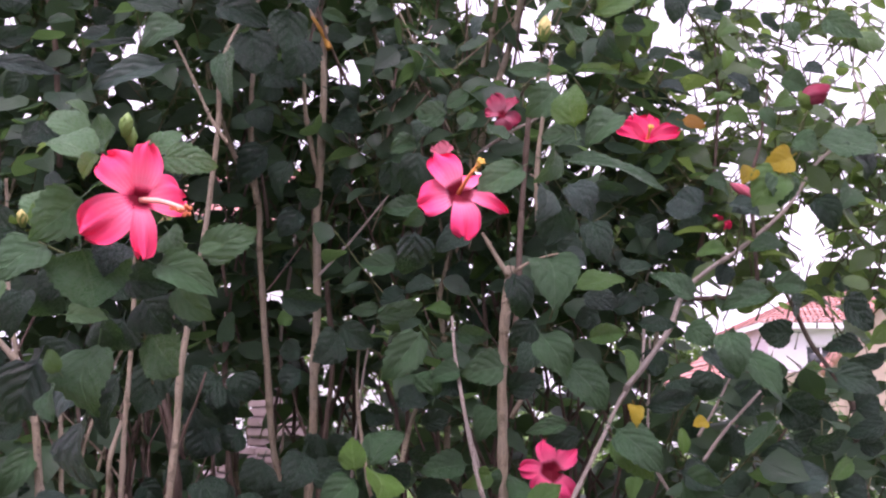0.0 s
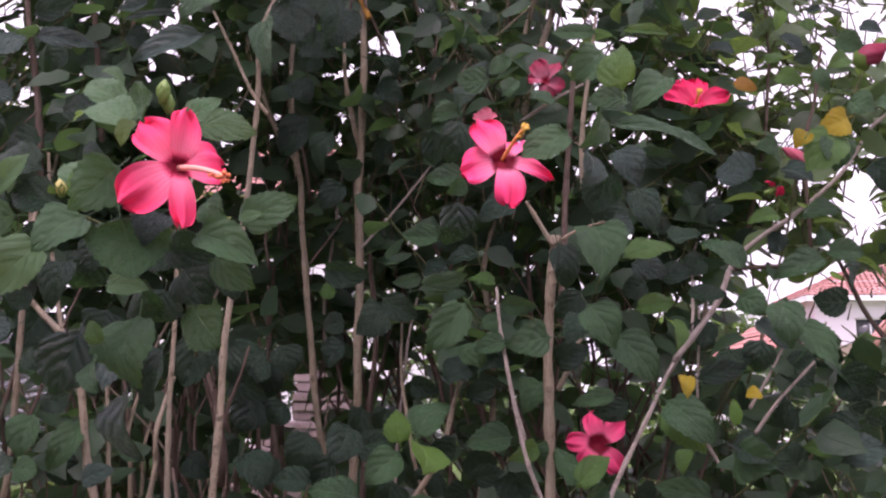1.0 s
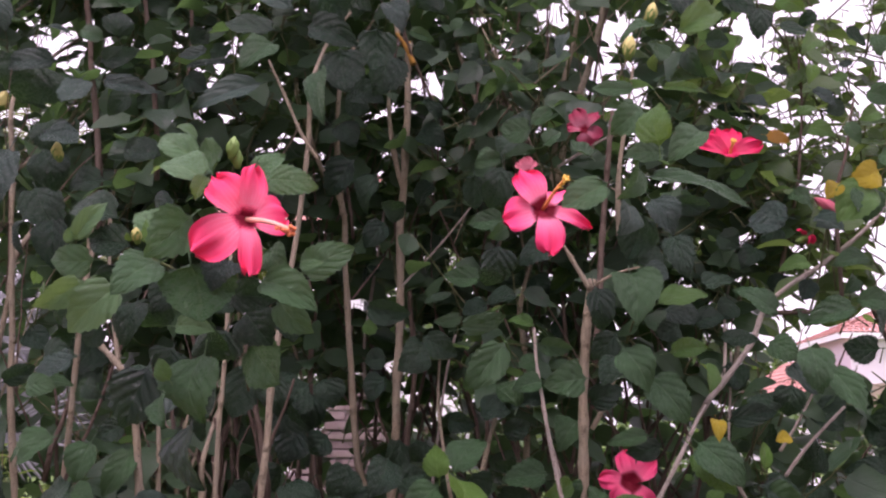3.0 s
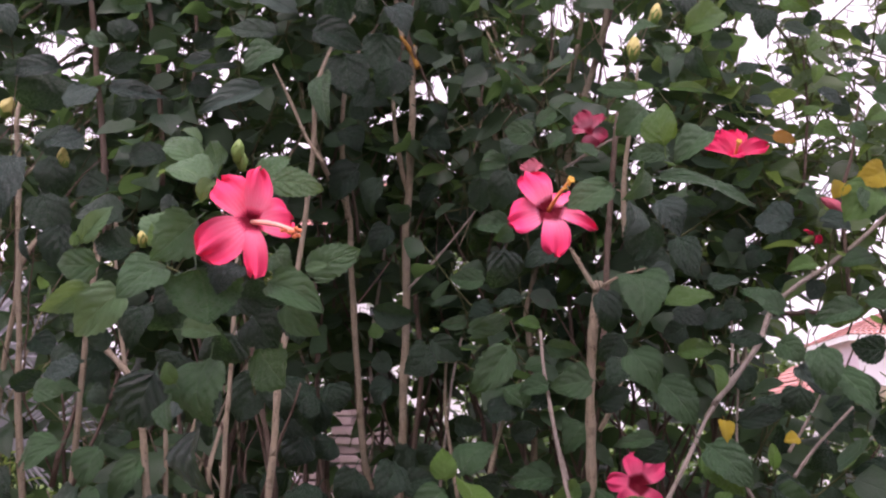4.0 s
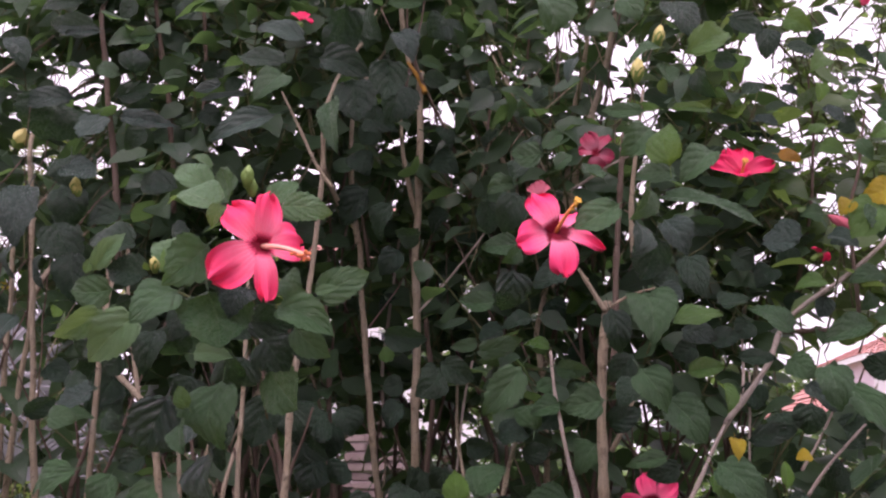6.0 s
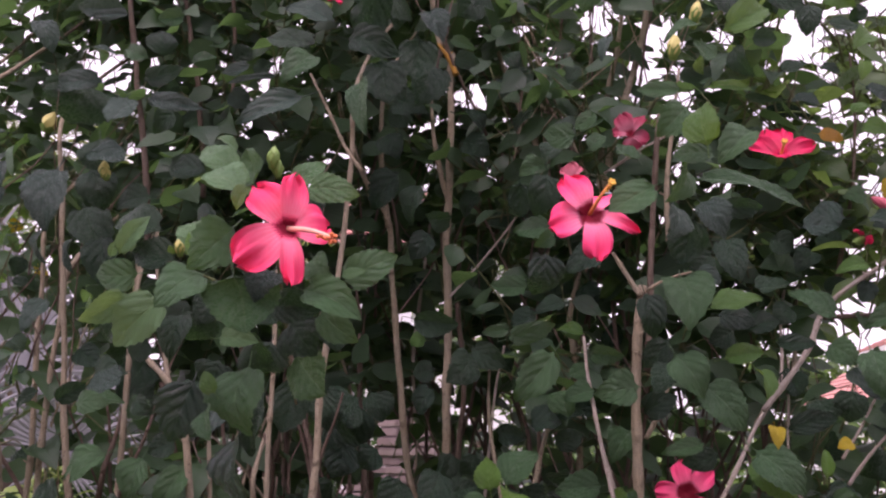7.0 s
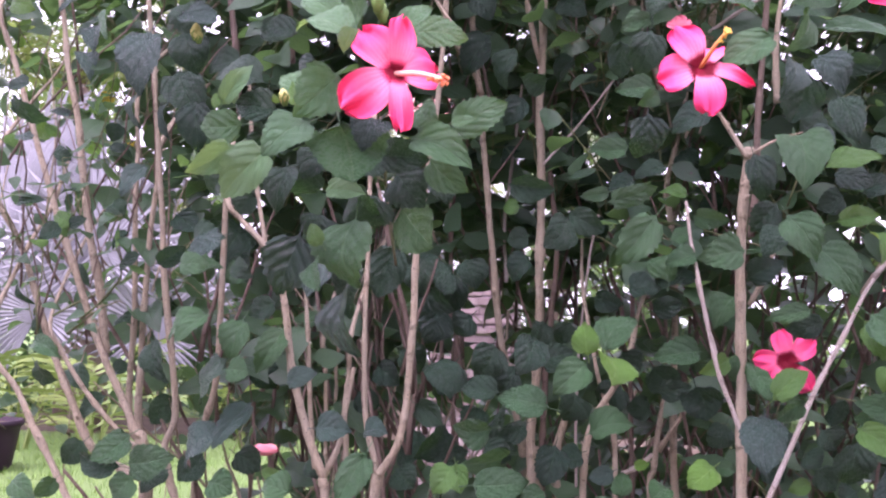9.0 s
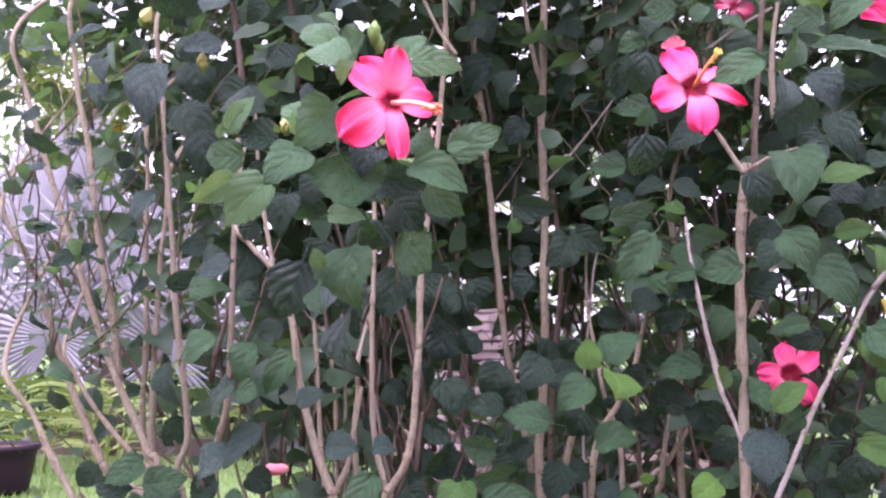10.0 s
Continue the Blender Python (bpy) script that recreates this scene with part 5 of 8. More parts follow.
stem(bush_end, 0.0048, 0.0020, [(0.300, 1.650, 1.353), (0.379, 1.675, 1.448), (0.416, 1.700, 1.519), (0.464, 1.725, 1.562), (0.533, 1.750, 1.607), (0.627, 1.775, 1.684), (0.693, 1.800, 1.771), (0.743, 1.825, 1.814), (0.818, 1.850, 1.891), (0.876, 2.020, 2.031), (0.956, 2.190, 2.171), (1.014, 2.360, 2.311)], BARK_PALE)
stem(bush_end, 0.0043, 0.0026, [(0.428, 1.750, 1.515), (0.518, 1.750, 1.520), (0.569, 1.750, 1.535)], BARK_DARK)
stem(bush_right, 0.0094, 0.0033, [(-0.120, 1.800, -0.030), (-0.138, 1.800, 0.447), (-0.156, 1.800, 0.894), (-0.152, 1.800, 1.031), (-0.137, 1.800, 1.105), (-0.103, 1.800, 1.161), (-0.078, 1.800, 1.211), (-0.043, 1.970, 1.351), (0.013, 2.140, 1.491), (0.048, 2.310, 1.631)])
stem(bush_right, 0.0070, 0.0024, [(-0.080, 1.850, -0.030), (-0.090, 1.850, 0.473), (-0.099, 1.850, 0.946), (-0.104, 1.850, 1.087), (-0.124, 1.850, 1.157), (-0.140, 1.850, 1.228), (-0.172, 2.020, 1.368), (-0.182, 2.190, 1.508), (-0.214, 2.360, 1.648)])
stem(bush_right, 0.0065, 0.0051, [(0.020, 1.950, -0.030), (-0.010, 1.950, 0.466), (-0.039, 1.950, 0.932), (-0.032, 1.950, 1.006), (-0.023, 1.950, 1.080), (-0.010, 1.950, 1.138)])
stem(bush_right, 0.0056, 0.0033, [(-0.023, 1.980, 1.034), (0.004, 1.980, 1.078), (0.030, 1.980, 1.116), (0.057, 1.980, 1.154)])
stem(bush_right, 0.0050, 0.0041, [(-0.090, 1.900, 1.000), (-0.059, 1.900, 1.016), (-0.034, 1.900, 1.038)], BARK_PALE)
stem(bush_right, 0.0036, 0.0025, [(0.085, 1.500, 1.127), (0.075, 1.500, 1.155), (0.055, 1.500, 1.207), (0.043, 1.500, 1.263), (0.030, 1.500, 1.337), (0.020, 1.540, 1.400), (0.016, 1.620, 1.470)], BARK_PALE)
stem(bush_right, 0.0095, 0.0036, [(0.060, 2.050, -0.030), (0.034, 2.025, 0.463), (0.009, 2.000, 0.926), (0.007, 2.000, 1.141), (0.011, 2.000, 1.359), (0.000, 2.000, 1.493), (-0.005, 2.000, 1.549), (0.017, 2.000, 1.650), (0.034, 2.000, 1.717), (0.049, 2.170, 1.857), (0.085, 2.340, 1.997), (0.100, 2.510, 2.137)])
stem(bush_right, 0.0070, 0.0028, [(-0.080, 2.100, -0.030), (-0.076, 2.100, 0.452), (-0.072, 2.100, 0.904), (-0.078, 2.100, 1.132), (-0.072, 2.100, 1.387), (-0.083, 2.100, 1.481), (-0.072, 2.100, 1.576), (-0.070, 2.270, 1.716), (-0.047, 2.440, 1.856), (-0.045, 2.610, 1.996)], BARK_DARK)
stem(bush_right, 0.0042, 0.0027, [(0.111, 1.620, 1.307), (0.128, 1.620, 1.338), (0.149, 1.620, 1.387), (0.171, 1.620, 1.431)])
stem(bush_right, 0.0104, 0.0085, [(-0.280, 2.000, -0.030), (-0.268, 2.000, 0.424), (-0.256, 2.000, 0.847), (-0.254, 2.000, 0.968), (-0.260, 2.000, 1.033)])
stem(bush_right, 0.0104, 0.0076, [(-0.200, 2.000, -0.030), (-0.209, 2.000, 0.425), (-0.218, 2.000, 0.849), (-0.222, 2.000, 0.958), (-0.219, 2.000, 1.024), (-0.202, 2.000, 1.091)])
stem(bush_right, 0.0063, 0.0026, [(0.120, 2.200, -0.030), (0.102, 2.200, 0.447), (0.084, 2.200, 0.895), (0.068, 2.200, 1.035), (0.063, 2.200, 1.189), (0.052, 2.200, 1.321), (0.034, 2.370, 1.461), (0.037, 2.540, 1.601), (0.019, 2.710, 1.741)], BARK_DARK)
stem(bush_right, 0.0080, 0.0029, [(0.071, 1.950, 1.800), (0.084, 1.950, 1.884), (0.114, 1.950, 1.993), (0.139, 1.950, 2.066), (0.164, 1.950, 2.166), (0.178, 1.950, 2.268), (0.182, 2.120, 2.408), (0.207, 2.290, 2.548), (0.211, 2.460, 2.688)])
stem(bush_right, 0.0063, 0.0024, [(0.055, 2.000, 1.752), (0.075, 2.000, 1.973), (0.101, 2.000, 2.099), (0.120, 2.000, 2.215), (0.134, 2.000, 2.294), (0.141, 2.170, 2.434), (0.171, 2.340, 2.574), (0.178, 2.510, 2.714)])
stem(bush_right, 0.0035, 0.0022, [(0.065, 1.800, 1.795), (0.129, 1.800, 1.837), (0.183, 1.800, 1.866)], BARK_PALE)
stem(bush_right, 0.0059, 0.0023, [(0.173, 1.750, 1.654), (0.174, 1.750, 1.770), (0.186, 1.750, 1.867), (0.201, 1.750, 1.976)])
stem(bush_right, 0.0026, 0.0019, [(0.028, 1.550, 1.344), (0.041, 1.550, 1.292), (0.057, 1.550, 1.232)], BARK_PALE)
stem(bush_end, 0.0034, 0.0021, [(0.437, 1.700, 1.236), (0.476, 1.700, 1.287), (0.540, 1.700, 1.353)], BARK_PALE)
stem(bush_end, 0.0030, 0.0017, [(0.430, 1.700, 1.277), (0.460, 1.700, 1.324), (0.491, 1.700, 1.380)], BARK_PALE)
stem(bush_end, 0.0057, 0.0021, [(0.333, 1.900, 1.335), (0.383, 1.900, 1.410), (0.406, 1.900, 1.442), (0.454, 2.070, 1.582), (0.525, 2.240, 1.722), (0.573, 2.410, 1.862)])
stem(bush_end, 0.0031, 0.0018, [(0.405, 1.800, 1.169), (0.369, 1.800, 1.259), (0.376, 1.800, 1.450)], BARK_PALE)
stem(bush_end, 0.0038, 0.0021, [(0.544, 1.700, 1.539), (0.543, 1.700, 1.709), (0.563, 1.700, 1.791), (0.584, 1.700, 1.895)], BARK_DARK)
stem(bush_end, 0.0042, 0.0023, [(0.489, 1.900, 1.589), (0.529, 1.900, 1.757), (0.548, 1.900, 1.907), (0.549, 1.900, 2.049)], BARK_DARK)
stem(bush_end, 0.0112, 0.0036, [(0.750, 1.900, -0.030), (0.790, 1.900, 0.283), (0.830, 1.900, 0.567), (0.807, 1.900, 1.043), (0.779, 1.900, 1.226), (0.776, 1.900, 1.330), (0.763, 2.070, 1.470), (0.772, 2.240, 1.610), (0.759, 2.410, 1.750)], BARK_DARK)
stem(bush_centre, 0.0033, 0.0020, [(-0.333, 1.500, 1.728), (-0.363, 1.500, 1.771), (-0.393, 1.500, 1.834), (-0.424, 1.500, 1.898)])
stem(bush_left, 0.0065, 0.0026, [(-0.798, 1.750, 1.659), (-0.817, 1.750, 1.848), (-0.845, 1.750, 2.021), (-0.866, 1.750, 2.188), (-0.888, 1.920, 2.328), (-0.889, 2.090, 2.468), (-0.911, 2.260, 2.608)], BARK_DARK)
stem(bush_left, 0.0057, 0.0024, [(-0.713, 1.800, 1.770), (-0.733, 1.800, 1.979), (-0.759, 1.800, 2.111), (-0.776, 1.800, 2.234), (-0.800, 1.970, 2.374), (-0.801, 2.140, 2.514), (-0.825, 2.310, 2.654)], BARK_DARK)
stem(bush_left, 0.0043, 0.0034, [(-0.663, 1.800, 1.977), (-0.664, 1.800, 2.085), (-0.677, 1.800, 2.206)], BARK_DARK)
# branch of the large flower
stem(bush_mid, 0.0019, 0.0013, [(-0.374, 1.300, 1.349), (-0.369, 1.230, 1.418), (-0.356, 1.160, 1.468), (-0.345, 1.090, 1.511), (-0.331, 1.020, 1.569), (-0.305, 0.950, 1.575)], TWIG)
stem(bush_mid, 0.0016, 0.0009, [(-0.362, 1.200, 1.444), (-0.408, 1.133, 1.478), (-0.461, 1.067, 1.501), (-0.466, 1.000, 1.495)], TWIG)
# leaves of the left and upper left
leaf(bush_left, "dark", (-0.681, 1.550, 1.761), (-0.621, 1.558, 1.747), 0.040)
leaf(bush_left, "dark", (-0.684, 1.500, 1.694), (-0.746, 1.491, 1.678), 0.048)
leaf(bush_left, "dark", (-0.827, 1.500, 1.362), (-0.777, 1.490, 1.388), 0.029)
leaf(bush_centre, "dark", (-0.333, 1.850, 1.825), (-0.393, 1.850, 1.756), 0.065)
leaf(bush_right, "dark", (0.010, 1.500, 1.770), (-0.040, 1.497, 1.785), 0.044)
leaf(bush_right, "mid", (0.174, 1.400, 1.382), (0.231, 1.406, 1.318), 0.054)
leaf(bush_right, "mid", (-0.012, 1.550, 1.338), (0.013, 1.529, 1.390), 0.050)
leaf(bush_right, "mid", (0.094, 1.350, 1.690), (0.063, 1.351, 1.716), 0.031)
leaf(bush_right, "dark", (0.106, 1.600, 1.346), (0.161, 1.603, 1.374), 0.041)
leaf(bush_end, "yellow", (0.546, 1.500, 1.710), (0.500, 1.493, 1.691), 0.042)
leaf(bush_end, "yellow", (0.485, 1.500, 1.689), (0.463, 1.501, 1.666), 0.025)
leaf(bush_end, "grass", (0.536, 1.500, 1.686), (0.478, 1.488, 1.631), 0.058)
leaf(bush_end, "rusty", (0.376, 1.500, 1.767), (0.415, 1.505, 1.757), 0.019)
leaf(bush_end, "mid", (0.683, 1.500, 1.738), (0.587, 1.509, 1.733), 0.050)
leaf(bush_end, "dark", (0.639, 1.500, 1.722), (0.665, 1.492, 1.669), 0.049)
leaf(bush_end, "mid", (0.609, 1.500, 1.938), (0.644, 1.488, 1.880), 0.034)
leaf(bush_end, "grass", (0.684, 1.500, 1.876), (0.665, 1.492, 1.921), 0.054)
leaf(bush_end, "mid", (0.550, 1.550, 1.672), (0.489, 1.534, 1.650), 0.042)
leaf(bush_end, "dark", (0.594, 1.550, 1.654), (0.625, 1.548, 1.598), 0.042)
leaf(bush_end, "grey", (0.435, 1.600, 1.656), (0.381, 1.605, 1.667), 0.050)
leaf(bush_end, "grey", (0.472, 1.600, 1.656), (0.516, 1.596, 1.626), 0.030)
leaf(bush_end, "grey", (0.608, 1.600, 1.890), (0.644, 1.596, 1.874), 0.026)
leaf(bush_end, "grass", (0.665, 1.600, 1.890), (0.715, 1.605, 1.882), 0.030)
leaf(bush_end, "mid", (0.563, 1.550, 1.747), (0.603, 1.550, 1.728), 0.039)
leaf(bush_end, "mid", (0.595, 1.700, 1.739), (0.630, 1.694, 1.707), 0.042)
leaf(bush_end, "mid", (0.712, 1.700, 1.709), (0.674, 1.688, 1.656), 0.042)
leaf(bush_end, "mid", (0.622, 1.750, 1.924), (0.670, 1.744, 1.900), 0.039)
# leaves low on the hedge
leaf(bush_left, "dark", (-0.902, 1.550, 1.027), (-0.991, 1.554, 1.044), 0.039)
leaf(bush_left, "mid", (-0.893, 1.550, 1.033), (-0.811, 1.539, 1.049), 0.056)
leaf(bush_left, "mid", (-0.854, 1.500, 1.022), (-0.895, 1.505, 0.981), 0.045)
leaf(bush_left, "mid", (-0.860, 1.500, 1.088), (-0.915, 1.494, 1.047), 0.043)
leaf(bush_left, "mid", (-0.732, 1.500, 1.279), (-0.801, 1.508, 1.241), 0.037)
leaf(bush_left, "grey", (-0.852, 1.500, 1.528), (-0.879, 1.486, 1.470), 0.037)
leaf(bush_left, "grass", (-0.979, 1.500, 1.431), (-1.024, 1.504, 1.446), 0.026)
leaf(bush_left, "dark", (-0.999, 1.500, 1.426), (-1.030, 1.493, 1.402), 0.030)
leaf(bush_left, "dark", (-0.966, 1.500, 1.478), (-1.000, 1.488, 1.481), 0.013)
leaf(bush_left, "dark", (-0.989, 1.500, 1.426), (-0.954, 1.492, 1.439), 0.019)
leaf(bush_left, "dark", (-0.918, 1.500, 1.458), (-0.893, 1.502, 1.439), 0.024)
leaf(bush_left, "dark", (-0.876, 1.500, 1.416), (-0.904, 1.489, 1.387), 0.013)
leaf(bush_left, "dark", (-1.086, 1.500, 1.465), (-1.033, 1.491, 1.471), 0.019)
leaf(bush_left, "dark", (-0.854, 1.500, 1.379), (-0.892, 1.506, 1.351), 0.024)
leaf(bush_left, "dark", (-0.822, 1.550, 1.449), (-0.777, 1.544, 1.419), 0.039)
leaf(bush_left, "dark", (-0.765, 1.500, 1.397), (-0.706, 1.498, 1.406), 0.041)
leaf(bush_left, "mid", (-0.822, 1.600, 1.347), (-0.769, 1.596, 1.376), 0.046)
leaf(bush_left, "mid", (-1.042, 1.500, 1.233), (-0.986, 1.494, 1.211), 0.028)
leaf(bush_left, "dark", (-1.040, 1.500, 1.200), (-1.005, 1.505, 1.164), 0.037)
leaf(bush_left, "mid", (-1.038, 1.450, 1.014), (-0.987, 1.436, 0.990), 0.036)
leaf(bush_left, "mid", (-0.990, 1.500, 1.013), (-1.024, 1.493, 0.981), 0.028)
leaf(bush_left, "dark", (-0.881, 1.600, 1.239), (-0.842, 1.590, 1.163), 0.044)
leaf(bush_left, "mid", (-0.709, 1.600, 1.367), (-0.749, 1.600, 1.337), 0.040)
leaf(bush_mid, "glossy", (-0.502, 1.450, 1.392), (-0.525, 1.419, 1.305), 0.058)
leaf(bush_mid, "dark", (-0.464, 1.450, 1.375), (-0.484, 1.419, 1.276), 0.054)
leaf(bush_mid, "dark", (-0.565, 1.450, 1.392), (-0.597, 1.435, 1.314), 0.052)
leaf(bush_mid, "dark", (-0.452, 1.600, 1.404), (-0.480, 1.603, 1.311), 0.056)
leaf(bush_centre, "dark", (-0.421, 1.850, 1.024), (-0.365, 1.832, 1.038), 0.046)
leaf(bush_centre, "dark", (-0.404, 1.850, 1.383), (-0.449, 1.858, 1.329), 0.081)
leaf(bush_right, "dark", (-0.039, 1.850, 1.352), (0.050, 1.837, 1.362), 0.046)
# leaves round the large flower
leaf(bush_mid, "light", (-0.340, 0.930, 1.569), (-0.389, 0.930, 1.597), 0.029)
leaf(bush_mid, "fresh", (-0.313, 0.900, 1.547), (-0.325, 0.900, 1.587), 0.041)
leaf(bush_mid, "light", (-0.306, 0.860, 1.528), (-0.364, 0.860, 1.543), 0.039)
leaf(bush_mid, "grass", (-0.291, 0.820, 1.524), (-0.304, 0.820, 1.503), 0.019)
leaf(bush_mid, "light", (-0.331, 0.900, 1.581), (-0.358, 0.900, 1.602), 0.008)
leaf(bush_mid, "light", (-0.277, 0.900, 1.543), (-0.245, 0.900, 1.573), 0.024)
leaf(bush_mid, "light", (-0.259, 0.890, 1.539), (-0.206, 0.890, 1.533), 0.027)
leaf(bush_mid, "grey", (-0.262, 0.920, 1.537), (-0.248, 0.920, 1.521), 0.018)
leaf(bush_mid, "light", (-0.368, 0.930, 1.484), (-0.405, 0.930, 1.515), 0.033)
leaf(bush_mid, "fresh", (-0.328, 0.890, 1.503), (-0.360, 0.890, 1.456), 0.044)
leaf(bush_mid, "fresh", (-0.435, 0.920, 1.464), (-0.482, 0.920, 1.464), 0.032)
leaf(bush_mid, "light", (-0.455, 0.910, 1.481), (-0.424, 0.910, 1.522), 0.019)
leaf(bush_mid, "dark", (-0.426, 0.950, 1.513), (-0.487, 0.950, 1.527), 0.037)
leaf(bush_mid, "grass", (-0.462, 0.910, 1.478), (-0.466, 0.910, 1.500), 0.008)
leaf(bush_mid, "dark", (-0.411, 0.950, 1.483), (-0.459, 0.950, 1.492), 0.034)
leaf(bush_mid, "light", (-0.434, 0.900, 1.440), (-0.483, 0.900, 1.411), 0.026)
leaf(bush_mid, "light", (-0.399, 0.900, 1.437), (-0.451, 0.900, 1.389), 0.038)
leaf(bush_mid, "fresh", (-0.352, 0.880, 1.456), (-0.390, 0.880, 1.419), 0.044)
leaf(bush_mid, "fresh", (-0.327, 0.890, 1.457), (-0.310, 0.890, 1.397), 0.065)
leaf(bush_mid, "grey", (-0.290, 0.900, 1.461), (-0.306, 0.900, 1.430), 0.041)
leaf(bush_mid, "dark", (-0.296, 0.920, 1.429), (-0.248, 0.920, 1.425), 0.032)
leaf(bush_mid, "fresh", (-0.258, 0.890, 1.440), (-0.199, 0.890, 1.412), 0.033)
leaf(bush_mid, "fresh", (-0.245, 0.910, 1.425), (-0.209, 0.910, 1.391), 0.029)
leaf(bush_mid, "fresh", (-0.226, 0.920, 1.451), (-0.173, 0.920, 1.479), 0.032)
leaf(bush_mid, "light", (-0.224, 0.900, 1.454), (-0.199, 0.900, 1.460), 0.011)
leaf(bush_mid, "fresh", (-0.257, 0.920, 1.477), (-0.232, 0.920, 1.448), 0.028)
leaf(bush_mid, "dark", (-0.284, 0.940, 1.416), (-0.255, 0.940, 1.381), 0.044)
leaf(bush_mid, "dark", (-0.247, 0.950, 1.418), (-0.232, 0.950, 1.385), 0.032)
leaf(bush_mid, "light", (-0.357, 0.940, 1.400), (-0.313, 0.940, 1.394), 0.021)
leaf(bush_mid, "dark", (-0.397, 0.940, 1.425), (-0.401, 0.940, 1.378), 0.032)
leaf(bush_mid, "dark", (-0.440, 0.960, 1.402), (-0.456, 0.960, 1.380), 0.026)
leaf(bush_mid, "dark", (-0.337, 0.970, 1.404), (-0.310, 0.970, 1.378), 0.040)
leaf(bush_mid, "dark", (-0.386, 0.970, 1.433), (-0.404, 0.970, 1.400), 0.037)
leaf(bush_mid, "dark", (-0.433, 0.980, 1.468), (-0.452, 0.980, 1.438), 0.033)
leaf(bush_mid, "dark", (-0.377, 0.980, 1.448), (-0.389, 0.980, 1.414), 0.033)
leaf(bush_mid, "dark", (-0.323, 0.960, 1.438), (-0.302, 0.960, 1.415), 0.035)
leaf(bush_mid, "dark", (-0.314, 0.960, 1.524), (-0.295, 0.960, 1.544), 0.032)
leaf(bush_mid, "dark", (-0.376, 0.970, 1.537), (-0.399, 0.970, 1.524), 0.029)
leaf(bush_mid, "dark", (-0.474, 0.970, 1.426), (-0.496, 0.970, 1.403), 0.029)
leaf(bush_mid, "grass", (-0.499, 0.950, 1.430), (-0.507, 0.950, 1.450), 0.008)
leaf(bush_mid, "grass", (-0.393, 0.900, 1.486), (-0.396, 0.900, 1.480), 0.006)
leaf(bush_mid, "grass", (-0.455, 0.940, 1.488), (-0.450, 0.940, 1.507), 0.008)
leaf(bush_mid, "fresh", (-0.330, 0.960, 1.375), (-0.328, 0.960, 1.303), 0.061)
leaf(bush_mid, "glossy", (-0.395, 0.980, 1.361), (-0.421, 0.980, 1.297), 0.053)
leaf(bush_mid, "grass", (-0.357, 0.940, 1.345), (-0.372, 0.940, 1.368), 0.017)
leaf(bush_mid, "fresh", (-0.368, 0.950, 1.332), (-0.354, 0.950, 1.298), 0.026)
leaf(bush_mid, "glossy", (-0.350, 1.000, 1.307), (-0.340, 1.000, 1.236), 0.054)
leaf(bush_mid, "fresh", (-0.291, 0.990, 1.389), (-0.259, 0.990, 1.348), 0.051)
leaf(bush_mid, "dark", (-0.320, 1.000, 1.403), (-0.332, 1.000, 1.370), 0.045)
leaf(bush_mid, "dark", (-0.380, 1.010, 1.384), (-0.392, 1.010, 1.350), 0.041)
# leaves of the upper left
leaf(bush_left, "grey", (-0.850, 1.400, 1.970), (-0.823, 1.400, 1.916), 0.034)
leaf(bush_mid, "grey", (-0.719, 1.450, 1.994), (-0.789, 1.450, 1.995), 0.016)
leaf(bush_mid, "mid", (-0.624, 1.450, 1.989), (-0.673, 1.450, 1.986), 0.028)
leaf(bush_mid, "grey", (-0.735, 1.450, 1.923), (-0.819, 1.450, 1.934), 0.015)
leaf(bush_mid, "mid", (-0.673, 1.430, 1.907), (-0.724, 1.430, 1.933), 0.026)
leaf(bush_mid, "dark", (-0.672, 1.480, 1.929), (-0.675, 1.480, 1.976), 0.039)
leaf(bush_left, "grey", (-0.767, 1.470, 1.888), (-0.872, 1.470, 1.885), 0.036)
leaf(bush_left, "dark", (-0.818, 1.500, 1.902), (-0.848, 1.500, 1.829), 0.091)
leaf(bush_mid, "grey", (-0.717, 1.450, 1.851), (-0.726, 1.450, 1.796), 0.051)
leaf(bush_mid, "dark", (-0.708, 1.490, 1.893), (-0.644, 1.490, 1.920), 0.032)
leaf(bush_mid, "grey", (-0.684, 1.450, 1.846), (-0.579, 1.450, 1.822), 0.029)
leaf(bush_mid, "grey", (-0.469, 1.470, 1.884), (-0.559, 1.470, 1.873), 0.010)
leaf(bush_mid, "grey", (-0.401, 1.390, 1.819), (-0.500, 1.390, 1.765), 0.039)
leaf(bush_centre, "mid", (-0.390, 1.390, 1.885), (-0.430, 1.390, 1.832), 0.044)
leaf(bush_mid, "dark", (-0.395, 1.430, 1.920), (-0.492, 1.430, 1.951), 0.039)
leaf(bush_mid, "dark", (-0.773, 1.480, 1.793), (-0.763, 1.480, 1.728), 0.069)
leaf(bush_mid, "dark", (-0.659, 1.510, 1.845), (-0.698, 1.510, 1.808), 0.034)
leaf(bush_mid, "dark", (-0.585, 1.480, 1.729), (-0.655, 1.480, 1.745), 0.031)
leaf(bush_mid, "mid", (-0.652, 1.550, 1.948), (-0.603, 1.550, 1.953), 0.017)
leaf(bush_mid, "grey", (-0.537, 1.530, 1.930), (-0.588, 1.530, 1.915), 0.021)
# back leaves: the light coming through them is put into sappy and lime tones
leaf(bush_left, "grass", (-1.266, 2.250, 2.352), (-1.216, 2.250, 2.317), 0.034)
leaf(bush_left, "grass", (-1.202, 2.250, 2.303), (-1.244, 2.250, 2.338), 0.034)
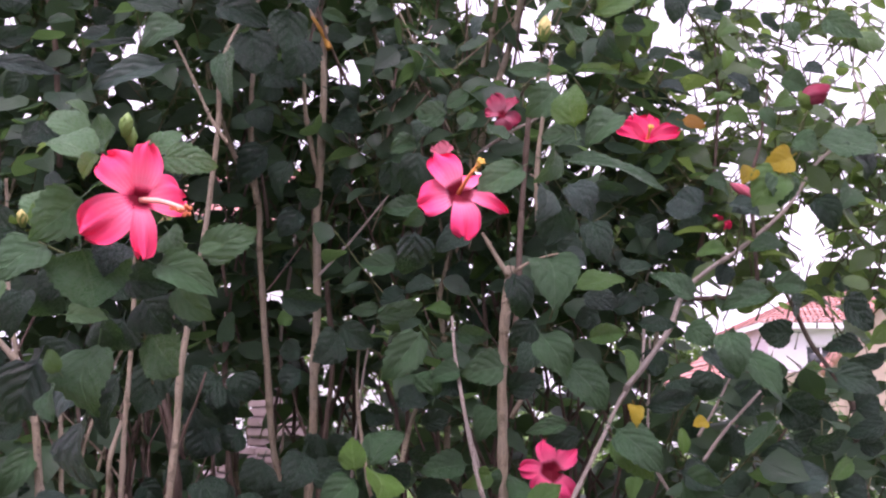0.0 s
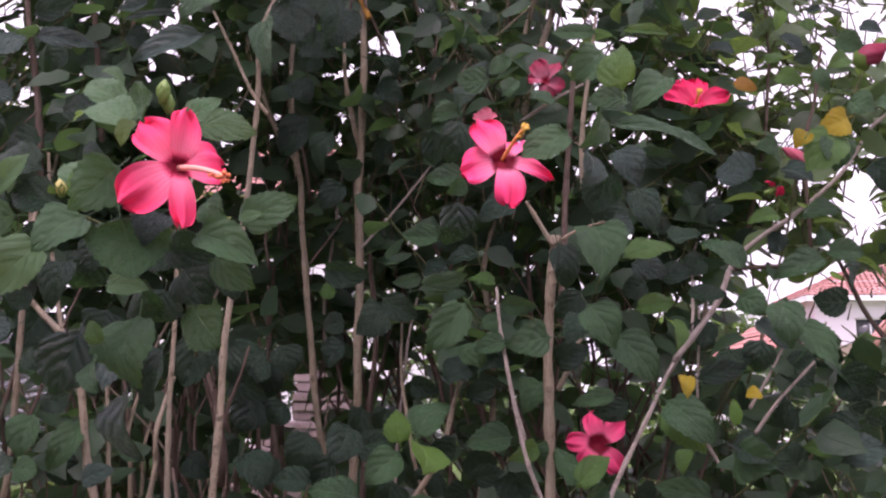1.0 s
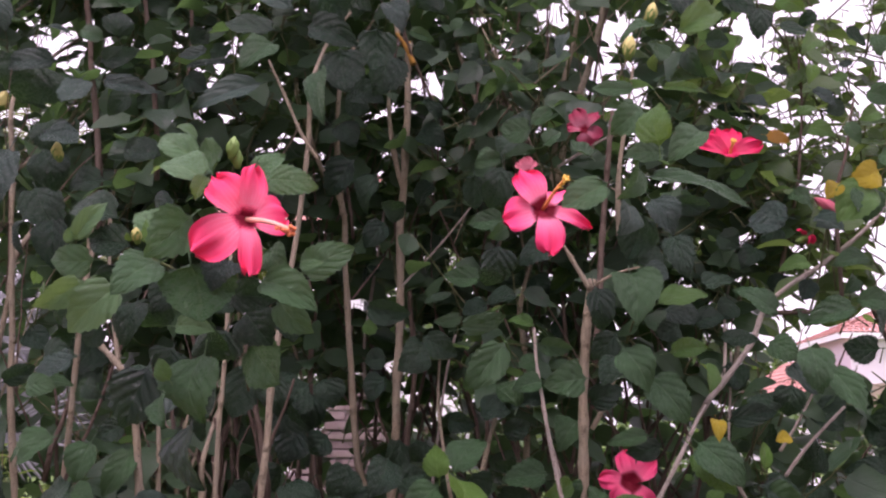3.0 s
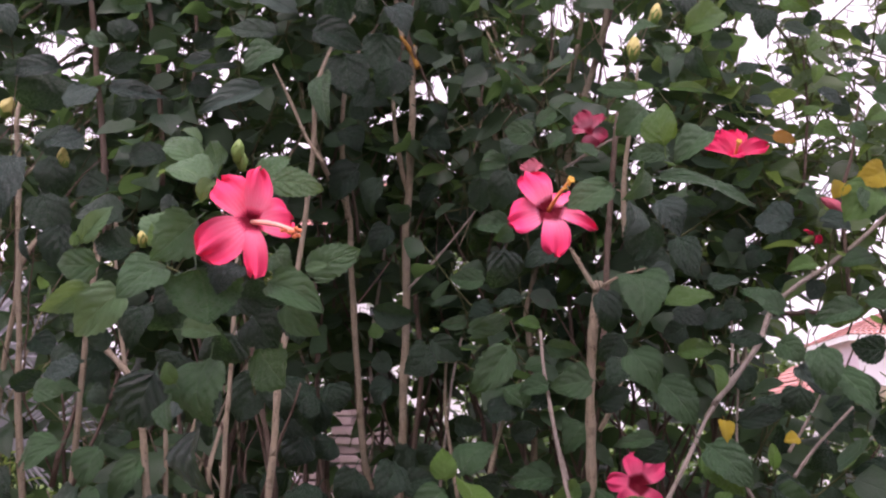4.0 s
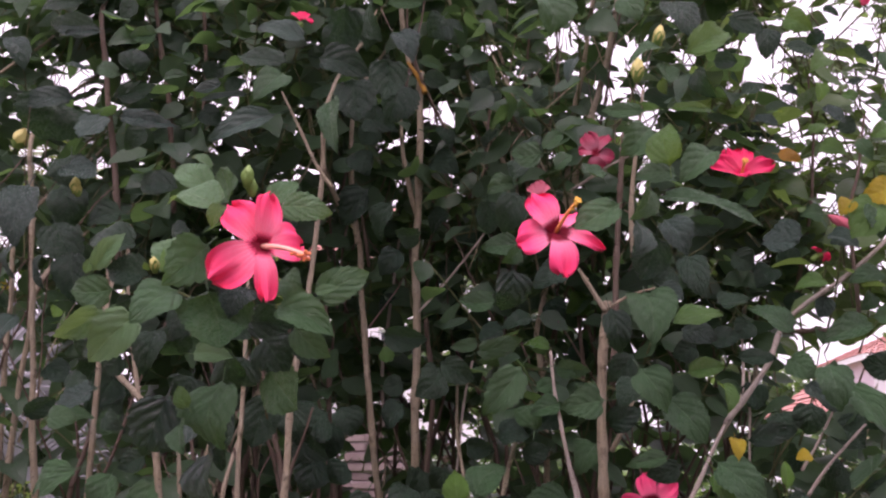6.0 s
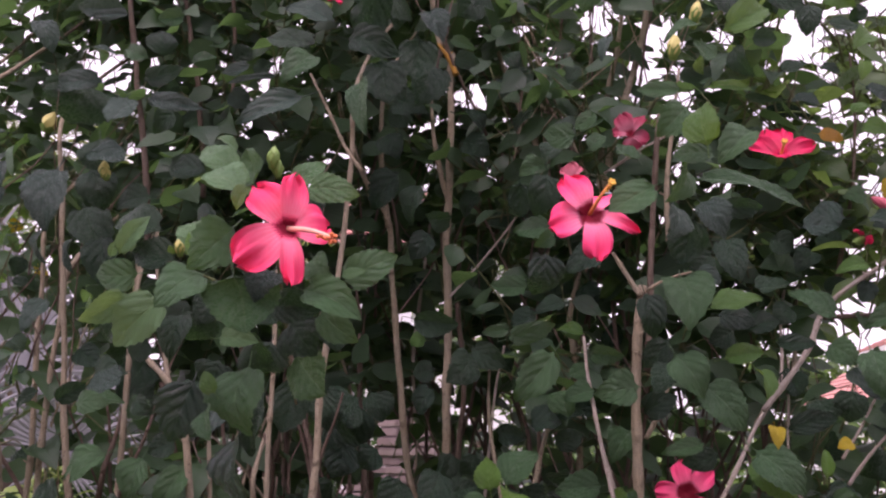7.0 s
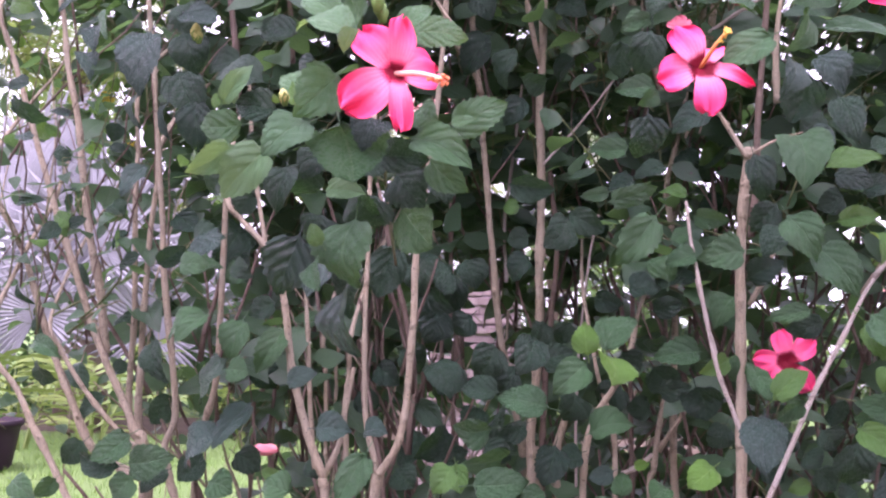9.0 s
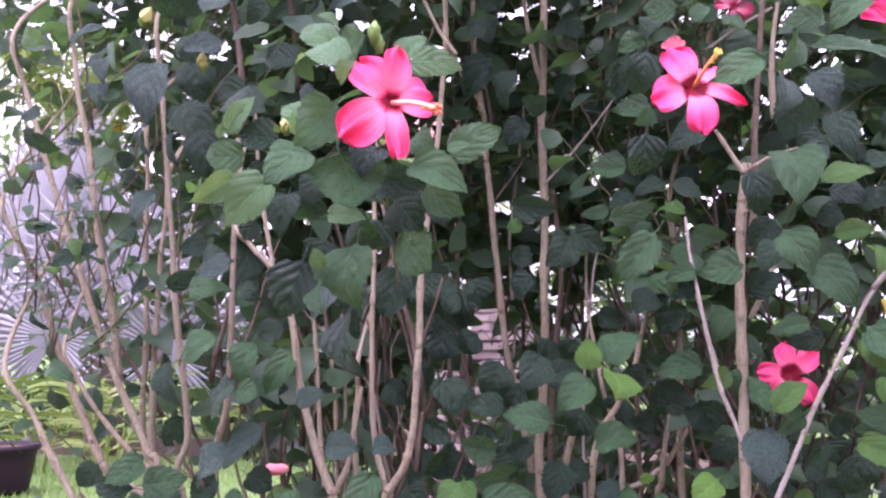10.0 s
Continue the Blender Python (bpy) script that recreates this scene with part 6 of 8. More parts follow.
leaf(bush_left, "lime", (-0.970, 2.300, 2.374), (-0.921, 2.300, 2.338), 0.035)
leaf(bush_left, "grass", (-0.883, 2.250, 2.329), (-0.919, 2.250, 2.290), 0.040)
leaf(bush_left, "grass", (-0.859, 2.250, 2.355), (-0.890, 2.250, 2.329), 0.028)
leaf(bush_left, "lime", (-0.867, 2.250, 2.282), (-0.905, 2.250, 2.263), 0.028)
leaf(bush_left, "grass", (-0.971, 2.250, 2.291), (-0.944, 2.250, 2.264), 0.023)
leaf(bush_mid, "dark", (-0.648, 1.750, 2.029), (-0.609, 1.750, 2.054), 0.044)
leaf(bush_mid, "dark", (-0.557, 1.700, 2.007), (-0.579, 1.700, 1.968), 0.039)
leaf(bush_mid, "dark", (-0.636, 1.700, 1.944), (-0.591, 1.700, 1.914), 0.039)
# leaves high in the middle, their shade under the crown put into a dark tone
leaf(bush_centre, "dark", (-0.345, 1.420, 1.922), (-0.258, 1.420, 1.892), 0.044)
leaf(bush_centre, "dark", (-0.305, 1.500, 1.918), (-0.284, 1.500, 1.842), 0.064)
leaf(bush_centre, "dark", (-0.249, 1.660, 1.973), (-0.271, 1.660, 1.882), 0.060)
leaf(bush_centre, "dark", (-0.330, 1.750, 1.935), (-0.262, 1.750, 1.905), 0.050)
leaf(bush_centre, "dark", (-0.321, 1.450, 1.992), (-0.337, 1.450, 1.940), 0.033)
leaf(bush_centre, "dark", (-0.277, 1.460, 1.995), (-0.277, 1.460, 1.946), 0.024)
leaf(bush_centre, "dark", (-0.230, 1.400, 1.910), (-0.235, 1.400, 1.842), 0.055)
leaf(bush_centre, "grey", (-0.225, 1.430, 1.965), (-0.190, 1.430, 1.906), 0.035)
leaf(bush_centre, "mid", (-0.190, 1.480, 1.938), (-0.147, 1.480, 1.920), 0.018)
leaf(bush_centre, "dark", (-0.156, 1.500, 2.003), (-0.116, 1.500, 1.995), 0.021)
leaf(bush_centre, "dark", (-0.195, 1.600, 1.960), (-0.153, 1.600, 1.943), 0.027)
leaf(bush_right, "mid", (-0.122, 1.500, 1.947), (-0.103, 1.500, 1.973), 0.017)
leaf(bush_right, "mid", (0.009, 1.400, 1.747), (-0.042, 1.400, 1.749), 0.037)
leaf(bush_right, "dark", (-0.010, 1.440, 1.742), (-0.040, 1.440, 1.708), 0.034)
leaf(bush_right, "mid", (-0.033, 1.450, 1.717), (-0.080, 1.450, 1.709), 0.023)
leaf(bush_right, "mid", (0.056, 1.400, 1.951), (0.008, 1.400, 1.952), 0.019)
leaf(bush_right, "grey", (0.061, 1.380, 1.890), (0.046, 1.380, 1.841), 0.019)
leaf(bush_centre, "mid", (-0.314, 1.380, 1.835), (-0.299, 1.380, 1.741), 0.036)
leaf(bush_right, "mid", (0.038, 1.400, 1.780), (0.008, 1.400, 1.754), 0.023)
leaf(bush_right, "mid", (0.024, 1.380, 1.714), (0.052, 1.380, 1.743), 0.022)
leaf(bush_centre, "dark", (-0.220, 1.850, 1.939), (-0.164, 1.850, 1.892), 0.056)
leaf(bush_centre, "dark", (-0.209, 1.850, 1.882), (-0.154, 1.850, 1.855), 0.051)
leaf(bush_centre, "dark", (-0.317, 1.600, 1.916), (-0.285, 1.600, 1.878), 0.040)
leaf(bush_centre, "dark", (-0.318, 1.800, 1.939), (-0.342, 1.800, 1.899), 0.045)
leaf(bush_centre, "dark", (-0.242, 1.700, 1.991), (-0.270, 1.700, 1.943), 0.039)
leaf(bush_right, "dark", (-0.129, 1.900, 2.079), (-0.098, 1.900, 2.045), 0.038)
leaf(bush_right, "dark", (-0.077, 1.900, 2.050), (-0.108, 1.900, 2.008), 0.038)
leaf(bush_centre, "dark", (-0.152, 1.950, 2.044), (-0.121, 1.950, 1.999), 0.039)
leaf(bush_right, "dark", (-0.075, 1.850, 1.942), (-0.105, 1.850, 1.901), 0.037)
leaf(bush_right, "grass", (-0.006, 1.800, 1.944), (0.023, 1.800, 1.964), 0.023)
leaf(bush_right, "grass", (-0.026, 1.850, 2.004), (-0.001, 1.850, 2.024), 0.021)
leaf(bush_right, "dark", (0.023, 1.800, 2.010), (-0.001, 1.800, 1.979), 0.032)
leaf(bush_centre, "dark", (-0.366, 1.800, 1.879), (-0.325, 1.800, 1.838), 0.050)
# leaves of the upper end
leaf(bush_right, "grass", (0.216, 1.350, 1.877), (0.289, 1.350, 1.923), 0.040)
leaf(bush_right, "mid", (0.183, 1.300, 1.865), (0.127, 1.300, 1.844), 0.026)
leaf(bush_right, "mid", (0.145, 1.250, 1.756), (0.086, 1.250, 1.760), 0.021)
leaf(bush_right, "mid", (0.149, 1.230, 1.726), (0.107, 1.230, 1.686), 0.042)
leaf(bush_right, "grass", (0.160, 1.150, 1.646), (0.160, 1.150, 1.709), 0.042)
leaf(bush_right, "mid", (0.174, 1.210, 1.656), (0.125, 1.210, 1.658), 0.026)
leaf(bush_right, "grass", (0.176, 1.250, 1.758), (0.240, 1.250, 1.748), 0.013)
leaf(bush_right, "mid", (0.185, 1.330, 1.855), (0.188, 1.330, 1.818), 0.032)
leaf(bush_right, "dark", (0.248, 1.450, 1.894), (0.275, 1.450, 1.841), 0.027)
leaf(bush_right, "dark", (0.285, 1.500, 1.925), (0.327, 1.500, 1.924), 0.027)
leaf(bush_right, "mid", (0.250, 1.350, 1.729), (0.199, 1.350, 1.681), 0.040)
leaf(bush_end, "dark", (0.337, 1.550, 1.887), (0.377, 1.550, 1.905), 0.025)
leaf(bush_end, "dark", (0.388, 1.550, 2.003), (0.383, 1.550, 1.948), 0.037)
leaf(bush_end, "dark", (0.420, 1.570, 1.979), (0.475, 1.570, 1.962), 0.026)
leaf(bush_end, "grass", (0.480, 1.550, 1.947), (0.443, 1.550, 1.910), 0.033)
leaf(bush_end, "grey", (0.465, 1.550, 1.860), (0.503, 1.550, 1.828), 0.024)
leaf(bush_end, "grass", (0.381, 1.570, 1.854), (0.412, 1.570, 1.861), 0.017)
leaf(bush_end, "grey", (0.351, 1.550, 1.840), (0.397, 1.550, 1.824), 0.019)
leaf(bush_end, "lime", (0.479, 1.600, 1.922), (0.473, 1.600, 1.882), 0.021)
leaf(bush_end, "dark", (0.541, 1.600, 1.989), (0.576, 1.600, 1.956), 0.018)
leaf(bush_end, "grass", (0.570, 1.550, 1.824), (0.535, 1.550, 1.805), 0.028)
leaf(bush_end, "grass", (0.472, 1.600, 1.812), (0.510, 1.600, 1.787), 0.030)
leaf(bush_end, "grass", (0.471, 1.650, 1.846), (0.512, 1.650, 1.868), 0.025)
leaf(bush_end, "mid", (0.517, 1.550, 1.804), (0.537, 1.550, 1.764), 0.021)
leaf(bush_end, "grey", (0.551, 1.600, 1.925), (0.523, 1.600, 1.918), 0.011)
leaf(bush_end, "grey", (0.412, 1.600, 1.915), (0.446, 1.600, 1.899), 0.013)
leaf(bush_end, "dark", (0.383, 1.950, 1.956), (0.488, 1.950, 1.942), 0.025)
leaf(bush_end, "dark", (0.509, 1.650, 2.038), (0.481, 1.650, 2.016), 0.025)
leaf(bush_end, "grass", (0.556, 1.650, 1.907), (0.532, 1.650, 1.921), 0.025)
leaf(bush_end, "mid", (0.572, 1.550, 1.953), (0.575, 1.550, 1.913), 0.024)
leaf(bush_end, "dark", (0.566, 1.700, 1.888), (0.535, 1.700, 1.870), 0.030)
leaf(bush_end, "grass", (0.350, 1.650, 1.976), (0.385, 1.650, 1.994), 0.021)
# leaves low in the middle
leaf(bush_centre, "lime", (-0.134, 1.580, 1.224), (-0.141, 1.580, 1.279), 0.041)
leaf(bush_right, "mid", (-0.114, 1.620, 1.231), (-0.061, 1.620, 1.286), 0.053)
leaf(bush_right, "lime", (-0.106, 1.570, 1.227), (-0.099, 1.570, 1.181), 0.057)
leaf(bush_centre, "mid", (-0.135, 1.590, 1.215), (-0.190, 1.590, 1.165), 0.051)
leaf(bush_right, "dark", (-0.085, 1.660, 1.232), (-0.060, 1.660, 1.185), 0.048)
leaf(bush_right, "mid", (0.042, 1.620, 1.234), (-0.036, 1.620, 1.223), 0.042)
leaf(bush_right, "grass", (0.077, 1.560, 1.226), (0.031, 1.560, 1.203), 0.031)
leaf(bush_right, "mid", (0.102, 1.580, 1.225), (0.080, 1.580, 1.191), 0.041)
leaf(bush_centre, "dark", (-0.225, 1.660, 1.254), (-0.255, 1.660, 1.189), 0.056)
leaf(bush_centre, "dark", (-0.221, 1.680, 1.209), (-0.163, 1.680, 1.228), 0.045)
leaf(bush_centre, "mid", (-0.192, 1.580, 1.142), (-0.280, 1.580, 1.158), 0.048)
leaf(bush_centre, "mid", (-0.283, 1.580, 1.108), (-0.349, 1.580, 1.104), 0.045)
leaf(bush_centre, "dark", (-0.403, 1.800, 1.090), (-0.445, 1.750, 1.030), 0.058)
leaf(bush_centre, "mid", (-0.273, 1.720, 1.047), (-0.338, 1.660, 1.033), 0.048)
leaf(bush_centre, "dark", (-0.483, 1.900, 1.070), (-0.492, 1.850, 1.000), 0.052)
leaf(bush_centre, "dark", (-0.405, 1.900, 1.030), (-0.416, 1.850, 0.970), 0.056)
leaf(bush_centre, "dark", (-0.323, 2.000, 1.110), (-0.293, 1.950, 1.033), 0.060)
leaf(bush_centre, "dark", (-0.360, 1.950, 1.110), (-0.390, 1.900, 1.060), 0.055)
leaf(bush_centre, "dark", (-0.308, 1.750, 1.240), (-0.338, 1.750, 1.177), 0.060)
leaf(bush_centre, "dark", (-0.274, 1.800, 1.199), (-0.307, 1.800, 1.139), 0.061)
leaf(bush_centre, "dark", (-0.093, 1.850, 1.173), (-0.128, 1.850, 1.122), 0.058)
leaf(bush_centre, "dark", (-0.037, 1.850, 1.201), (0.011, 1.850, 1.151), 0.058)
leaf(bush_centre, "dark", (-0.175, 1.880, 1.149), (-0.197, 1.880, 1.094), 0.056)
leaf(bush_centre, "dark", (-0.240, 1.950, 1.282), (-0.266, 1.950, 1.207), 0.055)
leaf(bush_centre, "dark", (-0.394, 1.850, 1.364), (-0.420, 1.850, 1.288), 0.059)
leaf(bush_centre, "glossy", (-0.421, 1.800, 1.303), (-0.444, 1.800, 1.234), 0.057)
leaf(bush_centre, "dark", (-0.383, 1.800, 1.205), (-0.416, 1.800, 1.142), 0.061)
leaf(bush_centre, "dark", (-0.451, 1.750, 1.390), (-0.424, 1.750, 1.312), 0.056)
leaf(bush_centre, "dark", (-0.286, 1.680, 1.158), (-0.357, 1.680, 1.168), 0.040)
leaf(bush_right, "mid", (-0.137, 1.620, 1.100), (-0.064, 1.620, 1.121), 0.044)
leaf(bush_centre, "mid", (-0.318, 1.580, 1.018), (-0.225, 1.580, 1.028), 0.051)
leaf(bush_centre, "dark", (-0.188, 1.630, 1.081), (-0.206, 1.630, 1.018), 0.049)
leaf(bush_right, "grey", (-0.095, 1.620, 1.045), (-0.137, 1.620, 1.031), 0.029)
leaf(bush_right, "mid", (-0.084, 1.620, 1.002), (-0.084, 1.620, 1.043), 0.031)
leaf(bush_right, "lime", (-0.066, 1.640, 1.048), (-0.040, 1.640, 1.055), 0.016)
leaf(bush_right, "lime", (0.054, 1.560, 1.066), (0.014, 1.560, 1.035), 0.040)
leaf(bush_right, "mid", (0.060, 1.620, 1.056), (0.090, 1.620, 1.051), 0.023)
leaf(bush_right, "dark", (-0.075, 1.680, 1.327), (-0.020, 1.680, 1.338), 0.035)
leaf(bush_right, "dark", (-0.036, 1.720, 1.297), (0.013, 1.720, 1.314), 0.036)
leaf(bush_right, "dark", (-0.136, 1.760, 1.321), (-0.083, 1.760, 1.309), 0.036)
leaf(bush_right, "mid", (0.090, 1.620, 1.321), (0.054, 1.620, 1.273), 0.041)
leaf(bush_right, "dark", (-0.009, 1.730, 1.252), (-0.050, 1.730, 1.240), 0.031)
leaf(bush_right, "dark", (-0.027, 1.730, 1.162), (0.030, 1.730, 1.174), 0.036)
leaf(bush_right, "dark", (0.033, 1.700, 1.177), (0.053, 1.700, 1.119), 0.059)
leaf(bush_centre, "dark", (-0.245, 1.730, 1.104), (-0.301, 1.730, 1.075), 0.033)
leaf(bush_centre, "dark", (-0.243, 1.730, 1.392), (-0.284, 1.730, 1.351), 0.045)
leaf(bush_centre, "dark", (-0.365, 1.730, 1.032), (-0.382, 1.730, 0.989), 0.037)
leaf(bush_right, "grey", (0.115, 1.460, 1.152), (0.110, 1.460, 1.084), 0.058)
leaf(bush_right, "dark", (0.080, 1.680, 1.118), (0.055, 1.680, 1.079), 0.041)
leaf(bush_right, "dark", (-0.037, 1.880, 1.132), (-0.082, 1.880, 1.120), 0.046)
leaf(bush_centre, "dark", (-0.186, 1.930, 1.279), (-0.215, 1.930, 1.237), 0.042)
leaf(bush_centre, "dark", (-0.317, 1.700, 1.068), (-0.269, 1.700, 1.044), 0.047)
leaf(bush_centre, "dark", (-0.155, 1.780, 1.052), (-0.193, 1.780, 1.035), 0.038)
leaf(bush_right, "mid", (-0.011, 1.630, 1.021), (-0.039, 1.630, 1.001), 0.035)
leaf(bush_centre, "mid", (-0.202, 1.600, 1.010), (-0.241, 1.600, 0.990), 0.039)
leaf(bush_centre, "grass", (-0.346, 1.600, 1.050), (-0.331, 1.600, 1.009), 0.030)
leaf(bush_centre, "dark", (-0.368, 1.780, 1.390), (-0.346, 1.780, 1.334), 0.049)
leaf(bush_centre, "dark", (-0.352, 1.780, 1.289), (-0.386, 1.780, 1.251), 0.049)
# leaves low at the end
leaf(bush_right, "mid", (0.121, 1.430, 1.171), (0.109, 1.430, 1.211), 0.023)
leaf(bush_right, "grass", (0.117, 1.400, 1.175), (0.167, 1.400, 1.215), 0.032)
leaf(bush_right, "mid", (0.173, 1.500, 1.170), (0.132, 1.500, 1.142), 0.029)
leaf(bush_right, "grass", (0.239, 1.430, 1.284), (0.295, 1.430, 1.219), 0.046)
leaf(bush_right, "mid", (0.293, 1.470, 1.162), (0.233, 1.470, 1.148), 0.034)
leaf(bush_right, "grass", (0.232, 1.450, 1.139), (0.283, 1.450, 1.103), 0.036)
leaf(bush_right, "dark", (0.254, 1.550, 1.112), (0.245, 1.550, 1.041), 0.057)
leaf(bush_right, "grey", (0.304, 1.490, 1.078), (0.260, 1.490, 1.037), 0.047)
leaf(bush_right, "dark", (0.194, 1.550, 1.068), (0.224, 1.550, 1.035), 0.036)
leaf(bush_right, "mid", (0.117, 1.550, 1.171), (0.102, 1.550, 1.223), 0.030)
leaf(bush_right, "mid", (0.198, 1.570, 1.300), (0.128, 1.570, 1.284), 0.025)
leaf(bush_right, "dark", (0.227, 1.650, 1.286), (0.168, 1.650, 1.269), 0.035)
leaf(bush_right, "grass", (0.191, 1.570, 1.047), (0.158, 1.570, 1.033), 0.023)
leaf(bush_right, "grass", (0.296, 1.550, 1.220), (0.283, 1.550, 1.184), 0.023)
leaf(bush_right, "dark", (0.257, 1.800, 1.143), (0.288, 1.800, 1.117), 0.047)
leaf(bush_right, "dark", (0.235, 1.750, 1.107), (0.262, 1.750, 1.075), 0.046)
leaf(bush_right, "dark", (0.324, 1.750, 1.167), (0.342, 1.750, 1.141), 0.035)
leaf(bush_right, "dark", (0.180, 1.650, 1.109), (0.152, 1.650, 1.084), 0.037)
leaf(bush_right, "dark", (0.201, 1.700, 1.073), (0.225, 1.700, 1.051), 0.038)
leaf(bush_right, "dark", (0.133, 1.650, 1.058), (0.163, 1.650, 1.034), 0.037)
leaf(bush_right, "dark", (0.270, 1.650, 1.025), (0.246, 1.650, 1.006), 0.037)
# leaves low on the hedge
leaf(bush_mid, "mid", (-0.614, 1.530, 1.262), (-0.654, 1.530, 1.190), 0.043)
leaf(bush_mid, "mid", (-0.664, 1.480, 1.275), (-0.682, 1.480, 1.214), 0.047)
leaf(bush_mid, "mid", (-0.712, 1.460, 1.282), (-0.768, 1.460, 1.240), 0.027)
leaf(bush_mid, "dark", (-0.690, 1.480, 1.213), (-0.742, 1.480, 1.148), 0.059)
leaf(bush_mid, "mid", (-0.675, 1.440, 1.197), (-0.636, 1.440, 1.192), 0.036)
leaf(bush_mid, "grey", (-0.697, 1.500, 1.099), (-0.766, 1.500, 1.038), 0.046)
leaf(bush_mid, "grey", (-0.658, 1.510, 1.145), (-0.704, 1.510, 1.074), 0.039)
leaf(bush_mid, "grey", (-0.592, 1.480, 1.176), (-0.541, 1.480, 1.195), 0.030)
leaf(bush_mid, "grey", (-0.537, 1.460, 1.111), (-0.477, 1.460, 1.107), 0.041)
leaf(bush_mid, "grey", (-0.467, 1.480, 1.104), (-0.428, 1.480, 1.109), 0.025)
leaf(bush_mid, "mid", (-0.448, 1.440, 1.083), (-0.479, 1.440, 1.014), 0.041)
leaf(bush_centre, "grass", (-0.326, 1.480, 1.061), (-0.356, 1.480, 1.020), 0.040)
leaf(bush_mid, "mid", (-0.565, 1.440, 1.017), (-0.613, 1.440, 1.031), 0.039)
leaf(bush_mid, "grass", (-0.593, 1.480, 1.033), (-0.635, 1.480, 1.041), 0.020)
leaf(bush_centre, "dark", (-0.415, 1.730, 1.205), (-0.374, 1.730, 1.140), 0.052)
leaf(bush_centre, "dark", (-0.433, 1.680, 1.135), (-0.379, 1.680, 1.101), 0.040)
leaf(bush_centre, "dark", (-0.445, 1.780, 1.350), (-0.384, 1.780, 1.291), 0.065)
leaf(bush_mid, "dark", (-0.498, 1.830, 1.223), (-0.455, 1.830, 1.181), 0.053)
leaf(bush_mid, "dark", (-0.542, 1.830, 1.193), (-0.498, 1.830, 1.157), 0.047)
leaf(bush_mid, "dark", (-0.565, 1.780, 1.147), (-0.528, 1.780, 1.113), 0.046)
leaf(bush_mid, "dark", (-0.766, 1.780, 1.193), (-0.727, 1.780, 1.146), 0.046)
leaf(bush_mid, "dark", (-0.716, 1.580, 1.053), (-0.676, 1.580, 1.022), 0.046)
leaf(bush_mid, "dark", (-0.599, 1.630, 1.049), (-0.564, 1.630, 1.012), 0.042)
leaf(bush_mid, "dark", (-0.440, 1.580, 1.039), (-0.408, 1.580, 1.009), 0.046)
leaf(bush_mid, "mid", (-0.716, 1.480, 1.021), (-0.672, 1.480, 1.007), 0.043)
# leaves in the middle
leaf(bush_right, "mid", (-0.041, 1.520, 1.741), (-0.082, 1.520, 1.711), 0.035)
leaf(bush_right, "dark", (-0.037, 1.560, 1.733), (-0.057, 1.560, 1.660), 0.049)
leaf(bush_right, "dark", (-0.086, 1.620, 1.736), (-0.086, 1.620, 1.675), 0.038)
leaf(bush_right, "mid", (-0.031, 1.500, 1.628), (-0.092, 1.500, 1.623), 0.034)
leaf(bush_right, "mid", (-0.027, 1.460, 1.611), (-0.058, 1.460, 1.591), 0.025)
leaf(bush_right, "glossy", (-0.042, 1.520, 1.594), (-0.056, 1.520, 1.524), 0.057)
leaf(bush_right, "dark", (0.049, 1.480, 1.586), (-0.010, 1.480, 1.553), 0.043)
leaf(bush_right, "mid", (-0.069, 1.560, 1.547), (-0.133, 1.560, 1.549), 0.030)
leaf(bush_centre, "dark", (-0.212, 1.720, 1.701), (-0.263, 1.720, 1.703), 0.027)
leaf(bush_centre, "dark", (-0.180, 1.920, 1.794), (-0.222, 1.920, 1.750), 0.044)
leaf(bush_centre, "dark", (-0.276, 1.670, 1.510), (-0.196, 1.670, 1.496), 0.038)
leaf(bush_centre, "grass", (-0.272, 1.820, 1.487), (-0.306, 1.820, 1.488), 0.029)
leaf(bush_right, "mid", (-0.103, 1.520, 1.457), (-0.024, 1.520, 1.480), 0.031)
leaf(bush_centre, "mid", (-0.099, 1.570, 1.482), (-0.147, 1.570, 1.473), 0.021)
leaf(bush_right, "grass", (0.016, 1.500, 1.462), (-0.028, 1.500, 1.470), 0.018)
leaf(bush_right, "mid", (-0.029, 1.500, 1.437), (-0.091, 1.500, 1.359), 0.052)
leaf(bush_centre, "dark", (-0.169, 1.620, 1.446), (-0.204, 1.620, 1.394), 0.051)
leaf(bush_centre, "dark", (-0.172, 1.660, 1.459), (-0.112, 1.660, 1.425), 0.043)
leaf(bush_right, "mid", (0.021, 1.540, 1.438), (0.078, 1.540, 1.430), 0.029)
leaf(bush_right, "mid", (0.023, 1.560, 1.417), (-0.009, 1.560, 1.405), 0.025)
leaf(bush_right, "mid", (0.030, 1.520, 1.379), (-0.019, 1.520, 1.364), 0.031)
leaf(bush_right, "mid", (0.096, 1.500, 1.383), (0.027, 1.500, 1.372), 0.047)
leaf(bush_centre, "dark", (-0.248, 1.770, 1.430), (-0.291, 1.770, 1.422), 0.036)
leaf(bush_right, "dark", (-0.010, 1.670, 1.535), (-0.066, 1.670, 1.514), 0.030)
leaf(bush_right, "dark", (-0.065, 1.720, 1.527), (-0.109, 1.720, 1.503), 0.033)
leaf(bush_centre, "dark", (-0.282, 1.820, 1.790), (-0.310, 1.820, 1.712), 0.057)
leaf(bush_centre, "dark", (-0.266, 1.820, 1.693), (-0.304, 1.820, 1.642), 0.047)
# two dark leaves stand in for a gap that is only shade
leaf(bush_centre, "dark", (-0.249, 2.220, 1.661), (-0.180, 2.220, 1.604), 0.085)
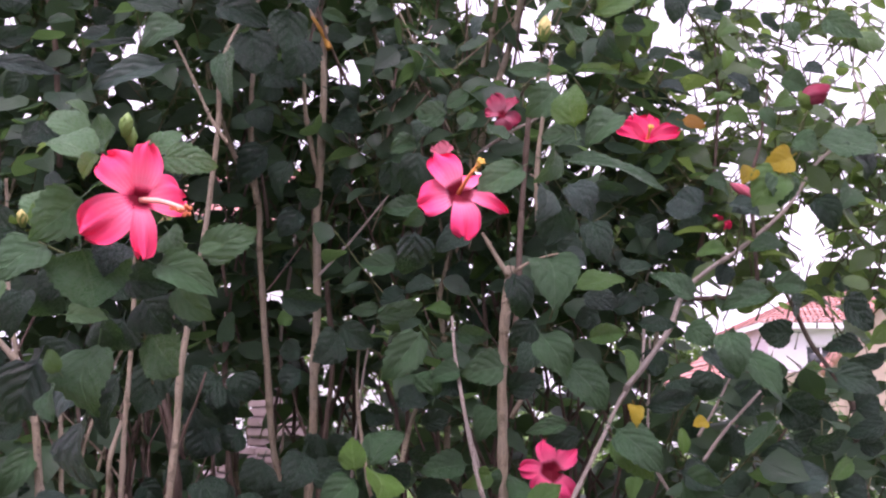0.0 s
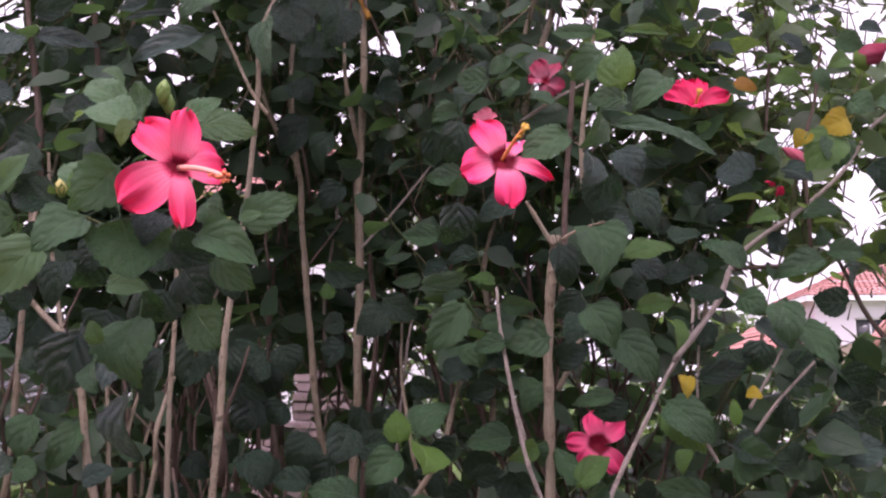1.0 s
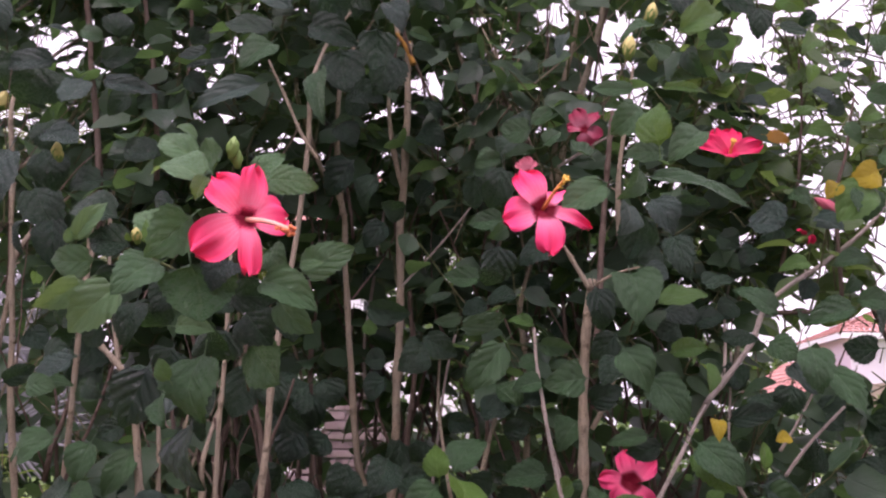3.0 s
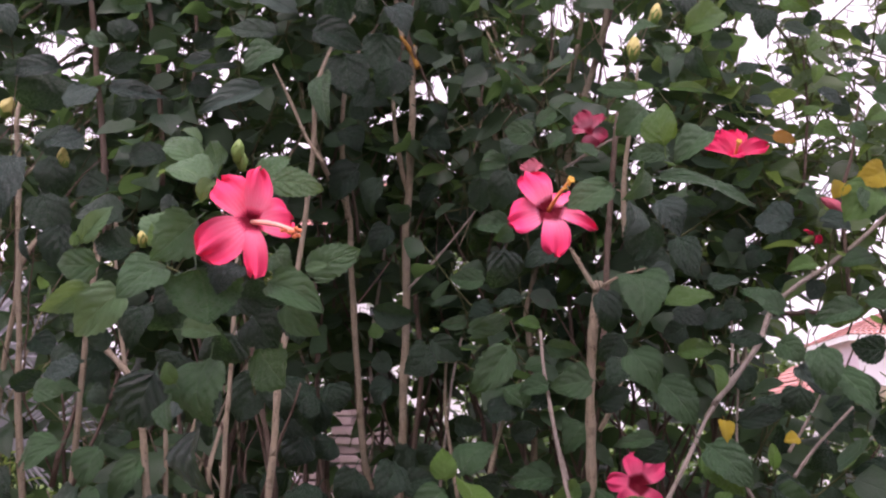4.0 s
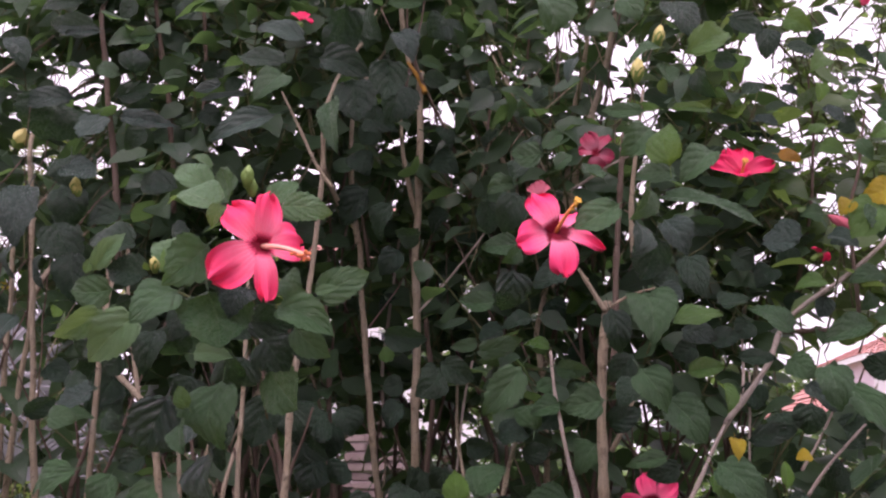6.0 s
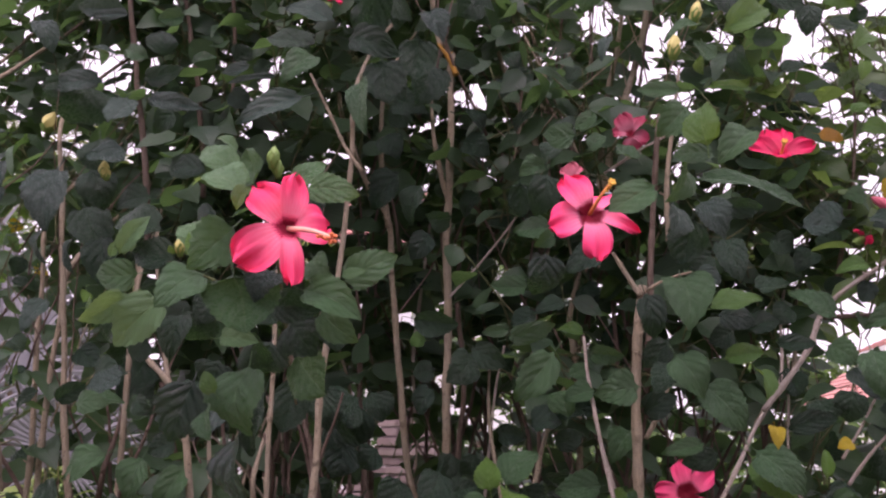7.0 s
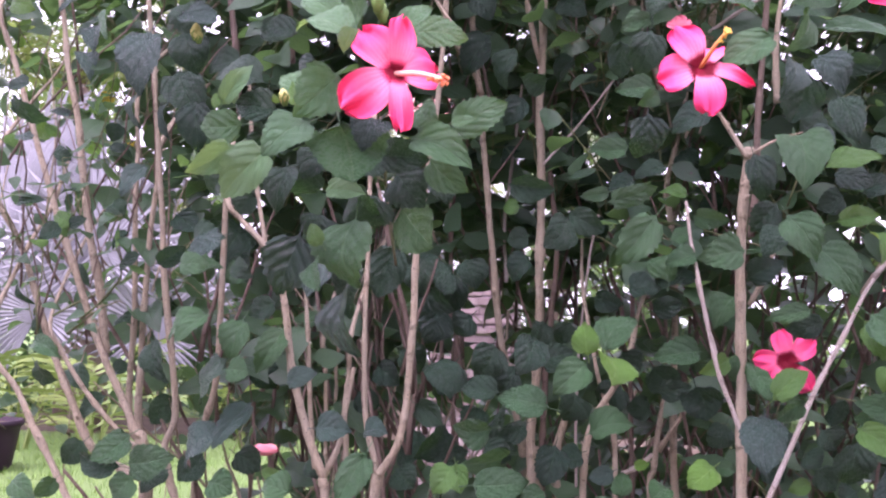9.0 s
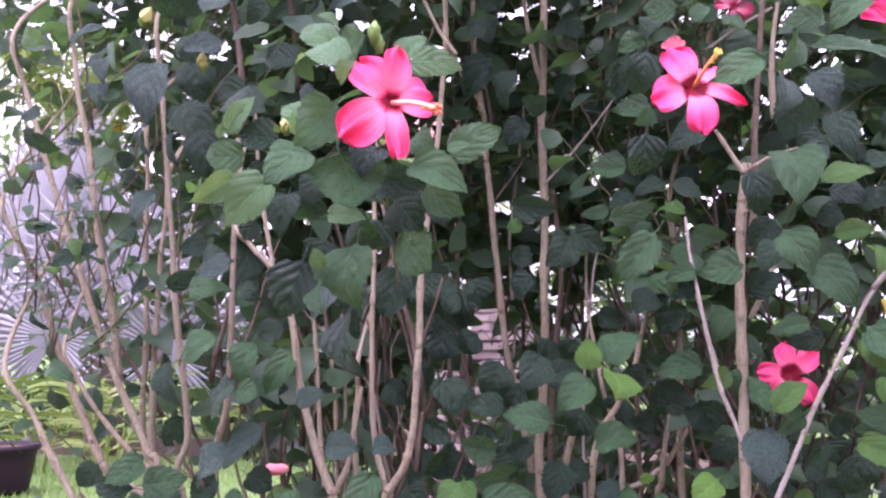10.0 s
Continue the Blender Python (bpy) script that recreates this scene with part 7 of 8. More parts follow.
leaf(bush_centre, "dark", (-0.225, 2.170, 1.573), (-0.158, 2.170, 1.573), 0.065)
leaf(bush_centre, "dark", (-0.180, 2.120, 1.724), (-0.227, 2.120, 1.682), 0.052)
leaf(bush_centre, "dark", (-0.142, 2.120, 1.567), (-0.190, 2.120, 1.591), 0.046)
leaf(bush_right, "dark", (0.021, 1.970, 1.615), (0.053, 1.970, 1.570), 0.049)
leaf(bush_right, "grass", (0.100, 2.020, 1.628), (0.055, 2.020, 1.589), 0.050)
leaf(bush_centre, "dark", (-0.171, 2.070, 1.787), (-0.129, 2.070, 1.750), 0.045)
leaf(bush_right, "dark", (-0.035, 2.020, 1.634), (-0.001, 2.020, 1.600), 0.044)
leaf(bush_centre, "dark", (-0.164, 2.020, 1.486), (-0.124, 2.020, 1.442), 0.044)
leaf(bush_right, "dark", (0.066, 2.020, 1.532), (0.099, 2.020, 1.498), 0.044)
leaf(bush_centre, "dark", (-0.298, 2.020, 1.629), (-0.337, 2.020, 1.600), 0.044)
# leaves of the open end
leaf(bush_right, "mid", (0.147, 1.260, 1.653), (0.120, 1.260, 1.599), 0.037)
leaf(bush_right, "mid", (0.158, 1.300, 1.648), (0.300, 1.300, 1.608), 0.031)
leaf(bush_right, "grey", (0.143, 1.380, 1.632), (0.129, 1.380, 1.574), 0.037)
leaf(bush_right, "dark", (0.176, 1.440, 1.628), (0.155, 1.440, 1.561), 0.054)
leaf(bush_right, "grey", (0.185, 1.420, 1.645), (0.216, 1.420, 1.586), 0.044)
leaf(bush_right, "dark", (0.243, 1.600, 1.682), (0.310, 1.600, 1.673), 0.031)
leaf(bush_right, "mid", (0.148, 1.380, 1.528), (0.151, 1.380, 1.455), 0.065)
leaf(bush_right, "grass", (0.184, 1.380, 1.482), (0.258, 1.380, 1.507), 0.031)
leaf(bush_right, "grey", (0.202, 1.420, 1.480), (0.253, 1.420, 1.466), 0.033)
leaf(bush_end, "grey", (0.361, 1.580, 1.638), (0.423, 1.580, 1.642), 0.037)
leaf(bush_end, "mid", (0.471, 1.600, 1.690), (0.432, 1.600, 1.690), 0.030)
leaf(bush_end, "grey", (0.472, 1.620, 1.652), (0.528, 1.620, 1.645), 0.025)
leaf(bush_end, "mid", (0.515, 1.500, 1.686), (0.522, 1.500, 1.626), 0.052)
leaf(bush_end, "mid", (0.551, 1.580, 1.587), (0.490, 1.580, 1.571), 0.032)
leaf(bush_end, "grass", (0.465, 1.600, 1.581), (0.412, 1.600, 1.569), 0.028)
leaf(bush_end, "grey", (0.465, 1.600, 1.555), (0.455, 1.600, 1.519), 0.030)
leaf(bush_end, "mid", (0.536, 1.600, 1.559), (0.511, 1.600, 1.529), 0.025)
leaf(bush_right, "mid", (0.134, 1.360, 1.420), (0.172, 1.360, 1.357), 0.052)
leaf(bush_right, "mid", (0.240, 1.400, 1.292), (0.300, 1.400, 1.236), 0.050)
leaf(bush_right, "dark", (0.150, 1.450, 1.409), (0.111, 1.450, 1.367), 0.041)
leaf(bush_right, "dark", (0.286, 1.600, 1.545), (0.343, 1.600, 1.551), 0.033)
leaf(bush_right, "dark", (0.275, 1.600, 1.477), (0.326, 1.600, 1.492), 0.031)
leaf(bush_right, "grass", (0.218, 1.500, 1.423), (0.281, 1.500, 1.435), 0.028)
leaf(bush_right, "grass", (0.265, 1.500, 1.409), (0.278, 1.500, 1.364), 0.026)
leaf(bush_right, "dark", (0.313, 1.600, 1.457), (0.381, 1.600, 1.458), 0.026)
leaf(bush_right, "dark", (0.234, 1.550, 1.617), (0.253, 1.550, 1.546), 0.044)
leaf(bush_right, "grey", (0.187, 1.520, 1.563), (0.223, 1.520, 1.537), 0.028)
leaf(bush_right, "dark", (0.107, 1.500, 1.526), (0.123, 1.500, 1.453), 0.045)
leaf(bush_right, "dark", (0.147, 1.550, 1.458), (0.108, 1.550, 1.415), 0.042)
leaf(bush_right, "dark", (0.230, 1.650, 1.615), (0.194, 1.650, 1.584), 0.040)
leaf(bush_end, "dark", (0.356, 1.800, 1.665), (0.398, 1.800, 1.643), 0.043)
leaf(bush_end, "dark", (0.430, 1.800, 1.643), (0.396, 1.800, 1.604), 0.043)
leaf(bush_end, "dark", (0.473, 1.800, 1.642), (0.443, 1.800, 1.676), 0.038)
leaf(bush_end, "grass", (0.392, 1.800, 1.756), (0.437, 1.800, 1.778), 0.033)
leaf(bush_end, "dark", (0.460, 1.850, 1.567), (0.505, 1.850, 1.595), 0.039)
leaf(bush_right, "dark", (0.277, 1.750, 1.494), (0.235, 1.750, 1.473), 0.042)
leaf(bush_end, "dark", (0.383, 1.800, 1.543), (0.350, 1.800, 1.510), 0.043)
leaf(bush_end, "dark", (0.347, 1.750, 1.420), (0.375, 1.750, 1.379), 0.042)
# leaves before the houses, some given the dark tone in place of shade
leaf(bush_right, "mid", (0.381, 1.480, 1.480), (0.315, 1.480, 1.524), 0.038)
leaf(bush_end, "mid", (0.509, 1.530, 1.509), (0.573, 1.530, 1.510), 0.032)
leaf(bush_end, "mid", (0.511, 1.530, 1.500), (0.431, 1.530, 1.477), 0.034)
leaf(bush_end, "dark", (0.557, 1.580, 1.503), (0.577, 1.580, 1.462), 0.045)
leaf(bush_end, "mid", (0.368, 1.500, 1.443), (0.406, 1.500, 1.417), 0.039)
leaf(bush_end, "dark", (0.543, 1.530, 1.437), (0.487, 1.530, 1.441), 0.042)
leaf(bush_end, "mid", (0.423, 1.480, 1.436), (0.434, 1.480, 1.361), 0.054)
leaf(bush_end, "mid", (0.460, 1.520, 1.407), (0.501, 1.520, 1.335), 0.046)
leaf(bush_end, "dark", (0.667, 1.680, 1.527), (0.695, 1.680, 1.524), 0.017)
leaf(bush_end, "dark", (0.657, 1.680, 1.531), (0.648, 1.680, 1.545), 0.015)
leaf(bush_end, "dark", (0.668, 1.680, 1.538), (0.680, 1.680, 1.553), 0.014)
leaf(bush_end, "dark", (0.640, 1.580, 1.500), (0.703, 1.580, 1.451), 0.046)
leaf(bush_end, "dark", (0.688, 1.630, 1.429), (0.620, 1.630, 1.418), 0.031)
leaf(bush_end, "dark", (0.597, 1.530, 1.375), (0.673, 1.530, 1.344), 0.044)
leaf(bush_end, "dark", (0.424, 1.580, 1.383), (0.411, 1.580, 1.332), 0.041)
leaf(bush_end, "dark", (0.319, 1.580, 1.323), (0.400, 1.580, 1.339), 0.033)
leaf(bush_end, "dark", (0.345, 1.480, 1.230), (0.409, 1.480, 1.207), 0.045)
leaf(bush_end, "lime", (0.351, 1.480, 1.251), (0.358, 1.480, 1.295), 0.019)
leaf(bush_end, "grey", (0.513, 1.530, 1.200), (0.590, 1.530, 1.228), 0.042)
leaf(bush_end, "dark", (0.568, 1.580, 1.250), (0.496, 1.580, 1.254), 0.022)
leaf(bush_end, "dark", (0.553, 1.540, 1.267), (0.621, 1.540, 1.282), 0.030)
leaf(bush_end, "dark", (0.674, 1.530, 1.301), (0.613, 1.530, 1.280), 0.029)
leaf(bush_end, "grass", (0.623, 1.540, 1.246), (0.581, 1.540, 1.216), 0.023)
leaf(bush_end, "dark", (0.640, 1.560, 1.272), (0.684, 1.560, 1.262), 0.030)
leaf(bush_end, "grass", (0.523, 1.580, 1.216), (0.475, 1.580, 1.221), 0.028)
leaf(bush_end, "dark", (0.748, 1.680, 1.407), (0.678, 1.680, 1.401), 0.027)
leaf(bush_end, "dark", (0.489, 1.730, 1.353), (0.545, 1.730, 1.311), 0.059)
leaf(bush_end, "dark", (0.583, 1.730, 1.337), (0.650, 1.730, 1.301), 0.064)
leaf(bush_end, "dark", (0.668, 1.730, 1.332), (0.633, 1.730, 1.290), 0.054)
leaf(bush_end, "dark", (0.709, 1.730, 1.321), (0.753, 1.730, 1.342), 0.054)
leaf(bush_end, "dark", (0.507, 1.730, 1.290), (0.463, 1.730, 1.249), 0.059)
leaf(bush_end, "dark", (0.618, 1.780, 1.279), (0.659, 1.780, 1.248), 0.050)
leaf(bush_end, "dark", (0.581, 1.830, 1.389), (0.629, 1.830, 1.356), 0.045)
leaf(bush_end, "dark", (0.434, 1.730, 1.311), (0.401, 1.730, 1.280), 0.048)
leaf(bush_end, "dark", (0.687, 1.830, 1.378), (0.641, 1.830, 1.367), 0.045)
leaf(bush_end, "dark", (0.629, 1.630, 1.185), (0.680, 1.630, 1.209), 0.055)
leaf(bush_end, "dark", (0.497, 1.680, 1.186), (0.469, 1.680, 1.221), 0.047)
leaf(bush_end, "dark", (0.396, 1.780, 1.387), (0.364, 1.780, 1.419), 0.044)
# leaves over the lawn
leaf(bush_mid, "mid", (-0.714, 1.350, 1.350), (-0.670, 1.350, 1.355), 0.030)
leaf(bush_mid, "grey", (-0.666, 1.400, 1.400), (-0.728, 1.400, 1.378), 0.031)
leaf(bush_mid, "dark", (-0.691, 1.500, 1.368), (-0.656, 1.500, 1.340), 0.031)
leaf(bush_mid, "dark", (-0.600, 1.450, 1.302), (-0.644, 1.450, 1.280), 0.034)
# leaves of the thin side
leaf(bush_left, "grass", (-1.101, 1.480, 1.806), (-1.049, 1.480, 1.789), 0.034)
leaf(bush_left, "grey", (-0.931, 1.480, 1.807), (-0.993, 1.480, 1.773), 0.025)
leaf(bush_left, "mid", (-0.870, 1.440, 1.780), (-0.881, 1.440, 1.713), 0.038)
leaf(bush_left, "dark", (-0.960, 1.530, 1.789), (-1.013, 1.530, 1.758), 0.023)
leaf(bush_left, "grey", (-0.934, 1.480, 1.760), (-0.923, 1.480, 1.703), 0.039)
leaf(bush_left, "grey", (-0.954, 1.480, 1.714), (-0.930, 1.480, 1.660), 0.032)
leaf(bush_left, "grey", (-0.814, 1.430, 1.728), (-0.821, 1.430, 1.625), 0.064)
leaf(bush_mid, "dark", (-0.785, 1.480, 1.741), (-0.766, 1.480, 1.672), 0.060)
leaf(bush_mid, "grey", (-0.761, 1.430, 1.757), (-0.696, 1.430, 1.730), 0.044)
leaf(bush_left, "grey", (-0.867, 1.500, 1.649), (-0.866, 1.500, 1.584), 0.040)
leaf(bush_left, "grey", (-0.816, 1.500, 1.631), (-0.815, 1.500, 1.563), 0.025)
leaf(bush_mid, "dark", (-0.777, 1.520, 1.634), (-0.767, 1.520, 1.549), 0.054)
leaf(bush_left, "dark", (-0.833, 1.560, 1.697), (-0.778, 1.560, 1.616), 0.063)
leaf(bush_left, "dark", (-1.081, 1.460, 1.634), (-1.014, 1.460, 1.594), 0.035)
leaf(bush_left, "grey", (-1.093, 1.530, 1.689), (-1.131, 1.530, 1.669), 0.022)
leaf(bush_left, "grey", (-1.003, 1.530, 1.620), (-1.057, 1.530, 1.629), 0.013)
leaf(bush_left, "dark", (-0.926, 1.540, 1.607), (-0.940, 1.540, 1.573), 0.028)
leaf(bush_left, "dark", (-0.922, 1.560, 1.563), (-0.957, 1.560, 1.571), 0.016)
leaf(bush_left, "grass", (-1.125, 1.680, 1.611), (-1.160, 1.680, 1.639), 0.019)
leaf(bush_left, "dark", (-1.037, 1.580, 1.549), (-1.074, 1.580, 1.579), 0.023)
leaf(bush_left, "grey", (-1.050, 1.480, 1.568), (-1.093, 1.480, 1.587), 0.020)
leaf(bush_left, "dark", (-0.939, 1.680, 1.718), (-0.967, 1.680, 1.741), 0.035)
# leaves at the top
leaf(bush_mid, "grey", (-0.729, 1.460, 2.006), (-0.829, 1.460, 2.021), 0.036)
leaf(bush_left, "dark", (-0.787, 1.510, 2.079), (-0.872, 1.510, 2.081), 0.029)
leaf(bush_centre, "grey", (-0.361, 1.410, 1.946), (-0.445, 1.410, 1.972), 0.037)
leaf(bush_centre, "dark", (-0.300, 1.400, 2.006), (-0.315, 1.400, 1.913), 0.050)
leaf(bush_centre, "dark", (-0.271, 1.460, 2.026), (-0.249, 1.460, 1.951), 0.051)
leaf(bush_centre, "mid", (-0.178, 1.460, 2.032), (-0.244, 1.460, 2.034), 0.025)
leaf(bush_right, "mid", (0.010, 1.360, 1.985), (0.026, 1.360, 1.921), 0.062)
leaf(bush_right, "mid", (0.135, 1.360, 1.978), (0.153, 1.360, 1.936), 0.040)
leaf(bush_right, "dark", (0.217, 1.510, 2.039), (0.258, 1.510, 1.971), 0.053)
leaf(bush_end, "dark", (0.326, 1.560, 2.030), (0.388, 1.560, 1.998), 0.035)
leaf(bush_end, "dark", (0.497, 1.610, 2.063), (0.527, 1.610, 2.046), 0.015)
leaf(bush_mid, "dark", (-0.713, 1.560, 2.106), (-0.746, 1.560, 2.071), 0.035)
leaf(bush_mid, "dark", (-0.670, 1.760, 2.194), (-0.707, 1.760, 2.148), 0.045)
leaf(bush_centre, "dark", (-0.156, 1.560, 2.051), (-0.188, 1.560, 2.011), 0.044)
leaf(bush_end, "grass", (0.445, 1.660, 2.071), (0.486, 1.660, 2.033), 0.037)
# leaves beside the rose flower
leaf(bush_right, "fresh", (0.106, 1.240, 1.625), (0.048, 1.240, 1.590), 0.042)
leaf(bush_right, "fresh", (0.191, 1.300, 1.677), (0.136, 1.300, 1.683), 0.028)
leaf(bush_end, "mid", (0.351, 1.500, 1.217), (0.412, 1.500, 1.197), 0.056)
leaf(bush_right, "mid", (0.310, 1.450, 1.157), (0.232, 1.450, 1.175), 0.036)
leaf(bush_end, "dark", (0.372, 1.600, 1.368), (0.383, 1.600, 1.326), 0.055)
leaf(bush_end, "grey", (0.400, 1.500, 1.412), (0.430, 1.500, 1.361), 0.053)
# leaves behind the fork
leaf(bush_left, "dark", (-0.854, 1.900, 1.470), (-0.872, 1.880, 1.389), 0.060)
leaf(bush_left, "mid", (-0.936, 2.000, 1.489), (-0.951, 1.980, 1.420), 0.058)
leaf(bush_left, "dark", (-0.831, 1.950, 1.430), (-0.841, 1.920, 1.352), 0.058)
leaf(bush_left, "dark", (-0.895, 1.960, 1.440), (-0.905, 1.930, 1.370), 0.056)
# yellowing leaves, and leaves whose backlight is put into a lime, sappy or yellow tone
leaf(bush_mid, "lime", (-0.398, 0.940, 1.506), (-0.380, 0.914, 1.482), 0.016)
leaf(bush_left, "lime", (-0.787, 1.500, 1.540), (-0.772, 1.480, 1.516), 0.016)
leaf(bush_end, "yellow", (0.248, 1.300, 1.323), (0.247, 1.300, 1.293), 0.021)
leaf(bush_end, "yellow", (0.365, 1.380, 1.300), (0.342, 1.380, 1.296), 0.016)
leaf(bush_left, "lime", (-1.405, 2.250, 1.818), (-1.366, 2.250, 1.781), 0.041)
leaf(bush_left, "grass", (-1.348, 2.250, 1.803), (-1.378, 2.250, 1.769), 0.041)
leaf(bush_left, "yellow", (-1.361, 2.250, 1.839), (-1.379, 2.250, 1.805), 0.027)
leaf(bush_left, "lime", (-1.415, 2.250, 1.724), (-1.376, 2.250, 1.688), 0.041)
leaf(bush_left, "grass", (-1.365, 2.250, 1.746), (-1.409, 2.250, 1.724), 0.041)
leaf(bush_left, "yellow", (-1.301, 2.250, 1.720), (-1.288, 2.250, 1.667), 0.027)
leaf(bush_left, "lime", (-1.189, 2.250, 1.670), (-1.159, 2.250, 1.703), 0.041)
leaf(bush_left, "grass", (-1.253, 2.250, 1.765), (-1.227, 2.250, 1.717), 0.041)
leaf(bush_left, "grass", (-1.633, 2.250, 2.027), (-1.586, 2.250, 2.000), 0.054)
leaf(bush_left, "lime", (-1.605, 2.250, 1.970), (-1.645, 2.250, 1.985), 0.034)
leaf(bush_left, "grass", (-1.519, 2.250, 1.763), (-1.557, 2.250, 1.729), 0.047)
leaf(bush_left, "lime", (-1.356, 2.250, 1.874), (-1.336, 2.250, 1.838), 0.027)
leaf(bush_left, "grass", (-1.412, 2.250, 2.050), (-1.375, 2.250, 2.077), 0.041)
leaf(bush_left, "grass", (-1.556, 2.250, 2.089), (-1.522, 2.250, 2.050), 0.041)
leaf(bush_left, "lime", (-1.286, 2.250, 2.083), (-1.248, 2.250, 2.057), 0.034)
leaf(bush_left, "grass", (-1.333, 2.250, 1.944), (-1.306, 2.250, 1.907), 0.034)
# flowers and buds
flower(bush_mid, (-0.267, 0.862, 1.493), (0.42, -0.9, 0.05), [((-0.296, 0.850, 1.534), 0.037, 0.1, 0.2), ((-0.260, 0.858, 1.545), 0.032, -0.65, -0.1), ((-0.231, 0.878, 1.502), 0.041, 0.1, 0.25), ((-0.256, 0.848, 1.437), 0.025, 0.25, -0.3), ((-0.305, 0.836, 1.458), 0.043, 0.0, 0.1)], seed=1, label="large open pink-red hibiscus flower with a long column", column=(-0.211, 0.808, 1.472))
flower(bush_right, (0.021, 1.272, 1.594), (0.30, -0.93, 0.10), [((0.047, 1.300, 1.633), 0.032, 0.9, 0.3), ((-0.009, 1.262, 1.646), 0.046, 0.0, 0.1), ((-0.030, 1.257, 1.586), 0.050, -0.1, 0.15), ((0.036, 1.250, 1.531), 0.043, 0.15, 0.1), ((0.088, 1.272, 1.578), 0.028, 0.25, 0.3)], seed=2, material=PETAL_ROSE, pollen=POLLEN_YELLOW, label="open rose-pink hibiscus flower half behind a leaf", column=(0.050, 1.215, 1.624))
flower(bush_end, (0.354, 1.660, 1.778), (0.02, -0.93, 0.30), [((0.307, 1.660, 1.814), 0.030, 0.3, 0.2), ((0.338, 1.672, 1.832), 0.038, 0.0, 0.0), ((0.364, 1.672, 1.834), 0.036, 0.2, 0.1), ((0.410, 1.660, 1.802), 0.032, -0.2, 0.1), ((0.357, 1.640, 1.774), 0.026, 0.0, 0.2)], seed=3, material=PETAL_CARMINE, pollen=POLLEN_YELLOW, label="small pink-red hibiscus flower opening upwards", column=(0.356, 1.632, 1.797))
flower(bush_right, (0.198, 1.862, 1.212), (-0.05, -0.97, 0.12), [((0.184, 1.862, 1.270), 0.036, 0.1, 0.2), ((0.142, 1.858, 1.220), 0.036, 0.1, 0.3), ((0.247, 1.866, 1.252), 0.041, -0.1, 0.1), ((0.240, 1.858, 1.165), 0.041, 0.2, 0.2), ((0.168, 1.856, 1.174), 0.037, 0.0, 0.2)], seed=4, material=PETAL_EYE, label="rose-red hibiscus flower with a dark crimson eye")
flower(bush_right, (0.101, 1.620, 1.811), (-0.30, -0.60, 0.50), [((0.088, 1.620, 1.851), 0.0326), ((0.124, 1.620, 1.846), 0.0326), ((0.133, 1.620, 1.801), 0.0346), ((0.073, 1.620, 1.819), 0.0326), ((0.106, 1.620, 1.781), 0.0326)], seed=5, material=PETAL_SHADED, label="red hibiscus flower, its shade among the leaves put into the colour")
flower(bush_right, (0.005, 1.420, 1.684), (-0.20, -0.60, 0.70), [((-0.014, 1.420, 1.702), 0.0186), ((-0.002, 1.420, 1.709), 0.0219), ((0.015, 1.420, 1.702), 0.0186)], seed=6, material=PETAL_DULL, label="pink hibiscus flower half hidden behind another")
flower(bush_mid, (-0.396, 1.500, 2.025), (0.30, -0.50, 0.80), [((-0.409, 1.500, 2.040), 0.0234), ((-0.389, 1.500, 2.041), 0.0234), ((-0.374, 1.500, 2.021), 0.0216)], seed=7, material=PETAL_CARMINE, label="red hibiscus flower high in the leaves")
bud(bush_right, (0.132, 1.220, 1.787), (0.10, -0.10, 1.00), 0.032, 0.0085, BUD_YELLOW, label="cream-yellow hibiscus bud standing upright", calyx=0.55)
bud(bush_right, (0.172, 1.300, 1.872), (0.20, 0.00, 1.00), 0.030, 0.0080, BUD_YELLOW, label="cream-yellow hibiscus bud among leaves", calyx=0.60)
bud(bush_mid, (-0.293, 0.890, 1.562), (0.10, 0.00, 1.00), 0.021, 0.0058, CALYX, label="green hibiscus bud above the large flower", calyx=0.70)
bud(bush_mid, (-0.289, 0.900, 1.555), (-0.20, 0.00, 1.00), 0.020, 0.0060, CALYX, label="small green hibiscus bud", calyx=0.70)
bud(bush_mid, (-0.385, 0.900, 1.478), (-0.10, -0.30, 1.00), 0.015, 0.0048, BUD_YELLOW, label="pale yellow-green unfolding bud", calyx=0.80)
bud(bush_left, (-0.747, 1.450, 1.717), (0.10, -0.20, 1.00), 0.026, 0.0080, BUD_YELLOW, label="yellow-green hibiscus bud on a curved stalk", calyx=0.60)
bud(bush_left, (-0.881, 1.500, 1.813), (0.40, -0.10, 0.90), 0.036, 0.0120, BUD_YELLOW, label="pale orange hibiscus bud", calyx=0.35)
bud(bush_left, (-0.741, 1.450, 1.712), (-0.10, -0.20, 1.00), 0.022, 0.0070, BUD_YELLOW, label="yellow hibiscus bud on a curved stalk", calyx=0.50)
bud(bush_end, (0.602, 1.600, 1.828), (0.85, -0.10, 0.50), 0.056, 0.0170, PETAL_SHADED, label="closed red hibiscus flower with shade put into the colour", calyx=0.20)
bud(bush_end, (0.518, 1.600, 1.663), (-0.85, -0.10, 0.50), 0.050, 0.0090, PETAL_DULL, label="closed dull rose hibiscus flower", calyx=0.20)
flower(bush_end, (0.474, 1.652, 1.632), (0.60, 0.50, 0.30), [((0.462, 1.640, 1.648), 0.016, 0.2, 0.3), ((0.478, 1.640, 1.622), 0.018, 0.0, 0.2), ((0.490, 1.650, 1.628), 0.016, 0.1, 0.2)], seed=8, material=PETAL_CARMINE, label="small half-closed pink-red hibiscus flower among leaves")
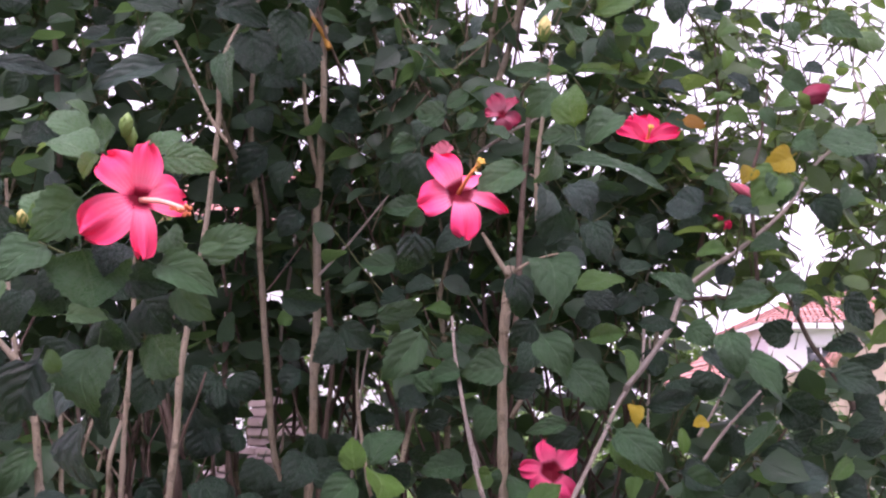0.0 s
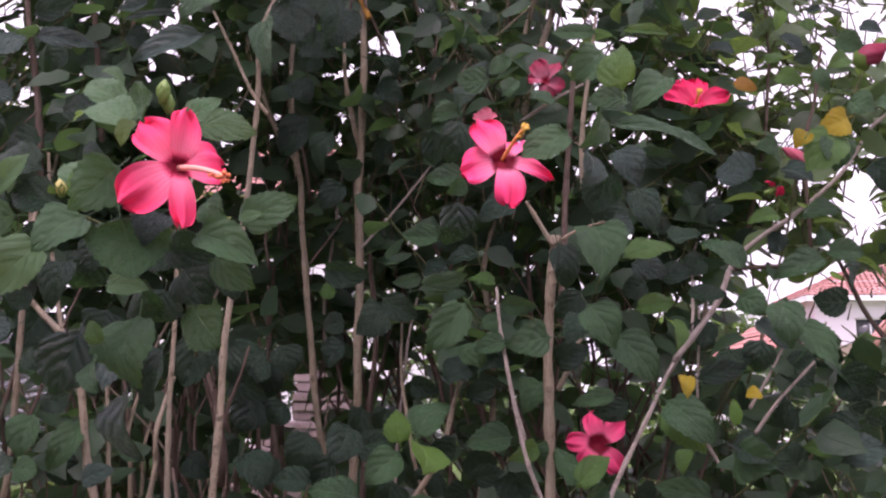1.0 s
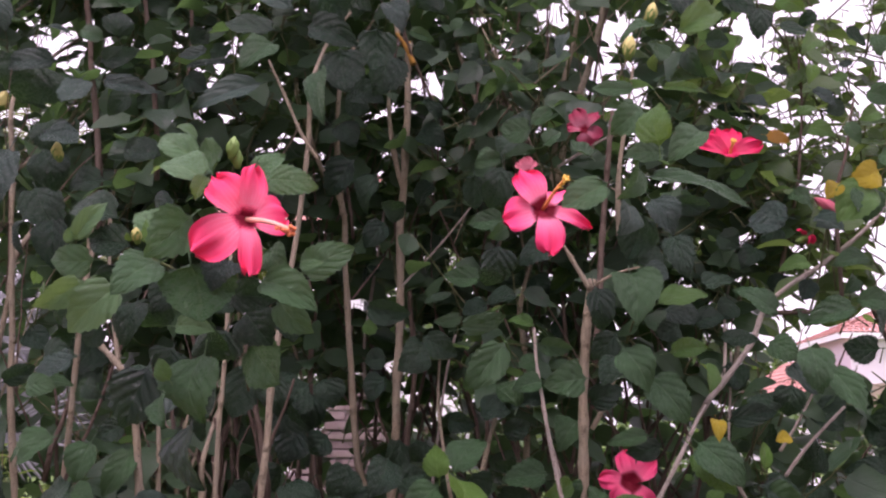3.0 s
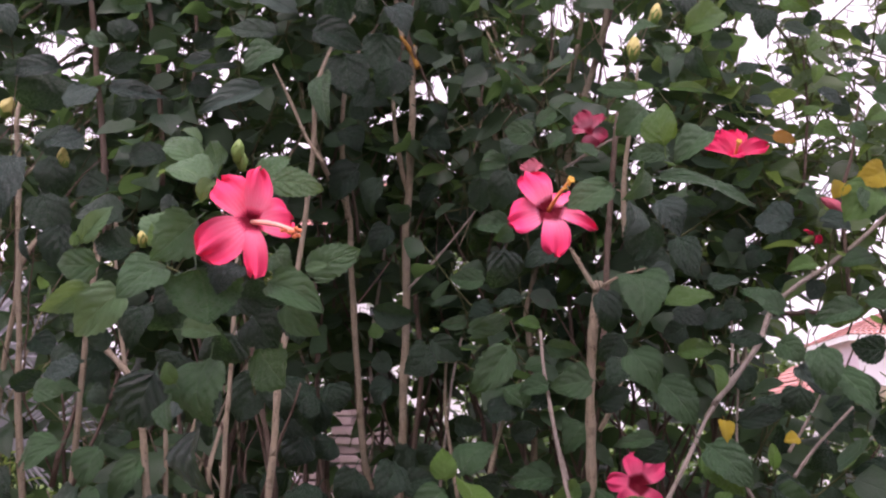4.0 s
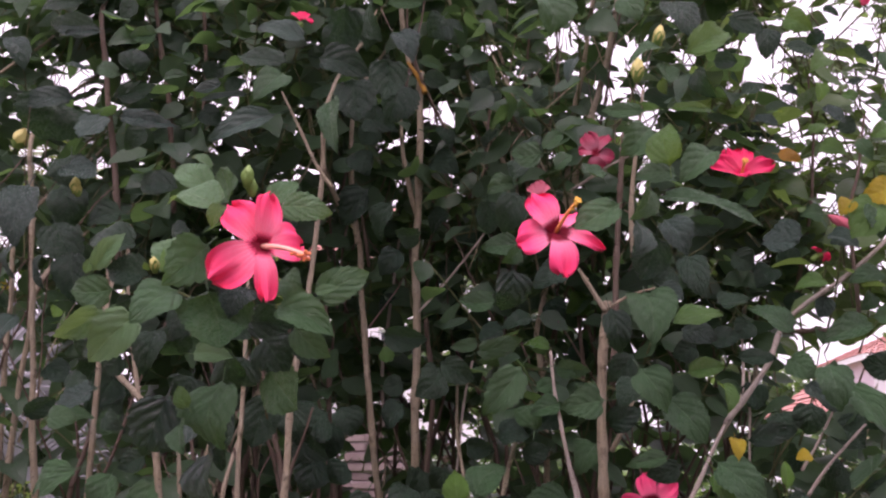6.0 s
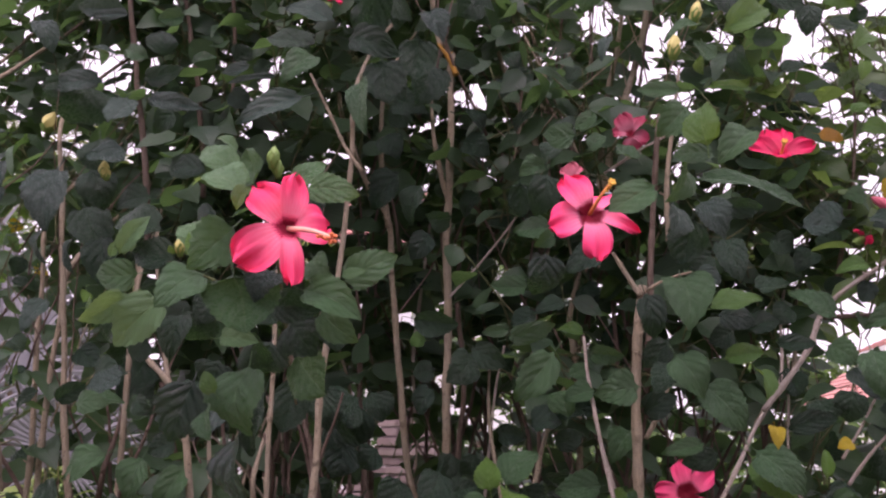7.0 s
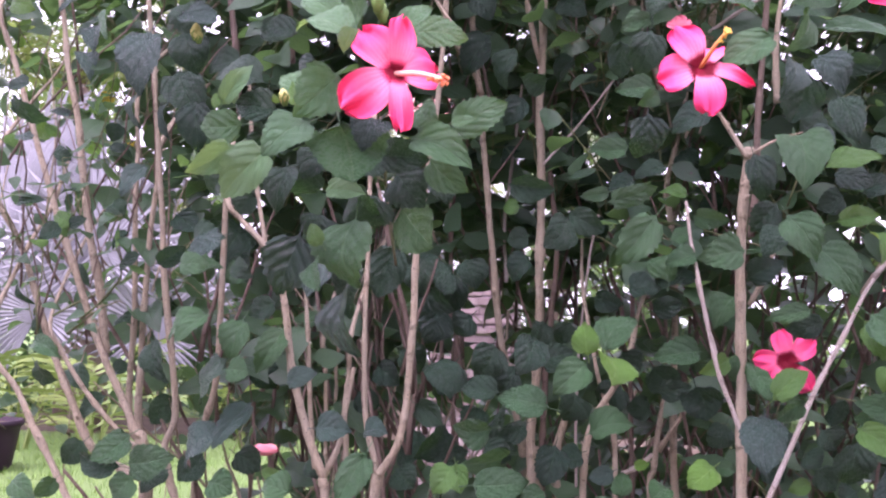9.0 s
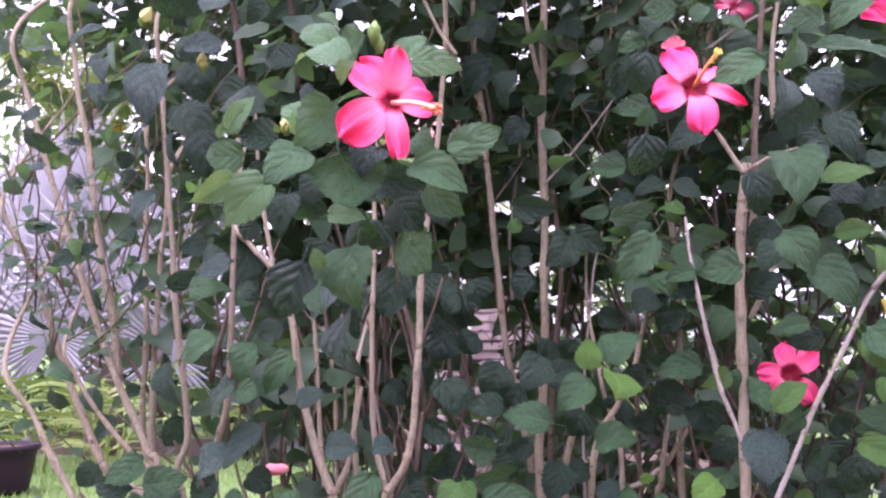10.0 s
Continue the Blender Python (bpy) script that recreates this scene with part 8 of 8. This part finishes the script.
bud(bush_left, (-0.699, 1.620, 1.055), (1.00, -0.10, 0.05), 0.046, 0.0095, PETAL_FADED, label="spent pink flower lying rolled up on the leaves", calyx=0.15, blunt=0.38)
bud(bush_end, (0.551, 1.600, 2.061), (0.70, -0.10, 0.40), 0.030, 0.0100, PETAL_ROSE, label="closed pink hibiscus flower high in the bush", calyx=0.20)
bud(bush_end, (0.197, 1.500, 1.948), (0.10, 0.00, 1.00), 0.030, 0.0080, BUD_YELLOW, label="cream hibiscus bud", calyx=0.50)
stem(bush_centre, 0.0064, 0.0030, [(-0.231, 1.930, 2.051), (-0.245, 1.930, 2.087), (-0.267, 1.930, 2.122)], ORANGE_BARK)
stem(bush_centre, 0.0060, 0.0021, [(-0.265, 1.940, 2.121), (-0.278, 1.940, 2.185), (-0.286, 1.940, 2.289), (-0.304, 2.110, 2.429), (-0.299, 2.280, 2.569), (-0.317, 2.450, 2.709)])
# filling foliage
scatter(bush_left, "foliage", [(-1.9, -1.2, 1.9, 2.6, 1.75, 2.1, 43), (-2.6, -1.25, 1.9, 2.9, 2.0, 2.9, 137), (-1.3, -0.75, 1.8, 2.4, 1.7, 2.5, 108), (-1.15, -0.75, 1.8, 2.4, 1.42, 1.75, 43), (-1.0, -0.75, 1.8, 2.3, 1.0, 1.42, 19), (-2.4, -1.6, 1.6, 2.2, 0.5, 1.5, 29)], FOLIAGE, 1, gaps=view_gap, size=(0.062, 0.1))
scatter(bush_mid, "foliage", [(-0.95, -0.35, 1.95, 2.5, 1.45, 2.6, 144), (-1.02, -0.42, 2.1, 2.7, 1.12, 1.5, 46), (-0.8, -0.35, 1.85, 2.5, 0.4, 1.2, 58)], FOLIAGE, 2, gaps=view_gap, size=(0.062, 0.1))
scatter(bush_centre, "foliage", [(-0.5, 0.02, 2.15, 2.7, 1.15, 2.6, 173), (-0.45, 0.05, 1.95, 2.5, 0.4, 1.1, 24)], FOLIAGE, 3, gaps=view_gap, size=(0.062, 0.1))
scatter(bush_right, "foliage", [(0, 0.5, 1.8, 2.5, 1.3, 1.75, 84), (0, 0.45, 1.8, 2.4, 1.75, 2.4, 94), (0, 0.6, 1.7, 2.4, 0.4, 1.3, 44)], FOLIAGE, 4, gaps=view_gap, size=(0.062, 0.1))
scatter(bush_end, "foliage", [(0.35, 1.1, 1.75, 2.4, 1.5, 2.4, 350), (1.1, 1.9, 1.7, 2.4, 1.3, 2.4, 80), (0.38, 0.8, 1.9, 2.4, 1.65, 2.15, 30)], FOLIAGE_SKY, 5, gaps=view_gap, size=(0.042, 0.078))
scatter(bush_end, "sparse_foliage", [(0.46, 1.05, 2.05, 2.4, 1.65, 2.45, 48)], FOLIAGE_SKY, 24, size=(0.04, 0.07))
# low twigs take the darker foliage copy, their shade put into the colour
scatter(bush_end, "low_foliage", [(0.4, 1.9, 1.7, 2.4, 0.3, 1.35, 240), (1.9, 3.2, 1.6, 2.5, 0.3, 2.4, 230)], FOLIAGE, 15, gaps=view_gap)
scatter(bush_back, "foliage", [(-1.35, 0.2, 2.6, 3.4, 1.75, 3.0, 480), (-1.1, 0.25, 2.7, 3.4, 0.3, 1.75, 130), (-0.6, 0.7, 2.7, 3.4, 0.3, 1.12, 140)], FOLIAGE, 6, gaps=view_gap, size=(0.075, 0.12))
scatter(bush_back_end, "foliage", [(0.2, 1.5, 2.6, 3.0, 1.4, 2.6, 130)], FOLIAGE_SKY, 7, gaps=view_gap, size=(0.045, 0.075))
scatter(bush_back_end, "low_foliage", [(0.2, 1.9, 2.6, 3.2, 0.2, 1.4, 200), (1.9, 3.2, 2.5, 3.2, 0.2, 2.5, 200)], FOLIAGE, 17, gaps=view_gap, size=(0.07, 0.11))
scatter(bush_mid, "inner_foliage", [(-1.0, -0.4, 1.78, 1.98, 1.7, 2.25, 40)], FOLIAGE, 21, gaps=view_gap, size=(0.06, 0.095))
scatter(bush_centre, "inner_foliage", [(-0.4, 0.0, 1.95, 2.2, 1.5, 2.3, 36)], FOLIAGE, 22, gaps=view_gap, size=(0.06, 0.09))
# low shoots in the dark bark copy, their shade put into the colour
bare_twigs(bush_centre, (-0.5, 0.0, 1.95, 2.5, 0.55, 1.25), 50, 31, 0.0046)
bare_twigs(bush_right, (0.0, 0.6, 1.9, 2.5, 0.55, 1.2), 45, 32, 0.0042)
bare_twigs(bush_mid, (-0.95, -0.4, 1.9, 2.4, 0.55, 1.2), 50, 33, 0.0042, BARK)
scatter(bush_left, "small_foliage", [(-1.4, -0.95, 1.45, 1.7, 1.2, 1.5, 16)], FOLIAGE, 11, size=(0.028, 0.05))
# crown foliage added above the view to shade the leaves below
scatter(bush_mid, "top_foliage", [(-1.7, -0.3, 1.9, 2.8, 2.5, 3.0, 110)], FOLIAGE, 12, gaps=view_gap)
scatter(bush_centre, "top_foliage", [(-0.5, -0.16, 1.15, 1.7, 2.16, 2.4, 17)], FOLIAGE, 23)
scatter(bush_right, "top_foliage", [(-0.3, 1.2, 1.9, 2.8, 2.5, 3.0, 90)], FOLIAGE, 13, gaps=view_gap)
bare_twigs(bush_centre, (-0.45, 0.15, 1.95, 2.3, 1.45, 2.05), 56, 3)
bare_twigs(bush_right, (-0.15, 0.18, 1.85, 2.15, 1.6, 2.0), 22, 9, 0.0022, BARK)
bare_twigs(bush_mid, (-0.95, -0.45, 1.7, 2.2, 0.5, 1.2), 90, 4, 0.0045)
bare_twigs(bush_right, (-0.1, 0.45, 1.95, 2.4, 0.6, 1.4), 60, 5, 0.004)
bare_twigs(bush_end, (0.3, 0.9, 1.8, 2.3, 0.8, 1.3), 9, 6, 0.0018, BARK)
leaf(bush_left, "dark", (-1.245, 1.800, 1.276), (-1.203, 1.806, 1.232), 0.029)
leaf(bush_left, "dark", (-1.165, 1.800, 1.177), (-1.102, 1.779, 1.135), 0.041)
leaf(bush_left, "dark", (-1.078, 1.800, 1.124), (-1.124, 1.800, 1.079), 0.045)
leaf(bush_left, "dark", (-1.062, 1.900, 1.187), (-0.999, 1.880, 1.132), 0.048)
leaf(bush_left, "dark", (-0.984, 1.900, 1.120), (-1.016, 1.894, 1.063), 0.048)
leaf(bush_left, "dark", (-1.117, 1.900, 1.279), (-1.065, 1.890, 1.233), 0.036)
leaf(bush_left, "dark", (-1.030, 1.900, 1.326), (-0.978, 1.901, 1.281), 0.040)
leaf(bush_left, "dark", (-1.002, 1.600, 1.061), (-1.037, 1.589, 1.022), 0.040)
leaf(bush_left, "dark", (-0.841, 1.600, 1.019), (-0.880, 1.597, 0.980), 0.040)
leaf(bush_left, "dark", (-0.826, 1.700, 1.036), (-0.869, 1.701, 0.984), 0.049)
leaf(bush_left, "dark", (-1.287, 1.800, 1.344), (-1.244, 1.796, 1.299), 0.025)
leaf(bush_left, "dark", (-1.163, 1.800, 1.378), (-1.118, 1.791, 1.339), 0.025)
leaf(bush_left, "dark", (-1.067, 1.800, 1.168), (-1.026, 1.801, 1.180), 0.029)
bare_twigs(bush_left, (-1.5, -0.95, 1.6, 2.1, 0.5, 1.5), 18, 8, 0.0022, BARK)
scatter(bush_left, "sparse_foliage", [(-1.6, -0.98, 1.7, 2.2, 0.95, 1.75, 20)], FOLIAGE, 18, size=(0.03, 0.06))
bare_twigs(bush_left, (-1.3, -0.85, 1.5, 1.8, 1.2, 1.7), 24, 7, 0.0022)
